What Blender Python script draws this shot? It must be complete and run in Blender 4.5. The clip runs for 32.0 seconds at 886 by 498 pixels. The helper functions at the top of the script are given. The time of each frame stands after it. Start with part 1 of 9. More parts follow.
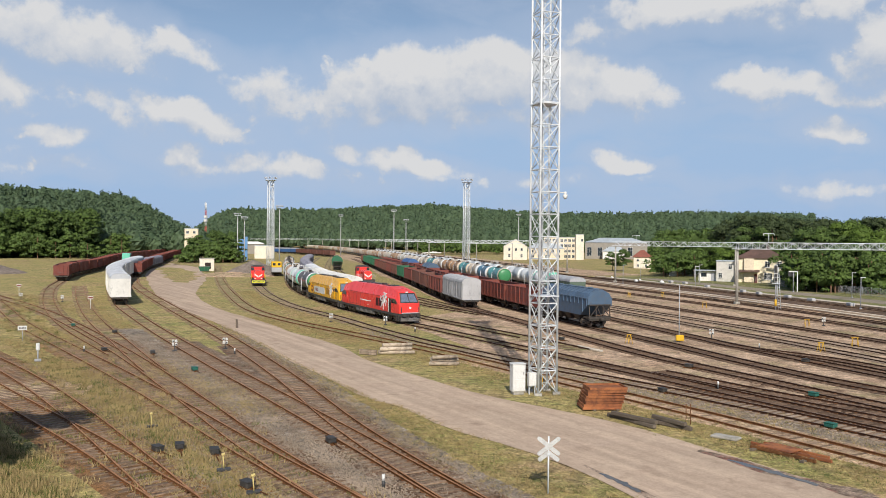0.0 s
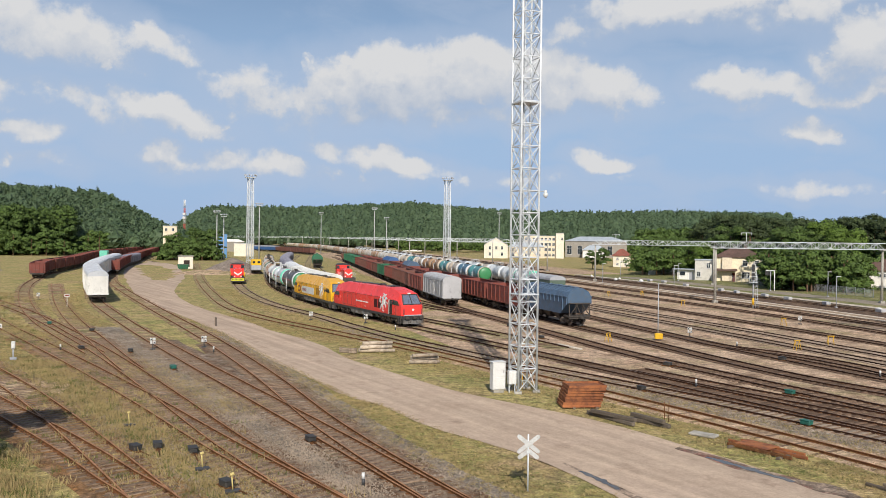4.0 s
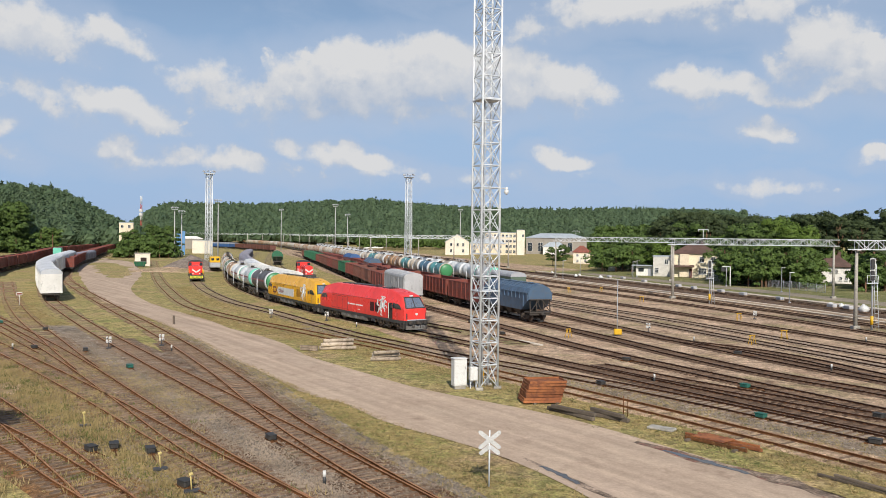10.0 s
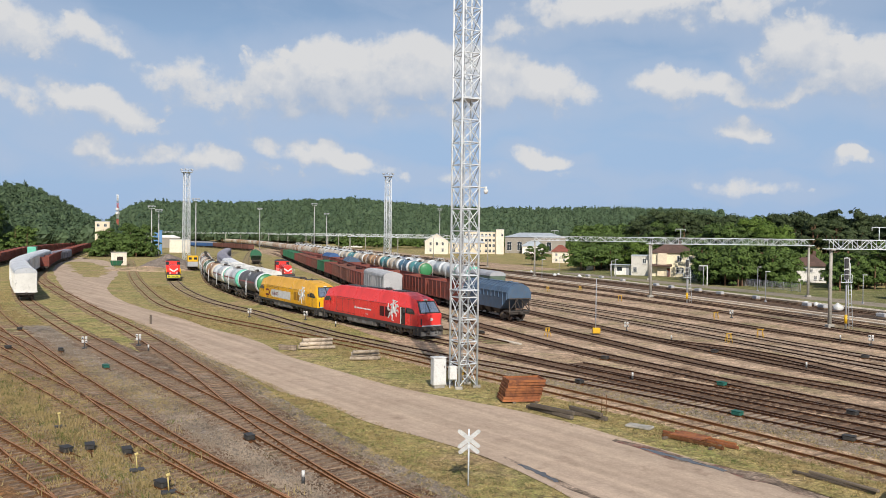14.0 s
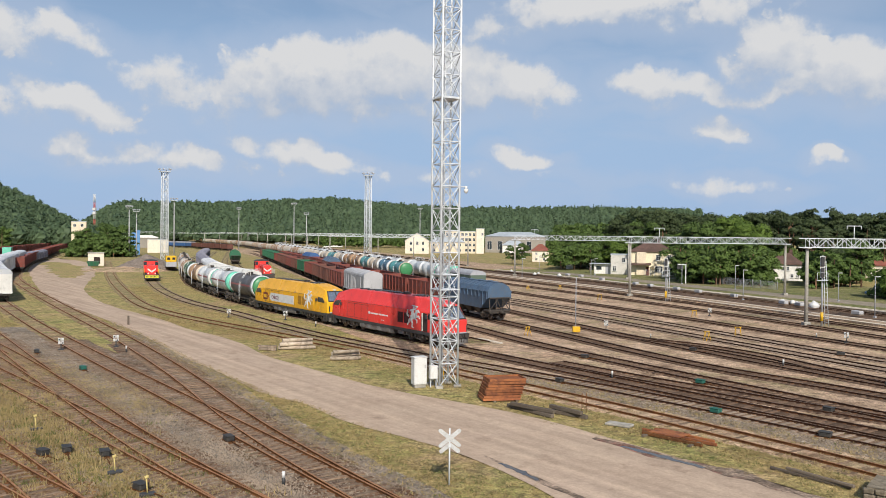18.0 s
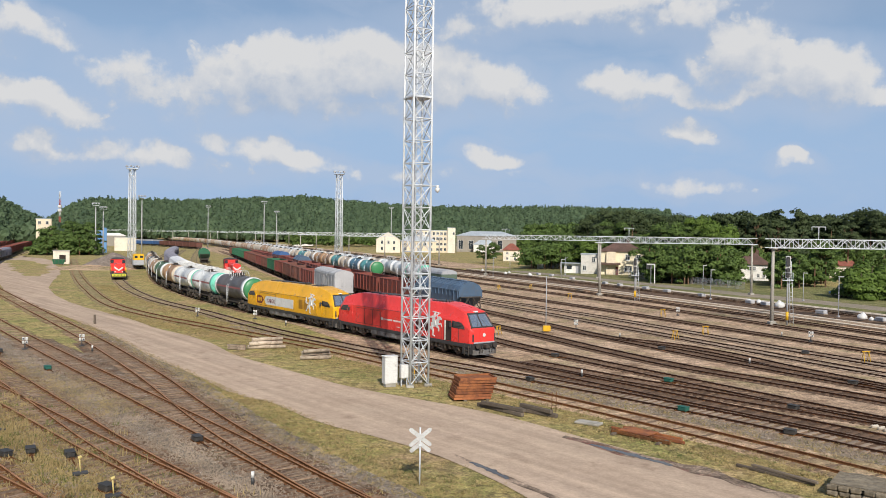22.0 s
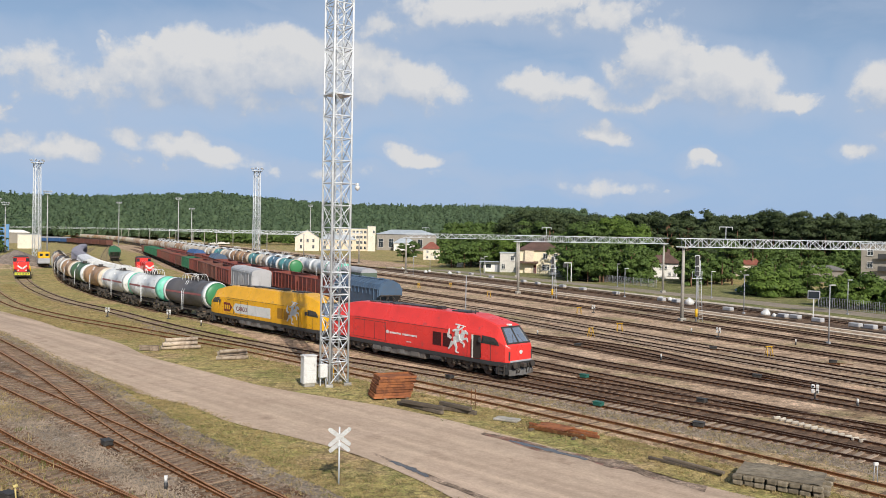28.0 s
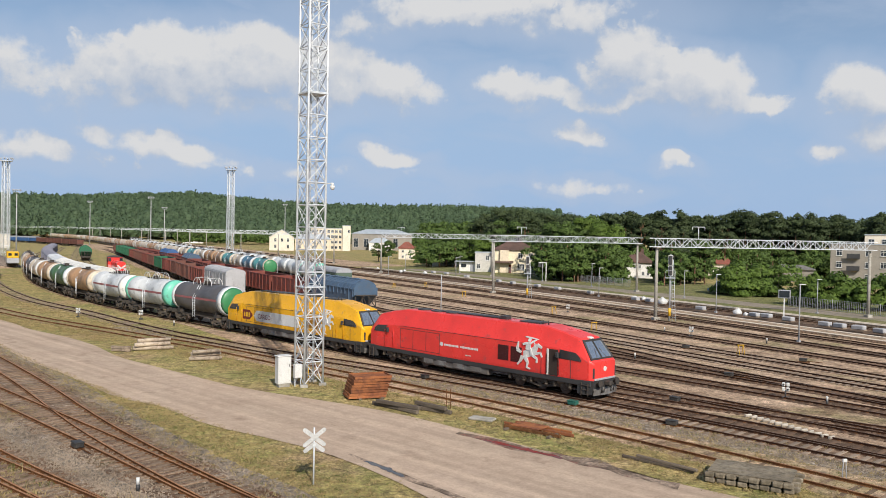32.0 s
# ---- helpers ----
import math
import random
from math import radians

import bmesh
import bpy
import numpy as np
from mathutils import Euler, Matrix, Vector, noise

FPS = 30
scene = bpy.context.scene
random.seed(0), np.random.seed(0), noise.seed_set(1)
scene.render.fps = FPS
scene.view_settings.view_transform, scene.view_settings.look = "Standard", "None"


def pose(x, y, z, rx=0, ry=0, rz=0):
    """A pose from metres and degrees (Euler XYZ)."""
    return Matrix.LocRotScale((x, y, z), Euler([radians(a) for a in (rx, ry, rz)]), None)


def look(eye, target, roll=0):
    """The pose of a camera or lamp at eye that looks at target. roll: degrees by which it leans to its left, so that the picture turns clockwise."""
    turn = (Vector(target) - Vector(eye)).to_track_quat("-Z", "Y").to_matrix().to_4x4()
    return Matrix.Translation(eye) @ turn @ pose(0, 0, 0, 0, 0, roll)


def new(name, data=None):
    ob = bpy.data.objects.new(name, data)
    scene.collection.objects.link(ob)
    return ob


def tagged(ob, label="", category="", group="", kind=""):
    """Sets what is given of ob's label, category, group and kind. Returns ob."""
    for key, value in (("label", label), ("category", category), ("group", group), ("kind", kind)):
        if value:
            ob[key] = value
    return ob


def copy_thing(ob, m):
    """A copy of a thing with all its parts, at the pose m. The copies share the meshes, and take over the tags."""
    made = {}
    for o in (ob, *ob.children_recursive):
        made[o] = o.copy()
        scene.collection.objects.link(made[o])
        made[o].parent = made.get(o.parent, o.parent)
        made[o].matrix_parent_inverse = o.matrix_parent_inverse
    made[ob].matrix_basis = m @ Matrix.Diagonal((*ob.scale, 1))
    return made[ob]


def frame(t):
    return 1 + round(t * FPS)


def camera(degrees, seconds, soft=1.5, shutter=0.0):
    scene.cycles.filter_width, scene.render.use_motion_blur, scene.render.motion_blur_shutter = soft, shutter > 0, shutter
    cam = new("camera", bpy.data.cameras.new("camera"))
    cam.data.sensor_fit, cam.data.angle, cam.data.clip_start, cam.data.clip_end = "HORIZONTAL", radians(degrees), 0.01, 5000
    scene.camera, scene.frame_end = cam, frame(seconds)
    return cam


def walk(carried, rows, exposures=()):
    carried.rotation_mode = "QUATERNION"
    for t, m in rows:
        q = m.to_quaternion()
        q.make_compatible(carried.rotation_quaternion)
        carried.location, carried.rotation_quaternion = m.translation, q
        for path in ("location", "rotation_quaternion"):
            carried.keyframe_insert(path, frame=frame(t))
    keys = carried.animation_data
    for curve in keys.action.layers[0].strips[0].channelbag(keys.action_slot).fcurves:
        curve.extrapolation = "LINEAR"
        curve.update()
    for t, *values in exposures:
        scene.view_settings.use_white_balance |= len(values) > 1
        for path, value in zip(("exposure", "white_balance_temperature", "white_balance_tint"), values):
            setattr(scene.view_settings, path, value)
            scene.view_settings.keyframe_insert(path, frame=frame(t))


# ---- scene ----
cam = camera(57.09, 32.0, soft=0.6)
EYE = (0.0, 0.0, 10.0)
# seconds, turn to the left of +y, tilt up, roll: a hand-held pan from one spot on a footbridge
ROWS = [
    (0, 7.388, -0.640, 0.501),
    (0.5, 7.253, -0.654, 0.504),
    (1, 7.107, -0.669, 0.519),
    (1.5, 6.956, -0.684, 0.543),
    (2, 6.793, -0.697, 0.562),
    (2.5, 6.615, -0.711, 0.590),
    (3, 6.428, -0.724, 0.623),
    (3.5, 6.236, -0.735, 0.657),
    (5.5, 5.300, -0.808, 0.644),
    (6, 5.065, -0.828, 0.609),
    (6.5, 4.824, -0.848, 0.605),
    (7, 4.587, -0.865, 0.613),
    (7.5, 4.360, -0.882, 0.609),
    (8, 4.135, -0.896, 0.615),
    (8.5, 3.922, -0.909, 0.630),
    (9, 3.706, -0.921, 0.644),
    (9.5, 3.497, -0.932, 0.647),
    (10, 3.300, -0.942, 0.649),
    (10.5, 3.112, -0.949, 0.645),
    (11, 2.922, -0.956, 0.647),
    (11.5, 2.726, -0.962, 0.656),
    (12, 2.525, -0.968, 0.659),
    (12.5, 2.342, -0.972, 0.663),
    (13, 2.185, -0.975, 0.676),
    (13.5, 2.029, -0.978, 0.688),
    (14, 1.851, -0.982, 0.705),
    (14.5, 1.705, -0.986, 0.717),
    (16.5, 1.050, -1.006, 0.490),
    (17, 0.846, -1.004, 0.515),
    (17.5, 0.660, -1.005, 0.549),
    (18, 0.467, -1.006, 0.583),
    (18.5, 0.246, -1.007, 0.610),
    (19, 0.001, -1.010, 0.635),
    (19.5, -0.248, -1.016, 0.669),
    (20, -0.501, -1.022, 0.717),
    (20.5, -0.759, -1.027, 0.757),
    (21, -1.032, -1.031, 0.789),
    (21.5, -1.295, -1.036, 0.813),
    (22, -1.560, -1.043, 0.820),
    (22.5, -1.860, -1.048, 0.819),
    (23, -2.186, -1.051, 0.820),
    (23.5, -2.562, -1.055, 0.815),
    (24, -3.011, -1.060, 0.809),
    (24.5, -3.488, -1.066, 0.802),
    (25, -4.028, -1.071, 0.829),
    (25.5, -4.601, -1.074, 0.897),
    (27.5, -6.768, -1.056, 0.992),
    (28, -7.175, -1.057, 1.057),
    (28.5, -7.565, -1.055, 1.110),
    (29, -7.912, -1.051, 1.150),
    (29.5, -8.214, -1.049, 1.183),
    (30, -8.461, -1.048, 1.203),
    (30.5, -8.635, -1.046, 1.197),
    (31, -8.730, -1.044, 1.188),
    (31.5, -8.823, -1.044, 1.161),
    (32, -8.911, -1.046, 1.110)
]


def aim(yaw, pitch, roll):
    yaw, pitch = radians(yaw), radians(pitch)
    way = Vector((-math.sin(yaw) * math.cos(pitch), math.cos(yaw) * math.cos(pitch), math.sin(pitch)))
    return look(EYE, Vector(EYE) + way * 10, roll)


walk(cam, [(t, aim(a, b, c)) for t, a, b, c in ROWS])

# ---------------------------------------------------------------- light
SUN_AZ, SUN_EL = radians(170.0), radians(36.0)  # clockwise from +y, and height
world = bpy.data.worlds.new("world")
scene.world = world
world.use_nodes = True


def nd(tree, kind, **props):
    node = tree.nodes.new(kind)
    for key, value in props.items():
        if key == "op":
            node.operation = value
        elif key == "ins":
            for slot, v in value.items():
                node.inputs[slot].default_value = v
    return node


def build_sky():
    tree = world.node_tree
    tree.nodes.clear()
    ln = tree.links.new
    out = nd(tree, "ShaderNodeOutputWorld")
    bg = nd(tree, "ShaderNodeBackground")
    ln(bg.outputs[0], out.inputs[0])
    sky = nd(tree, "ShaderNodeTexSky")
    sky.sky_type = "NISHITA"
    sky.sun_disc = False
    sky.sun_elevation, sky.sun_rotation = SUN_EL, SUN_AZ
    sky.air_density, sky.dust_density, sky.ozone_density = 1.0, 1.2, 1.6
    dim = nd(tree, "ShaderNodeVectorMath", op="SCALE")
    dim.inputs["Scale"].default_value = SKY_GAIN
    ln(sky.outputs[0], dim.inputs[0])
    coord = nd(tree, "ShaderNodeTexCoord")

    # density of cloud in one direction, from billowing noise and the wide banks of cumulus
    grp = bpy.data.node_groups.new("cloud_density", "ShaderNodeTree")
    grp.interface.new_socket("Direction", in_out="INPUT", socket_type="NodeSocketVector")
    grp.interface.new_socket("Density", in_out="OUTPUT", socket_type="NodeSocketFloat")
    gl = grp.links.new
    gi, go = nd(grp, "NodeGroupInput"), nd(grp, "NodeGroupOutput")
    warp = nd(grp, "ShaderNodeTexNoise")
    warp.inputs["Scale"].default_value, warp.inputs["Detail"].default_value = 16.0, 7.0
    gl(gi.outputs[0], warp.inputs["Vector"])
    less = nd(grp, "ShaderNodeVectorMath", op="SUBTRACT", ins={1: (0.5, 0.5, 0.5)})
    gl(warp.outputs["Color"], less.inputs[0])
    bend = nd(grp, "ShaderNodeVectorMath", op="SCALE")
    bend.inputs["Scale"].default_value = 0.055
    gl(less.outputs[0], bend.inputs[0])
    where = nd(grp, "ShaderNodeVectorMath", op="ADD")
    gl(gi.outputs[0], where.inputs[0])
    gl(bend.outputs[0], where.inputs[1])
    best = None
    for az, el, wide, high, slope, power in CLOUDS:
        a, e, k = radians(az), radians(el), radians(slope)
        c = Vector((math.sin(a) * math.cos(e), math.cos(a) * math.cos(e), math.sin(e)))
        right = Vector((math.cos(a), -math.sin(a), 0))
        up = right.cross(c)
        along, over = right * math.cos(k) - up * math.sin(k), up * math.cos(k) + right * math.sin(k)
        off = nd(grp, "ShaderNodeVectorMath", op="SUBTRACT", ins={1: c})
        gl(where.outputs[0], off.inputs[0])
        du = nd(grp, "ShaderNodeVectorMath", op="DOT_PRODUCT", ins={1: along / (wide * 1.25)})
        dv = nd(grp, "ShaderNodeVectorMath", op="DOT_PRODUCT", ins={1: over / (high * 1.25)})
        gl(off.outputs[0], du.inputs[0])
        gl(off.outputs[0], dv.inputs[0])
        uu = nd(grp, "ShaderNodeMath", op="MULTIPLY")
        gl(du.outputs["Value"], uu.inputs[0])
        gl(du.outputs["Value"], uu.inputs[1])
        q = nd(grp, "ShaderNodeMath", op="MULTIPLY_ADD")
        gl(dv.outputs["Value"], q.inputs[0])
        gl(dv.outputs["Value"], q.inputs[1])
        gl(uu.outputs[0], q.inputs[2])
        pw = nd(grp, "ShaderNodeMath", op="MULTIPLY_ADD", ins={1: -power, 2: power})
        gl(q.outputs[0], pw.inputs[0])
        if best is None:
            best = pw
        else:
            mx = nd(grp, "ShaderNodeMath", op="SMOOTH_MAX", ins={2: 0.25})
            gl(best.outputs[0], mx.inputs[0])
            gl(pw.outputs[0], mx.inputs[1])
            best = mx
    # billows of two sizes along the edges
    billow = nd(grp, "ShaderNodeTexVoronoi")
    billow.feature = "SMOOTH_F1"
    billow.inputs["Scale"].default_value, billow.inputs["Detail"].default_value = 26.0, 3.0
    billow.inputs["Roughness"].default_value, billow.inputs["Smoothness"].default_value = 0.55, 0.6
    gl(where.outputs[0], billow.inputs["Vector"])
    br = nd(grp, "ShaderNodeMapRange", ins={1: 0.1, 2: 0.75, 3: 0.30, 4: -0.42})
    gl(billow.outputs["Distance"], br.inputs[0])
    fine = nd(grp, "ShaderNodeTexNoise")
    fine.inputs["Scale"].default_value, fine.inputs["Detail"].default_value = 24.0, 9.0
    fine.inputs["Roughness"].default_value = 0.6
    gl(gi.outputs[0], fine.inputs["Vector"])
    fr = nd(grp, "ShaderNodeMapRange", ins={1: 0.3, 2: 0.7, 3: -0.34, 4: 0.34})
    gl(fine.outputs["Fac"], fr.inputs[0])
    rough_edge = nd(grp, "ShaderNodeMath", op="ADD")
    gl(br.outputs[0], rough_edge.inputs[0])
    gl(fr.outputs[0], rough_edge.inputs[1])
    total = nd(grp, "ShaderNodeMath", op="ADD")
    gl(best.outputs[0], total.inputs[0])
    gl(rough_edge.outputs[0], total.inputs[1])
    gl(total.outputs[0], go.inputs[0])
    grp.interface.new_socket("Bank", in_out="OUTPUT", socket_type="NodeSocketFloat")
    gl(best.outputs[0], go.inputs[1])

    here = nd(tree, "ShaderNodeGroup")
    here.node_tree = grp
    ln(coord.outputs["Generated"], here.inputs[0])
    up = nd(tree, "ShaderNodeVectorMath", op="ADD", ins={1: (0.008, -0.004, 0.026)})
    ln(coord.outputs["Generated"], up.inputs[0])
    above = nd(tree, "ShaderNodeGroup")
    above.node_tree = grp
    ln(up.outputs[0], above.inputs[0])
    diff = nd(tree, "ShaderNodeMath", op="SUBTRACT")
    ln(here.outputs[0], diff.inputs[0])
    ln(above.outputs[0], diff.inputs[1])
    lit = nd(tree, "ShaderNodeMapRange", ins={1: -0.75, 2: 0.65, 3: 0.0, 4: 1.0})
    ln(diff.outputs[0], lit.inputs[0])
    tone = nd(tree, "ShaderNodeMix")
    tone.data_type = "RGBA"
    tone.inputs[6].default_value = (0.39, 0.48, 0.63, 1)
    tone.inputs[7].default_value = (0.76, 0.76, 0.765, 1)
    ln(lit.outputs[0], tone.inputs[0])
    # crisp sunlit tops, soft shaded bases
    crisp = nd(tree, "ShaderNodeMapRange", ins={1: 0.15, 2: 0.7, 3: 1.15, 4: 0.22})
    ln(lit.outputs[0], crisp.inputs[0])
    cover = nd(tree, "ShaderNodeMapRange", ins={1: -0.30, 3: 0.0, 4: 0.95})
    cover.interpolation_type = "SMOOTHSTEP"
    ln(crisp.outputs[0], cover.inputs[2])
    ln(here.outputs[0], cover.inputs[0])
    # thin drifting veils between the cumulus
    flat = nd(tree, "ShaderNodeMapping")
    flat.inputs["Scale"].default_value = (1.0, 1.0, 3.2)
    ln(coord.outputs["Generated"], flat.inputs["Vector"])
    wide_noise = nd(tree, "ShaderNodeTexNoise")
    wide_noise.inputs["Scale"].default_value, wide_noise.inputs["Detail"].default_value = 5.0, 10.0
    wide_noise.inputs["Roughness"].default_value = 0.6
    wide_noise.inputs["Distortion"].default_value = 0.4
    ln(flat.outputs[0], wide_noise.inputs["Vector"])
    thin = nd(tree, "ShaderNodeMapRange", ins={1: 0.42, 2: 0.74, 3: 0.0, 4: 0.42})
    thin.interpolation_type = "SMOOTHSTEP"
    ln(wide_noise.outputs["Fac"], thin.inputs[0])
    bank = nd(tree, "ShaderNodeMapRange", ins={1: -1.5, 2: 0.4, 3: 0.0, 4: 0.5})
    bank.interpolation_type = "SMOOTHSTEP"
    ln(here.outputs[1], bank.inputs[0])
    veils = nd(tree, "ShaderNodeMath", op="MAXIMUM")
    ln(thin.outputs[0], veils.inputs[0])
    ln(bank.outputs[0], veils.inputs[1])
    gauze = nd(tree, "ShaderNodeMix")
    gauze.data_type = "RGBA"
    gauze.inputs[7].default_value = (0.49, 0.575, 0.73, 1)
    ln(veils.outputs[0], gauze.inputs[0])
    mix = nd(tree, "ShaderNodeMix")
    mix.data_type = "RGBA"
    ln(cover.outputs[0], mix.inputs[0])
    # milky summer haze that thickens towards the horizon
    xyz = nd(tree, "ShaderNodeSeparateXYZ")
    ln(coord.outputs["Generated"], xyz.inputs[0])
    low = nd(tree, "ShaderNodeMapRange", ins={1: 0.0, 2: 0.42, 3: 0.92, 4: 0.1})
    low.interpolation_type = "SMOOTHERSTEP"
    ln(xyz.outputs[2], low.inputs[0])
    veil = nd(tree, "ShaderNodeMix")
    veil.data_type = "RGBA"
    veil.inputs[7].default_value = (0.37, 0.53, 0.79, 1)
    ln(low.outputs[0], veil.inputs[0])
    ln(dim.outputs[0], veil.inputs[6])
    ln(veil.outputs[2], gauze.inputs[6])
    ln(gauze.outputs[2], mix.inputs[6])
    ln(tone.outputs[2], mix.inputs[7])
    ln(mix.outputs[2], bg.inputs["Color"])
    bg.inputs["Strength"].default_value = 1.0


SKY_GAIN = 0.095
# azimuth clockwise from +y, height, half-width, half-height (radians), slope, fullness
CLOUDS = [
    (-9.8, 10.4, 0.104, 0.043, 0, 1.30), (-4.3, 11.3, 0.083, 0.040, 0, 1.30), (-0.1, 10.5, 0.076, 0.038, 0, 1.10), (4.6, 10.3, 0.062, 0.026, 8, 0.90), (-16.3, 9.0, 0.090, 0.028, 5, 0.70), (-8.7, 8.6, 0.180, 0.017, 0, 0.90),
    (21.4, 11.5, 0.052, 0.042, 0, 1.10), (24.8, 10.3, 0.076, 0.035, 8, 1.20), (28.7, 9.1, 0.055, 0.015, 5, 0.90), (15.3, 9.9, 0.076, 0.017, 8, 0.80), (18.0, 7.1, 0.035, 0.014, 10, 0.70), (22.2, 9.0, 0.139, 0.011, 0, 0.80),
    (36.2, 9.0, 0.045, 0.035, 0, 1.00), (37.5, 6.7, 0.042, 0.017, 0, 0.80), (34.2, 5.6, 0.019, 0.009, 0, 0.60), (11.2, 15.2, 0.166, 0.025, 0, 0.75), (2.9, 14.0, 0.055, 0.021, 0, 0.60), (17.1, 14.9, 0.055, 0.029, 0, 0.70),
    (-10.3, 5.4, 0.083, 0.015, 12, 0.80), (-17.8, 4.9, 0.076, 0.017, 5, 0.70), (5.1, 5.3, 0.042, 0.012, 10, 0.80), (24.7, 5.0, 0.022, 0.008, 0, 0.60), (19.3, 3.5, 0.052, 0.008, 5, 0.50), (-5.3, 4.1, 0.180, 0.007, 0, 0.35),
    (-32.5, 12.7, 0.104, 0.033, 8, 0.90), (-25.7, 12.4, 0.059, 0.017, 4, 0.75), (-24.4, 8.1, 0.083, 0.018, 14, 0.80), (-29.8, 8.2, 0.076, 0.018, 16, 0.60), (-33.0, 6.4, 0.042, 0.014, 0, 0.65), (-19.4, 10.1, 0.062, 0.026, 10, 0.60),
    (-24.4, 5.3, 0.062, 0.017, 8, 0.60), (-34.1, 4.7, 0.062, 0.010, 4, 0.50), (-39.5, 8.9, 0.104, 0.035, 0, 0.90),
]
build_sky()
sun = new("sun", bpy.data.lights.new("sun", "SUN"))
sun.data.energy, sun.data.angle, sun.data.color = 5.3, radians(0.6), (1.0, 0.93, 0.82)
sun_from = Vector((math.sin(SUN_AZ) * math.cos(SUN_EL), math.cos(SUN_AZ) * math.cos(SUN_EL), math.sin(SUN_EL)))
sun.matrix_world = look(sun_from * 100, (0, 0, 0))
scene.view_settings.exposure = -0.1

# ---------------------------------------------------------------- materials
MATS = {}


def surface(name, base, base2=None, rough=0.7, metal=0.0, scale=1.0, stain=None, amount=0.4, bump=0.15, fine=18.0, per_object=0.0, spec=0.4, coords="Object", speck=1.0):
    """Two-scale surface: a broad patchy blend of two tones, fine grain with relief, and optional stains of a third tone."""
    if name in MATS:
        return MATS[name]
    mat = bpy.data.materials.new(name)
    mat.use_nodes = True
    tree = mat.node_tree
    ln = tree.links.new
    bsdf = tree.nodes["Principled BSDF"]
    bsdf.inputs["Metallic"].default_value = metal
    bsdf.inputs["Specular IOR Level"].default_value = spec
    base2 = base2 or tuple(c * 0.75 for c in base)
    coord = nd(tree, "ShaderNodeTexCoord")
    vec = coord.outputs[coords]
    big = nd(tree, "ShaderNodeTexNoise")
    big.inputs["Scale"].default_value, big.inputs["Detail"].default_value = 0.6 * scale, 6.0
    ln(vec, big.inputs["Vector"])
    small = nd(tree, "ShaderNodeTexNoise")
    small.inputs["Scale"].default_value, small.inputs["Detail"].default_value = fine * scale, 5.0
    ln(vec, small.inputs["Vector"])
    r1 = nd(tree, "ShaderNodeMapRange", ins={1: 0.35, 2: 0.65, 3: 0.0, 4: 1.0})
    ln(big.outputs["Fac"], r1.inputs[0])
    mix = nd(tree, "ShaderNodeMix")
    mix.data_type = "RGBA"
    mix.inputs[6].default_value, mix.inputs[7].default_value = (*base, 1), (*base2, 1)
    ln(r1.outputs[0], mix.inputs[0])
    last = mix.outputs[2]
    if stain:
        st = nd(tree, "ShaderNodeTexNoise")
        st.inputs["Scale"].default_value, st.inputs["Detail"].default_value = 2.3 * scale, 9.0
        st.inputs["Roughness"].default_value = 0.65
        ln(vec, st.inputs["Vector"])
        r2 = nd(tree, "ShaderNodeMapRange", ins={1: 0.62 - 0.3 * amount, 2: 0.72 - 0.1 * amount, 3: 0.0, 4: 0.85})
        ln(st.outputs["Fac"], r2.inputs[0])
        m2 = nd(tree, "ShaderNodeMix")
        m2.data_type = "RGBA"
        m2.inputs[7].default_value = (*stain, 1)
        ln(r2.outputs[0], m2.inputs[0])
        ln(last, m2.inputs[6])
        last = m2.outputs[2]
    grain = nd(tree, "ShaderNodeMapRange", ins={1: 0.3, 2: 0.7, 3: 1 - 0.18 * speck, 4: 1 + 0.16 * speck})
    ln(small.outputs["Fac"], grain.inputs[0])
    value = nd(tree, "ShaderNodeHueSaturation")
    ln(last, value.inputs["Color"])
    if per_object:
        info = nd(tree, "ShaderNodeObjectInfo")
        pr = nd(tree, "ShaderNodeMapRange", ins={1: 0.0, 2: 1.0, 3: 1 - per_object, 4: 1 + per_object})
        ln(info.outputs["Random"], pr.inputs[0])
        mm = nd(tree, "ShaderNodeMath", op="MULTIPLY")
        ln(grain.outputs[0], mm.inputs[0])
        ln(pr.outputs[0], mm.inputs[1])
        ln(mm.outputs[0], value.inputs["Value"])
    else:
        ln(grain.outputs[0], value.inputs["Value"])
    ln(value.outputs[0], bsdf.inputs["Base Color"])
    rr = nd(tree, "ShaderNodeMapRange", ins={1: 0.3, 2: 0.7, 3: max(0.02, rough - 0.12), 4: min(1.0, rough + 0.1)})
    ln(big.outputs["Fac"], rr.inputs[0])
    ln(rr.outputs[0], bsdf.inputs["Roughness"])
    if bump:
        bp = nd(tree, "ShaderNodeBump")
        bp.inputs["Strength"].default_value, bp.inputs["Distance"].default_value = bump, 0.03
        ln(small.outputs["Fac"], bp.inputs["Height"])
        ln(bp.outputs[0], bsdf.inputs["Normal"])
    MATS[name] = mat
    return mat


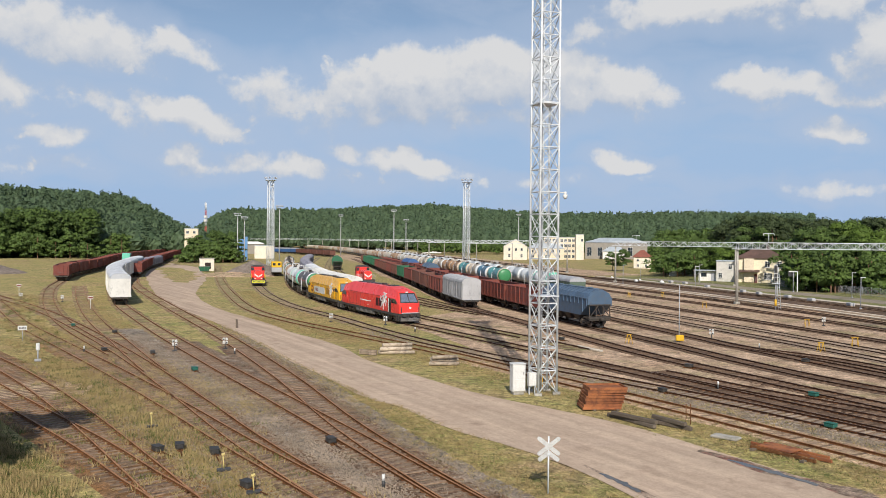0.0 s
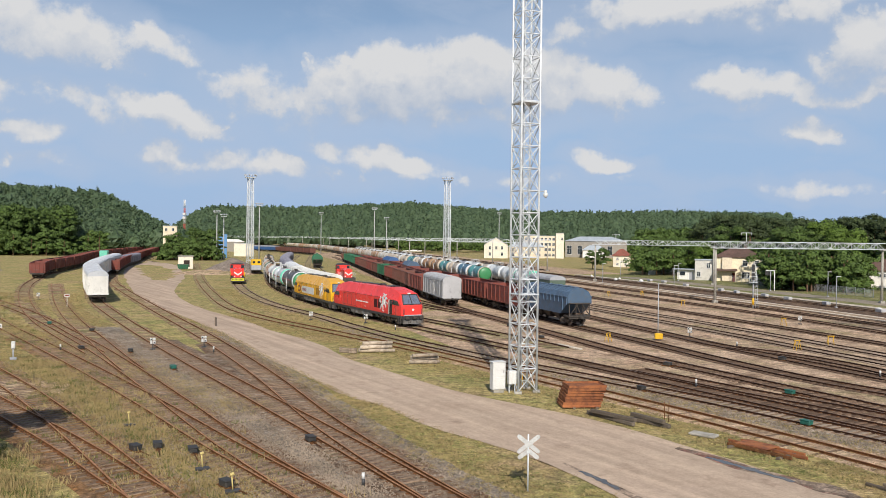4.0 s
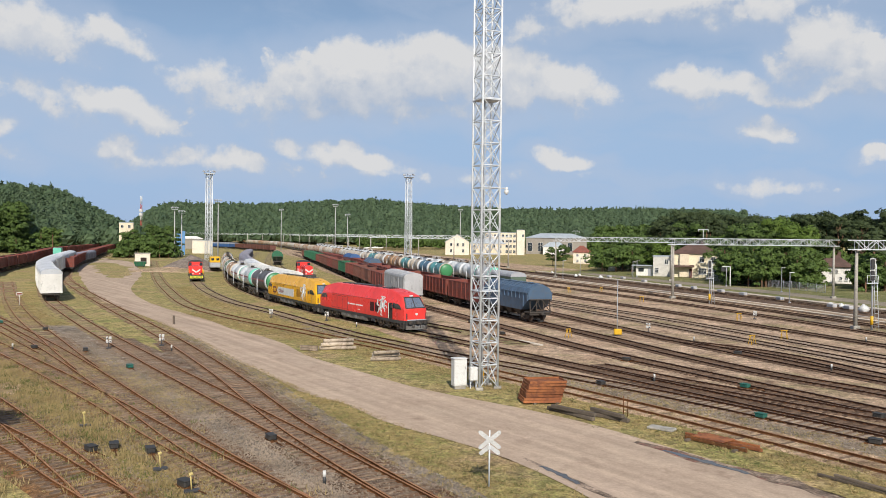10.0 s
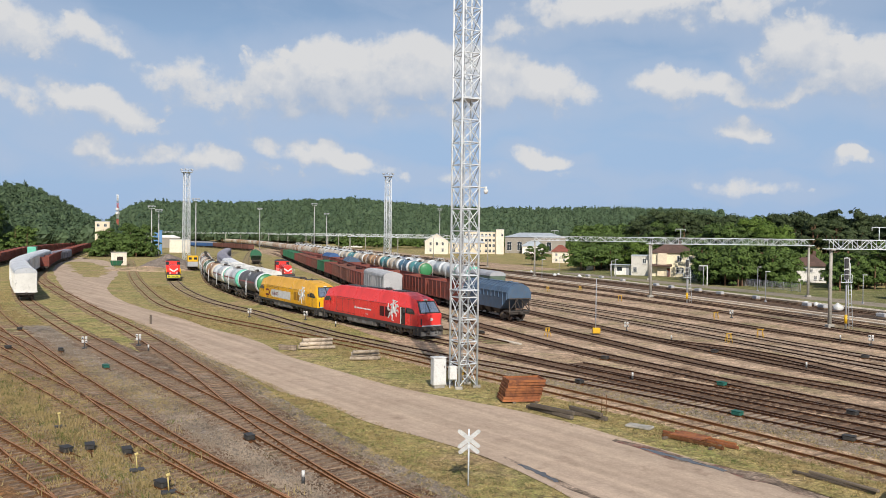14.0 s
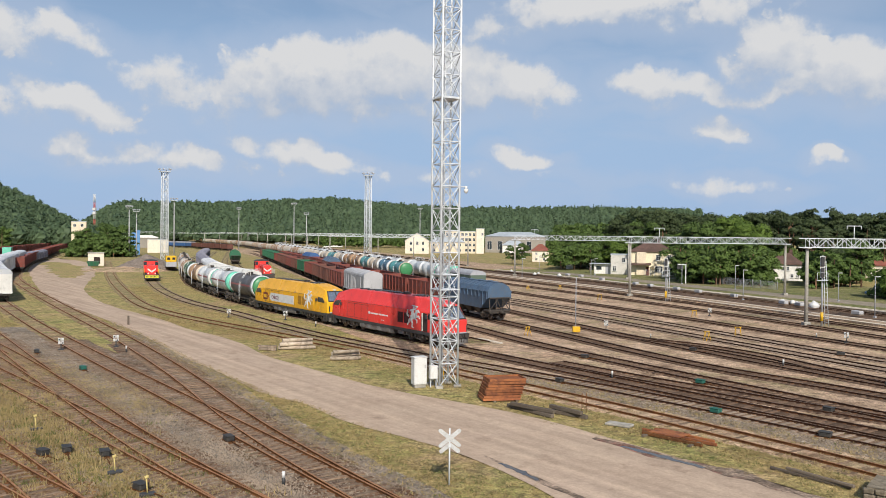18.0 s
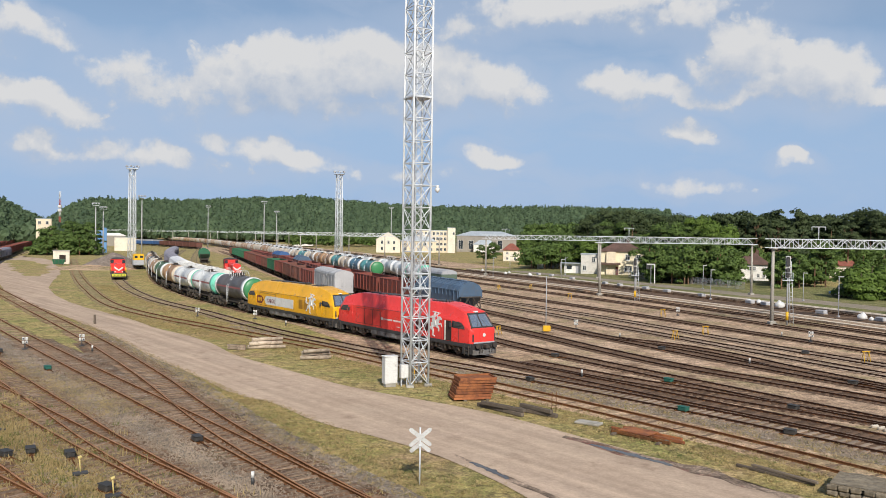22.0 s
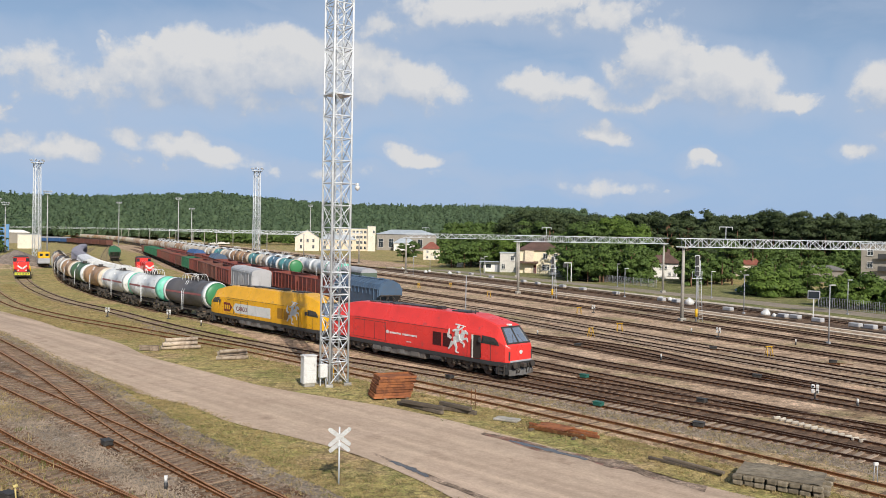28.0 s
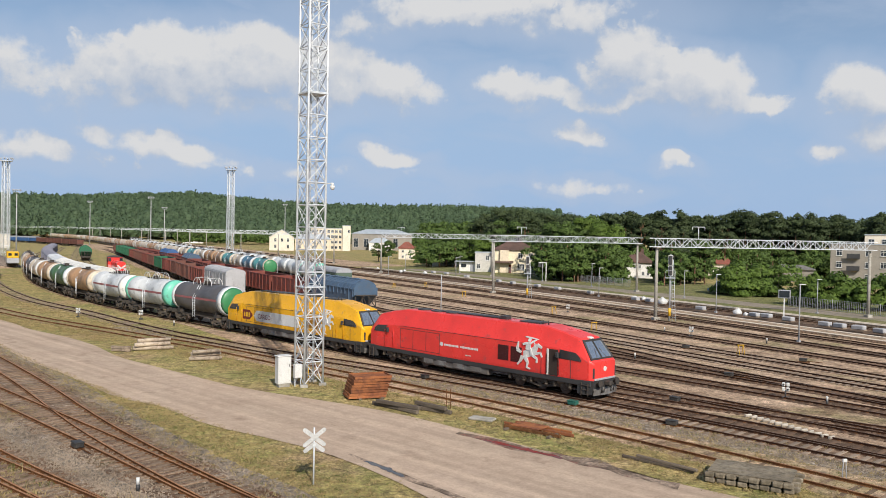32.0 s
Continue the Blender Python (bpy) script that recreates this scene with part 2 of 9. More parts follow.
def leaf_material(name, dark, light):
    if name in MATS:
        return MATS[name]
    mat = bpy.data.materials.new(name)
    mat.use_nodes = True
    tree = mat.node_tree
    ln = tree.links.new
    bsdf = tree.nodes["Principled BSDF"]
    geo = nd(tree, "ShaderNodeNewGeometry")
    info = nd(tree, "ShaderNodeObjectInfo")
    coord = nd(tree, "ShaderNodeTexCoord")
    noise_n = nd(tree, "ShaderNodeTexNoise")
    noise_n.inputs["Scale"].default_value, noise_n.inputs["Detail"].default_value = 0.35, 3.0
    ln(coord.outputs["Object"], noise_n.inputs["Vector"])
    add = nd(tree, "ShaderNodeMath", op="ADD")
    half = nd(tree, "ShaderNodeMath", op="MULTIPLY", ins={1: 0.45})
    ln(geo.outputs["Random Per Island"], half.inputs[0])
    ln(half.outputs[0], add.inputs[0])
    more = nd(tree, "ShaderNodeMath", op="MULTIPLY", ins={1: 0.25})
    ln(info.outputs["Random"], more.inputs[0])
    add2 = nd(tree, "ShaderNodeMath", op="ADD")
    ln(add.outputs[0], add2.inputs[0])
    ln(more.outputs[0], add2.inputs[1])
    third = nd(tree, "ShaderNodeMapRange", ins={1: 0.35, 2: 0.65, 3: 0.0, 4: 0.45})
    ln(noise_n.outputs["Fac"], third.inputs[0])
    ln(third.outputs[0], add.inputs[1])
    mix = nd(tree, "ShaderNodeMix")
    mix.data_type = "RGBA"
    mix.inputs[6].default_value, mix.inputs[7].default_value = (*dark, 1), (*light, 1)
    ln(add2.outputs[0], mix.inputs[0])
    ln(mix.outputs[2], bsdf.inputs["Base Color"])
    bsdf.inputs["Roughness"].default_value = 0.65
    bsdf.inputs["Specular IOR Level"].default_value = 0.25
    MATS[name] = mat
    return mat


def glass_dark(name, tint):
    mat = surface(name, tint, tint, rough=0.15, bump=0.0, spec=0.6)
    return mat


# ---------------------------------------------------------------- mesh helpers
class Shape:
    """Gathers boxes, tubes and lofts into one mesh."""

    def __init__(self):
        self.v, self.f, self.s = [], [], []

    def add(self, verts, faces, smooth=False):
        n = len(self.v)
        self.v += [tuple(p) for p in verts]
        self.f += [tuple(i + n for i in face) for face in faces]
        self.s += [smooth] * len(faces)
        return self

    def box(self, c, size, turn=None, bevel=0.0):
        hx, hy, hz = (s / 2 for s in size)
        if bevel:
            b = min(bevel, hx * 0.9, hy * 0.9, hz * 0.9)
            verts, index = [], {}
            for sx in (-1, 1):
                for sy in (-1, 1):
                    for sz in (-1, 1):
                        for axis in range(3):
                            p = [sx * (hx - b), sy * (hy - b), sz * (hz - b)]
                            p[axis] += b * (sx, sy, sz)[axis]
                            index[sx, sy, sz, axis] = len(verts)
                            verts.append(p)
            faces = []
            for axis in range(3):
                o = [a for a in range(3) if a != axis]
                for s in (-1, 1):
                    ring = []
                    for a, b2 in ((-1, -1), (1, -1), (1, 1), (-1, 1)):
                        k = [0, 0, 0]
                        k[axis], k[o[0]], k[o[1]] = s, a, b2
                        ring.append(index[(*k, axis)])
                    faces.append(ring if (s > 0) != (axis == 1) else ring[::-1])
                a1, a2 = o
                for s1 in (-1, 1):
                    for s2 in (-1, 1):
                        ring = []
                        for s, ax in ((-1, a1), (1, a1), (1, a2), (-1, a2)):
                            k = [0, 0, 0]
                            k[axis], k[a1], k[a2] = s, s1, s2
                            ring.append(index[(*k, ax)])
                        faces.append(ring)
            for sx in (-1, 1):
                for sy in (-1, 1):
                    for sz in (-1, 1):
                        faces.append([index[sx, sy, sz, a] for a in range(3)])
        else:
            verts = [(x, y, z) for x in (-hx, hx) for y in (-hy, hy) for z in (-hz, hz)]
            faces = [(0, 1, 3, 2), (4, 6, 7, 5), (0, 4, 5, 1), (2, 3, 7, 6), (0, 2, 6, 4), (1, 5, 7, 3)]
        if turn is not None:
            verts = [turn @ Vector(p) for p in verts]
        return self.add([Vector(p) + Vector(c) for p in verts], faces)

    def tube(self, a, b, r, n=8, r2=None, cap=True, smooth=True):
        a, b = Vector(a), Vector(b)
        q = (b - a).to_track_quat("Z", "Y")
        r2 = r if r2 is None else r2
        verts = []
        for p, rad in ((a, r), (b, r2)):
            for i in range(n):
                t = 2 * math.pi * (i + 0.5) / n
                verts.append(p + q @ Vector((rad * math.cos(t), rad * math.sin(t), 0)))
        faces = [(i, (i + 1) % n, n + (i + 1) % n, n + i) for i in range(n)]
        self.add(verts, faces, smooth)
        if cap:
            k = len(self.v) - 2 * n
            self.f += [tuple(range(k + n - 1, k - 1, -1)), tuple(range(k + n, k + 2 * n))]
            self.s += [False, False]
        return self

    def strut(self, a, b, w, h=None):
        a, b = Vector(a), Vector(b)
        q = (b - a).to_track_quat("Z", "Y").to_matrix()
        return self.box((a + b) / 2, (w, h or w, (b - a).length), q)

    def loft(self, rings, closed=True, caps=True, smooth=False):
        n = len(rings[0])
        verts = [p for ring in rings for p in ring]
        faces = []
        for k in range(len(rings) - 1):
            for i in range(n if closed else n - 1):
                j = (i + 1) % n
                faces.append((k * n + i, k * n + j, (k + 1) * n + j, (k + 1) * n + i))
        self.add(verts, faces, smooth)
        if caps:
            base = len(self.v) - len(verts)
            self.f += [tuple(base + i for i in reversed(range(n))), tuple(base + (len(rings) - 1) * n + i for i in range(n))]
            self.s += [False, False]
        return self

    def lathe(self, profile, n=24, axis="x", center=(0, 0, 0)):
        """profile: (along, radius) pairs, turned round the axis."""
        rings = []
        for along, rad in profile:
            ring = []
            for i in range(n):
                t = 2 * math.pi * i / n
                a, b = rad * math.cos(t), rad * math.sin(t)
                p = {"x": (along, a, b), "y": (b, along, a), "z": (a, b, along)}[axis]
                ring.append(Vector(p) + Vector(center))
            rings.append(ring)
        return self.loft(rings, True, True, True)

    def mesh(self, name, mat):
        me = bpy.data.meshes.new(name)
        me.from_pydata([tuple(p) for p in self.v], [], self.f)
        me.polygons.foreach_set("use_smooth", self.s)
        me.materials.append(mat)
        me.update()
        fix = bmesh.new()
        fix.from_mesh(me)
        bmesh.ops.recalc_face_normals(fix, faces=fix.faces)
        fix.to_mesh(me)
        fix.free()
        return me


def part(name, shape, mat, parent, label="", at=None):
    me = shape if isinstance(shape, bpy.types.Mesh) else shape.mesh(name, mat)
    ob = new(name, me)
    ob.parent = parent
    if at is not None:
        ob.matrix_basis = at
    return tagged(ob, label)


def thing(name, label, category, m=None, group="", kind=""):
    ob = new(name)
    ob.empty_display_size = 0.3
    if m is not None:
        ob.matrix_basis = m
    return tagged(ob, label, category, group, kind)


def raw_mesh(name, verts, faces, mat, smooth=False):
    me = bpy.data.meshes.new(name)
    verts, faces = np.asarray(verts, float), np.asarray(faces, int)
    me.vertices.add(len(verts))
    me.vertices.foreach_set("co", verts.ravel())
    k = faces.shape[1]
    me.loops.add(faces.size)
    me.loops.foreach_set("vertex_index", faces.ravel())
    me.polygons.add(len(faces))
    me.polygons.foreach_set("loop_start", np.arange(0, faces.size, k))
    me.polygons.foreach_set("loop_total", np.full(len(faces), k))
    me.polygons.foreach_set("use_smooth", np.full(len(faces), smooth))
    me.materials.append(mat)
    me.update(calc_edges=True)
    me.validate()
    return me


class Line:
    """A smooth line on the ground through some points, by arc length."""

    def __init__(self, points, step=0.5):
        p = np.array(points, float)
        p = np.vstack([2 * p[0] - p[1], p, 2 * p[-1] - p[-2]])
        out = []
        for i in range(1, len(p) - 2):
            a, b, c, d = p[i - 1 : i + 3]
            n = max(2, int(np.linalg.norm(c - b) / step))
            # centripetal knots keep uneven spacing from looping
            t0 = 0.0
            t1 = t0 + np.linalg.norm(b - a) ** 0.5
            t2 = t1 + np.linalg.norm(c - b) ** 0.5
            t3 = t2 + np.linalg.norm(d - c) ** 0.5
            t = np.linspace(t1, t2, n, endpoint=False)[:, None]
            a1 = (t1 - t) / (t1 - t0) * a + (t - t0) / (t1 - t0) * b
            a2 = (t2 - t) / (t2 - t1) * b + (t - t1) / (t2 - t1) * c
            a3 = (t3 - t) / (t3 - t2) * c + (t - t2) / (t3 - t2) * d
            b1 = (t2 - t) / (t2 - t0) * a1 + (t - t0) / (t2 - t0) * a2
            b2 = (t3 - t) / (t3 - t1) * a2 + (t - t1) / (t3 - t1) * a3
            out.append((t2 - t) / (t2 - t1) * b1 + (t - t1) / (t2 - t1) * b2)
        out.append(p[-2:-1])
        self.p = np.vstack(out)
        self.s = np.r_[0, np.cumsum(np.linalg.norm(np.diff(self.p, axis=0), axis=1))]
        d = np.gradient(self.p, axis=0)
        self.d = d / np.linalg.norm(d, axis=1)[:, None]
        self.length = self.s[-1]

    def at(self, s):
        return np.array([np.interp(s, self.s, self.p[:, 0]), np.interp(s, self.s, self.p[:, 1])])

    def way(self, s):
        d = np.array([np.interp(s, self.s, self.d[:, 0]), np.interp(s, self.s, self.d[:, 1])])
        return d / np.linalg.norm(d)

    def side(self, offset):
        """The points of a parallel line, to the right of the way."""
        return self.p + offset * np.c_[self.d[:, 1], -self.d[:, 0]]

    def nearest(self, x, y):
        return self.s[np.argmin((self.p[:, 0] - x) ** 2 + (self.p[:, 1] - y) ** 2)]


GROUND = -0.15  # rail tops lie at 0

# ---------------------------------------------------------------- tones
rust = surface("rail_rust", (0.16, 0.068, 0.027), (0.08, 0.037, 0.018), rough=0.85, spec=0.12, scale=2.0, stain=(0.21, 0.10, 0.042), amount=0.4)
rail_head = surface("rail_head_rust", (0.40, 0.20, 0.095), (0.27, 0.13, 0.062), rough=0.6, spec=0.25, scale=2.0, stain=(0.13, 0.07, 0.04), amount=0.4)
head_dark = surface("rail_head_dark", (0.20, 0.14, 0.10), (0.11, 0.072, 0.052), rough=0.6, spec=0.2, scale=2.0)
rail_dark = surface("rail_dark", (0.07, 0.034, 0.021), (0.04, 0.021, 0.014), rough=0.85, spec=0.1, scale=2.0, stain=(0.09, 0.045, 0.028), amount=0.3)
sleeper_grey = surface("sleeper_grey", (0.265, 0.19, 0.13), (0.145, 0.09, 0.055), rough=0.9, scale=1.6, stain=(0.095, 0.047, 0.028), amount=0.6, per_object=0.3)
sleeper_dark = surface("sleeper_dark", (0.16, 0.105, 0.073), (0.085, 0.055, 0.04), rough=0.95, spec=0.08, scale=1.6, per_object=0.35)
sleeper_pale = surface("sleeper_pale", (0.30, 0.235, 0.18), (0.2, 0.145, 0.105), rough=0.9, scale=1.6, per_object=0.25)
steel_pale = surface("galvanised_steel", (0.66, 0.69, 0.72), (0.56, 0.59, 0.63), rough=0.45, metal=0.1, scale=1.0, stain=(0.42, 0.44, 0.46), amount=0.3, bump=0.05)
black_under = surface("underframe_black", (0.035, 0.033, 0.032), (0.06, 0.05, 0.042), rough=0.7, scale=1.5, stain=(0.10, 0.07, 0.05), amount=0.35)
wheel_steel = surface("wheel_steel", (0.13, 0.1, 0.085), (0.08, 0.06, 0.05), rough=0.55, metal=0.4, scale=3.0)
glass = surface("window_glass", (0.02, 0.028, 0.035), (0.03, 0.04, 0.05), rough=0.08, bump=0.0, spec=0.8)
white_paint = surface("white_paint", (0.66, 0.66, 0.65), (0.57, 0.57, 0.56), rough=0.5, stain=(0.5, 0.49, 0.46), amount=0.3, bump=0.05)
concrete = surface("weathered_concrete", (0.40, 0.38, 0.34), (0.30, 0.28, 0.25), rough=0.9, scale=1.5, stain=(0.2, 0.19, 0.15), amount=0.4)


def ground_cover(name, tones, bands, bump=0.5, rough=0.95, grit_range=(0.35, 1.8), streak=None):
    """Ground of a base tone with overlaid patches. bands: (tone, size of patch in 1/m, threshold, softness, strength)."""
    mat = bpy.data.materials.new(name)
    mat.use_nodes = True
    tree = mat.node_tree
    ln = tree.links.new
    bsdf = tree.nodes["Principled BSDF"]
    coord = nd(tree, "ShaderNodeTexCoord")
    vec = coord.outputs["Object"]
    first = nd(tree, "ShaderNodeTexNoise")
    first.inputs["Scale"].default_value, first.inputs["Detail"].default_value = 0.25, 8.0
    first.inputs["Roughness"].default_value = 0.65
    ln(vec, first.inputs["Vector"])
    r = nd(tree, "ShaderNodeMapRange", ins={1: 0.35, 2: 0.65, 3: 0.0, 4: 1.0})
    ln(first.outputs["Fac"], r.inputs[0])
    mix = nd(tree, "ShaderNodeMix")
    mix.data_type = "RGBA"
    mix.inputs[6].default_value, mix.inputs[7].default_value = (*tones[0], 1), (*tones[1], 1)
    ln(r.outputs[0], mix.inputs[0])
    last = mix.outputs[2]
    for i, (tone, size, level, soft, strength) in enumerate(bands):
        mp = nd(tree, "ShaderNodeMapping")
        mp.inputs["Location"].default_value = (13.7 * i + 5, 7.3 * i, 3.1 * i)
        ln(vec, mp.inputs["Vector"])
        nz = nd(tree, "ShaderNodeTexNoise")
        nz.inputs["Scale"].default_value, nz.inputs["Detail"].default_value = size, 9.0
        nz.inputs["Roughness"].default_value = 0.68
        ln(mp.outputs[0], nz.inputs["Vector"])
        rr = nd(tree, "ShaderNodeMapRange", ins={1: level - soft, 2: level + soft, 3: 0.0, 4: strength})
        ln(nz.outputs["Fac"], rr.inputs[0])
        m = nd(tree, "ShaderNodeMix")
        m.data_type = "RGBA"
        m.inputs[7].default_value = (*tone, 1)
        ln(rr.outputs[0], m.inputs[0])
        ln(last, m.inputs[6])
        last = m.outputs[2]
    grit = nd(tree, "ShaderNodeTexNoise")
    grit.inputs["Scale"].default_value, grit.inputs["Detail"].default_value = 7.0, 6.0
    grit.inputs["Roughness"].default_value = 0.75
    ln(vec, grit.inputs["Vector"])
    gr = nd(tree, "ShaderNodeMapRange", ins={1: 0.3, 2: 0.7, 3: grit_range[0], 4: grit_range[1]})
    ln(grit.outputs["Fac"], gr.inputs[0])
    clod = nd(tree, "ShaderNodeTexNoise")
    clod.inputs["Scale"].default_value, clod.inputs["Detail"].default_value = 1.9, 7.0
    clod.inputs["Roughness"].default_value = 0.7
    ln(vec, clod.inputs["Vector"])
    spread = 0.5 * (grit_range[1] - grit_range[0])
    cr = nd(tree, "ShaderNodeMapRange", ins={1: 0.32, 2: 0.68, 3: 1 - 0.75 * spread, 4: 1 + 0.75 * spread})
    ln(clod.outputs["Fac"], cr.inputs[0])
    both = nd(tree, "ShaderNodeMath", op="MULTIPLY")
    ln(gr.outputs[0], both.inputs[0])
    ln(cr.outputs[0], both.inputs[1])
    if streak is not None:
        # long wheel-worn streaks along the way
        mp = nd(tree, "ShaderNodeMapping")
        mp.inputs["Rotation"].default_value = (0, 0, -radians(streak))
        ln(vec, mp.inputs["Vector"])
        sq = nd(tree, "ShaderNodeMapping")
        sq.inputs["Scale"].default_value = (0.05, 1.3, 1.0)
        ln(mp.outputs[0], sq.inputs["Vector"])
        sn = nd(tree, "ShaderNodeTexNoise")
        sn.inputs["Scale"].default_value, sn.inputs["Detail"].default_value = 1.0, 6.0
        ln(sq.outputs[0], sn.inputs["Vector"])
        sr = nd(tree, "ShaderNodeMapRange", ins={1: 0.3, 2: 0.7, 3: 0.8, 4: 1.16})
        ln(sn.outputs["Fac"], sr.inputs[0])
        more = nd(tree, "ShaderNodeMath", op="MULTIPLY")
        ln(both.outputs[0], more.inputs[0])
        ln(sr.outputs[0], more.inputs[1])
        both = more
    hsv = nd(tree, "ShaderNodeHueSaturation")
    ln(last, hsv.inputs["Color"])
    ln(both.outputs[0], hsv.inputs["Value"])
    ln(hsv.outputs[0], bsdf.inputs["Base Color"])
    bsdf.inputs["Roughness"].default_value = rough
    bsdf.inputs["Specular IOR Level"].default_value = 0.2
    bp = nd(tree, "ShaderNodeBump")
    bp.inputs["Strength"].default_value, bp.inputs["Distance"].default_value = bump, 0.08
    ln(grit.outputs["Fac"], bp.inputs["Height"])
    ln(bp.outputs[0], bsdf.inputs["Normal"])
    return mat


grass_ground = ground_cover("dry_grass", ((0.36, 0.275, 0.125), (0.255, 0.22, 0.08)),
                            [((0.18, 0.19, 0.06), 0.16, 0.55, 0.07, 0.75), ((0.33, 0.225, 0.13), 0.11, 0.58, 0.06, 0.8), ((0.09, 0.115, 0.026), 0.9, 0.61, 0.05, 0.75), ((0.15, 0.105, 0.06), 1.7, 0.59, 0.06, 0.7), ((0.42, 0.34, 0.19), 1.1, 0.64, 0.05, 0.7)])
sand_ground = ground_cover("yard_sand", ((0.49, 0.355, 0.25), (0.31, 0.22, 0.15)),
                           [((0.20, 0.175, 0.078), 0.13, 0.565, 0.06, 0.75), ((0.16, 0.10, 0.062), 0.5, 0.57, 0.07, 0.8), ((0.46, 0.315, 0.215), 0.25, 0.58, 0.06, 0.75), ((0.13, 0.085, 0.055), 1.6, 0.64, 0.05, 0.6)])
road_ground = ground_cover("packed_dirt_road", ((0.475, 0.366, 0.278), (0.415, 0.312, 0.235)),
                           [((0.25, 0.175, 0.13), 0.35, 0.63, 0.05, 0.6), ((0.46, 0.35, 0.27), 0.2, 0.58, 0.08, 0.7), ((0.22, 0.155, 0.11), 0.9, 0.66, 0.05, 0.5)], bump=0.03, grit_range=(0.85, 1.14), streak=128)
ballast_grey = ground_cover("grey_ballast", ((0.20, 0.145, 0.10), (0.12, 0.083, 0.057)),
                            [((0.31, 0.26, 0.215), 0.4, 0.56, 0.08, 0.8), ((0.13, 0.06, 0.03), 0.6, 0.54, 0.08, 0.75), ((0.12, 0.12, 0.04), 0.3, 0.66, 0.05, 0.6), ((0.42, 0.37, 0.32), 3.1, 0.64, 0.03, 0.8), ((0.05, 0.035, 0.025), 3.7, 0.62, 0.04, 0.7)], bump=1.0)
ballast_brown = ground_cover("brown_ballast", ((0.14, 0.092, 0.062), (0.095, 0.062, 0.042)),
                             [((0.23, 0.155, 0.10), 0.5, 0.58, 0.08, 0.7), ((0.055, 0.036, 0.026), 0.4, 0.56, 0.08, 0.7), ((0.28, 0.2, 0.14), 3.0, 0.66, 0.04, 0.7)], bump=1.0)
ballast_sandy = ground_cover("sandy_ballast", ((0.25, 0.17, 0.115), (0.17, 0.112, 0.075)),
                             [((0.11, 0.068, 0.045), 0.5, 0.56, 0.08, 0.7), ((0.34, 0.235, 0.16), 2.6, 0.62, 0.05, 0.7), ((0.15, 0.14, 0.06), 0.2, 0.64, 0.05, 0.6)], bump=1.0)
ballast_rusty = ground_cover("rusty_ballast", ((0.23, 0.135, 0.07), (0.16, 0.095, 0.052)),
                             [((0.26, 0.20, 0.15), 0.5, 0.58, 0.08, 0.8), ((0.24, 0.115, 0.04), 0.7, 0.55, 0.08, 0.75), ((0.12, 0.125, 0.035), 0.35, 0.64, 0.05, 0.7), ((0.06, 0.04, 0.025), 3.3, 0.6, 0.05, 0.7)], bump=1.0)
# one dark tone for oil and for the shadow beside the rails
oil_shadow_bed = ground_cover("oil_shadow_ballast", ((0.062, 0.042, 0.031), (0.04, 0.028, 0.022)), [((0.13, 0.085, 0.057), 0.9, 0.6, 0.06, 0.7)], bump=0.8)
rusty_bed = ground_cover("rust_dusted_ballast", ((0.085, 0.048, 0.028), (0.05, 0.03, 0.02)), [((0.16, 0.10, 0.06), 0.9, 0.6, 0.06, 0.7)], bump=0.8)
weedy_bed = ground_cover("weedy_earth", ((0.31, 0.235, 0.135), (0.23, 0.18, 0.095)), [((0.13, 0.14, 0.045), 0.5, 0.54, 0.07, 0.8), ((0.34, 0.25, 0.165), 1.1, 0.6, 0.05, 0.7)], bump=0.6)
gravel_grey = ground_cover("grey_stones", ((0.26, 0.22, 0.178), (0.175, 0.145, 0.115)), [((0.15, 0.115, 0.085), 0.5, 0.57, 0.07, 0.7), ((0.36, 0.31, 0.26), 2.6, 0.62, 0.04, 0.7), ((0.14, 0.14, 0.05), 0.35, 0.66, 0.05, 0.6)], bump=1.0)
GRAVEL_STRIP = ground_cover("pale_gravel", ((0.26, 0.215, 0.165), (0.2, 0.155, 0.115)), [((0.40, 0.35, 0.3), 2.8, 0.6, 0.05, 0.8), ((0.13, 0.12, 0.05), 0.5, 0.62, 0.05, 0.6)], bump=1.0)
mud_dark = ground_cover("damp_mud", ((0.13, 0.095, 0.07), (0.19, 0.14, 0.105)), [((0.33, 0.25, 0.19), 0.8, 0.52, 0.08, 0.9), ((0.22, 0.05, 0.04), 0.35, 0.6, 0.05, 0.6)], bump=0.2, rough=0.75)
platform_top = ground_cover("platform_paving", ((0.34, 0.25, 0.175), (0.27, 0.195, 0.135)), [((0.48, 0.39, 0.29), 0.5, 0.58, 0.06, 0.5)], bump=0.2)

# ---------------------------------------------------------------- ground and terrain


# skyline of the two wooded hills: turn clockwise from +y, height over the eye (degrees)
WEST_HILL = [(-60, 3.0), (-36, 3.03), (-33.7, 2.97), (-31, 2.8), (-29, 2.72), (-28.2, 2.5), (-27.2, 1.92), (-26, 1.25), (-25, 0.7), (-23.8, 0.0)]
LONG_RIDGE = [(-25.2, 0.0), (-24.3, 0.6), (-23.2, 1.42), (-22.5, 1.78), (-21.6, 2.03), (-19.5, 1.97), (-16, 2.05), (-13.1, 2.2), (-10.5, 2.33), (-8.5, 2.5), (-6, 2.33), (-3.2, 2.07), (0, 1.94), (3, 1.9), (7, 1.97), (10, 2.02), (14, 1.9), (33, 1.6), (45, 1.2), (60, 0.0)]


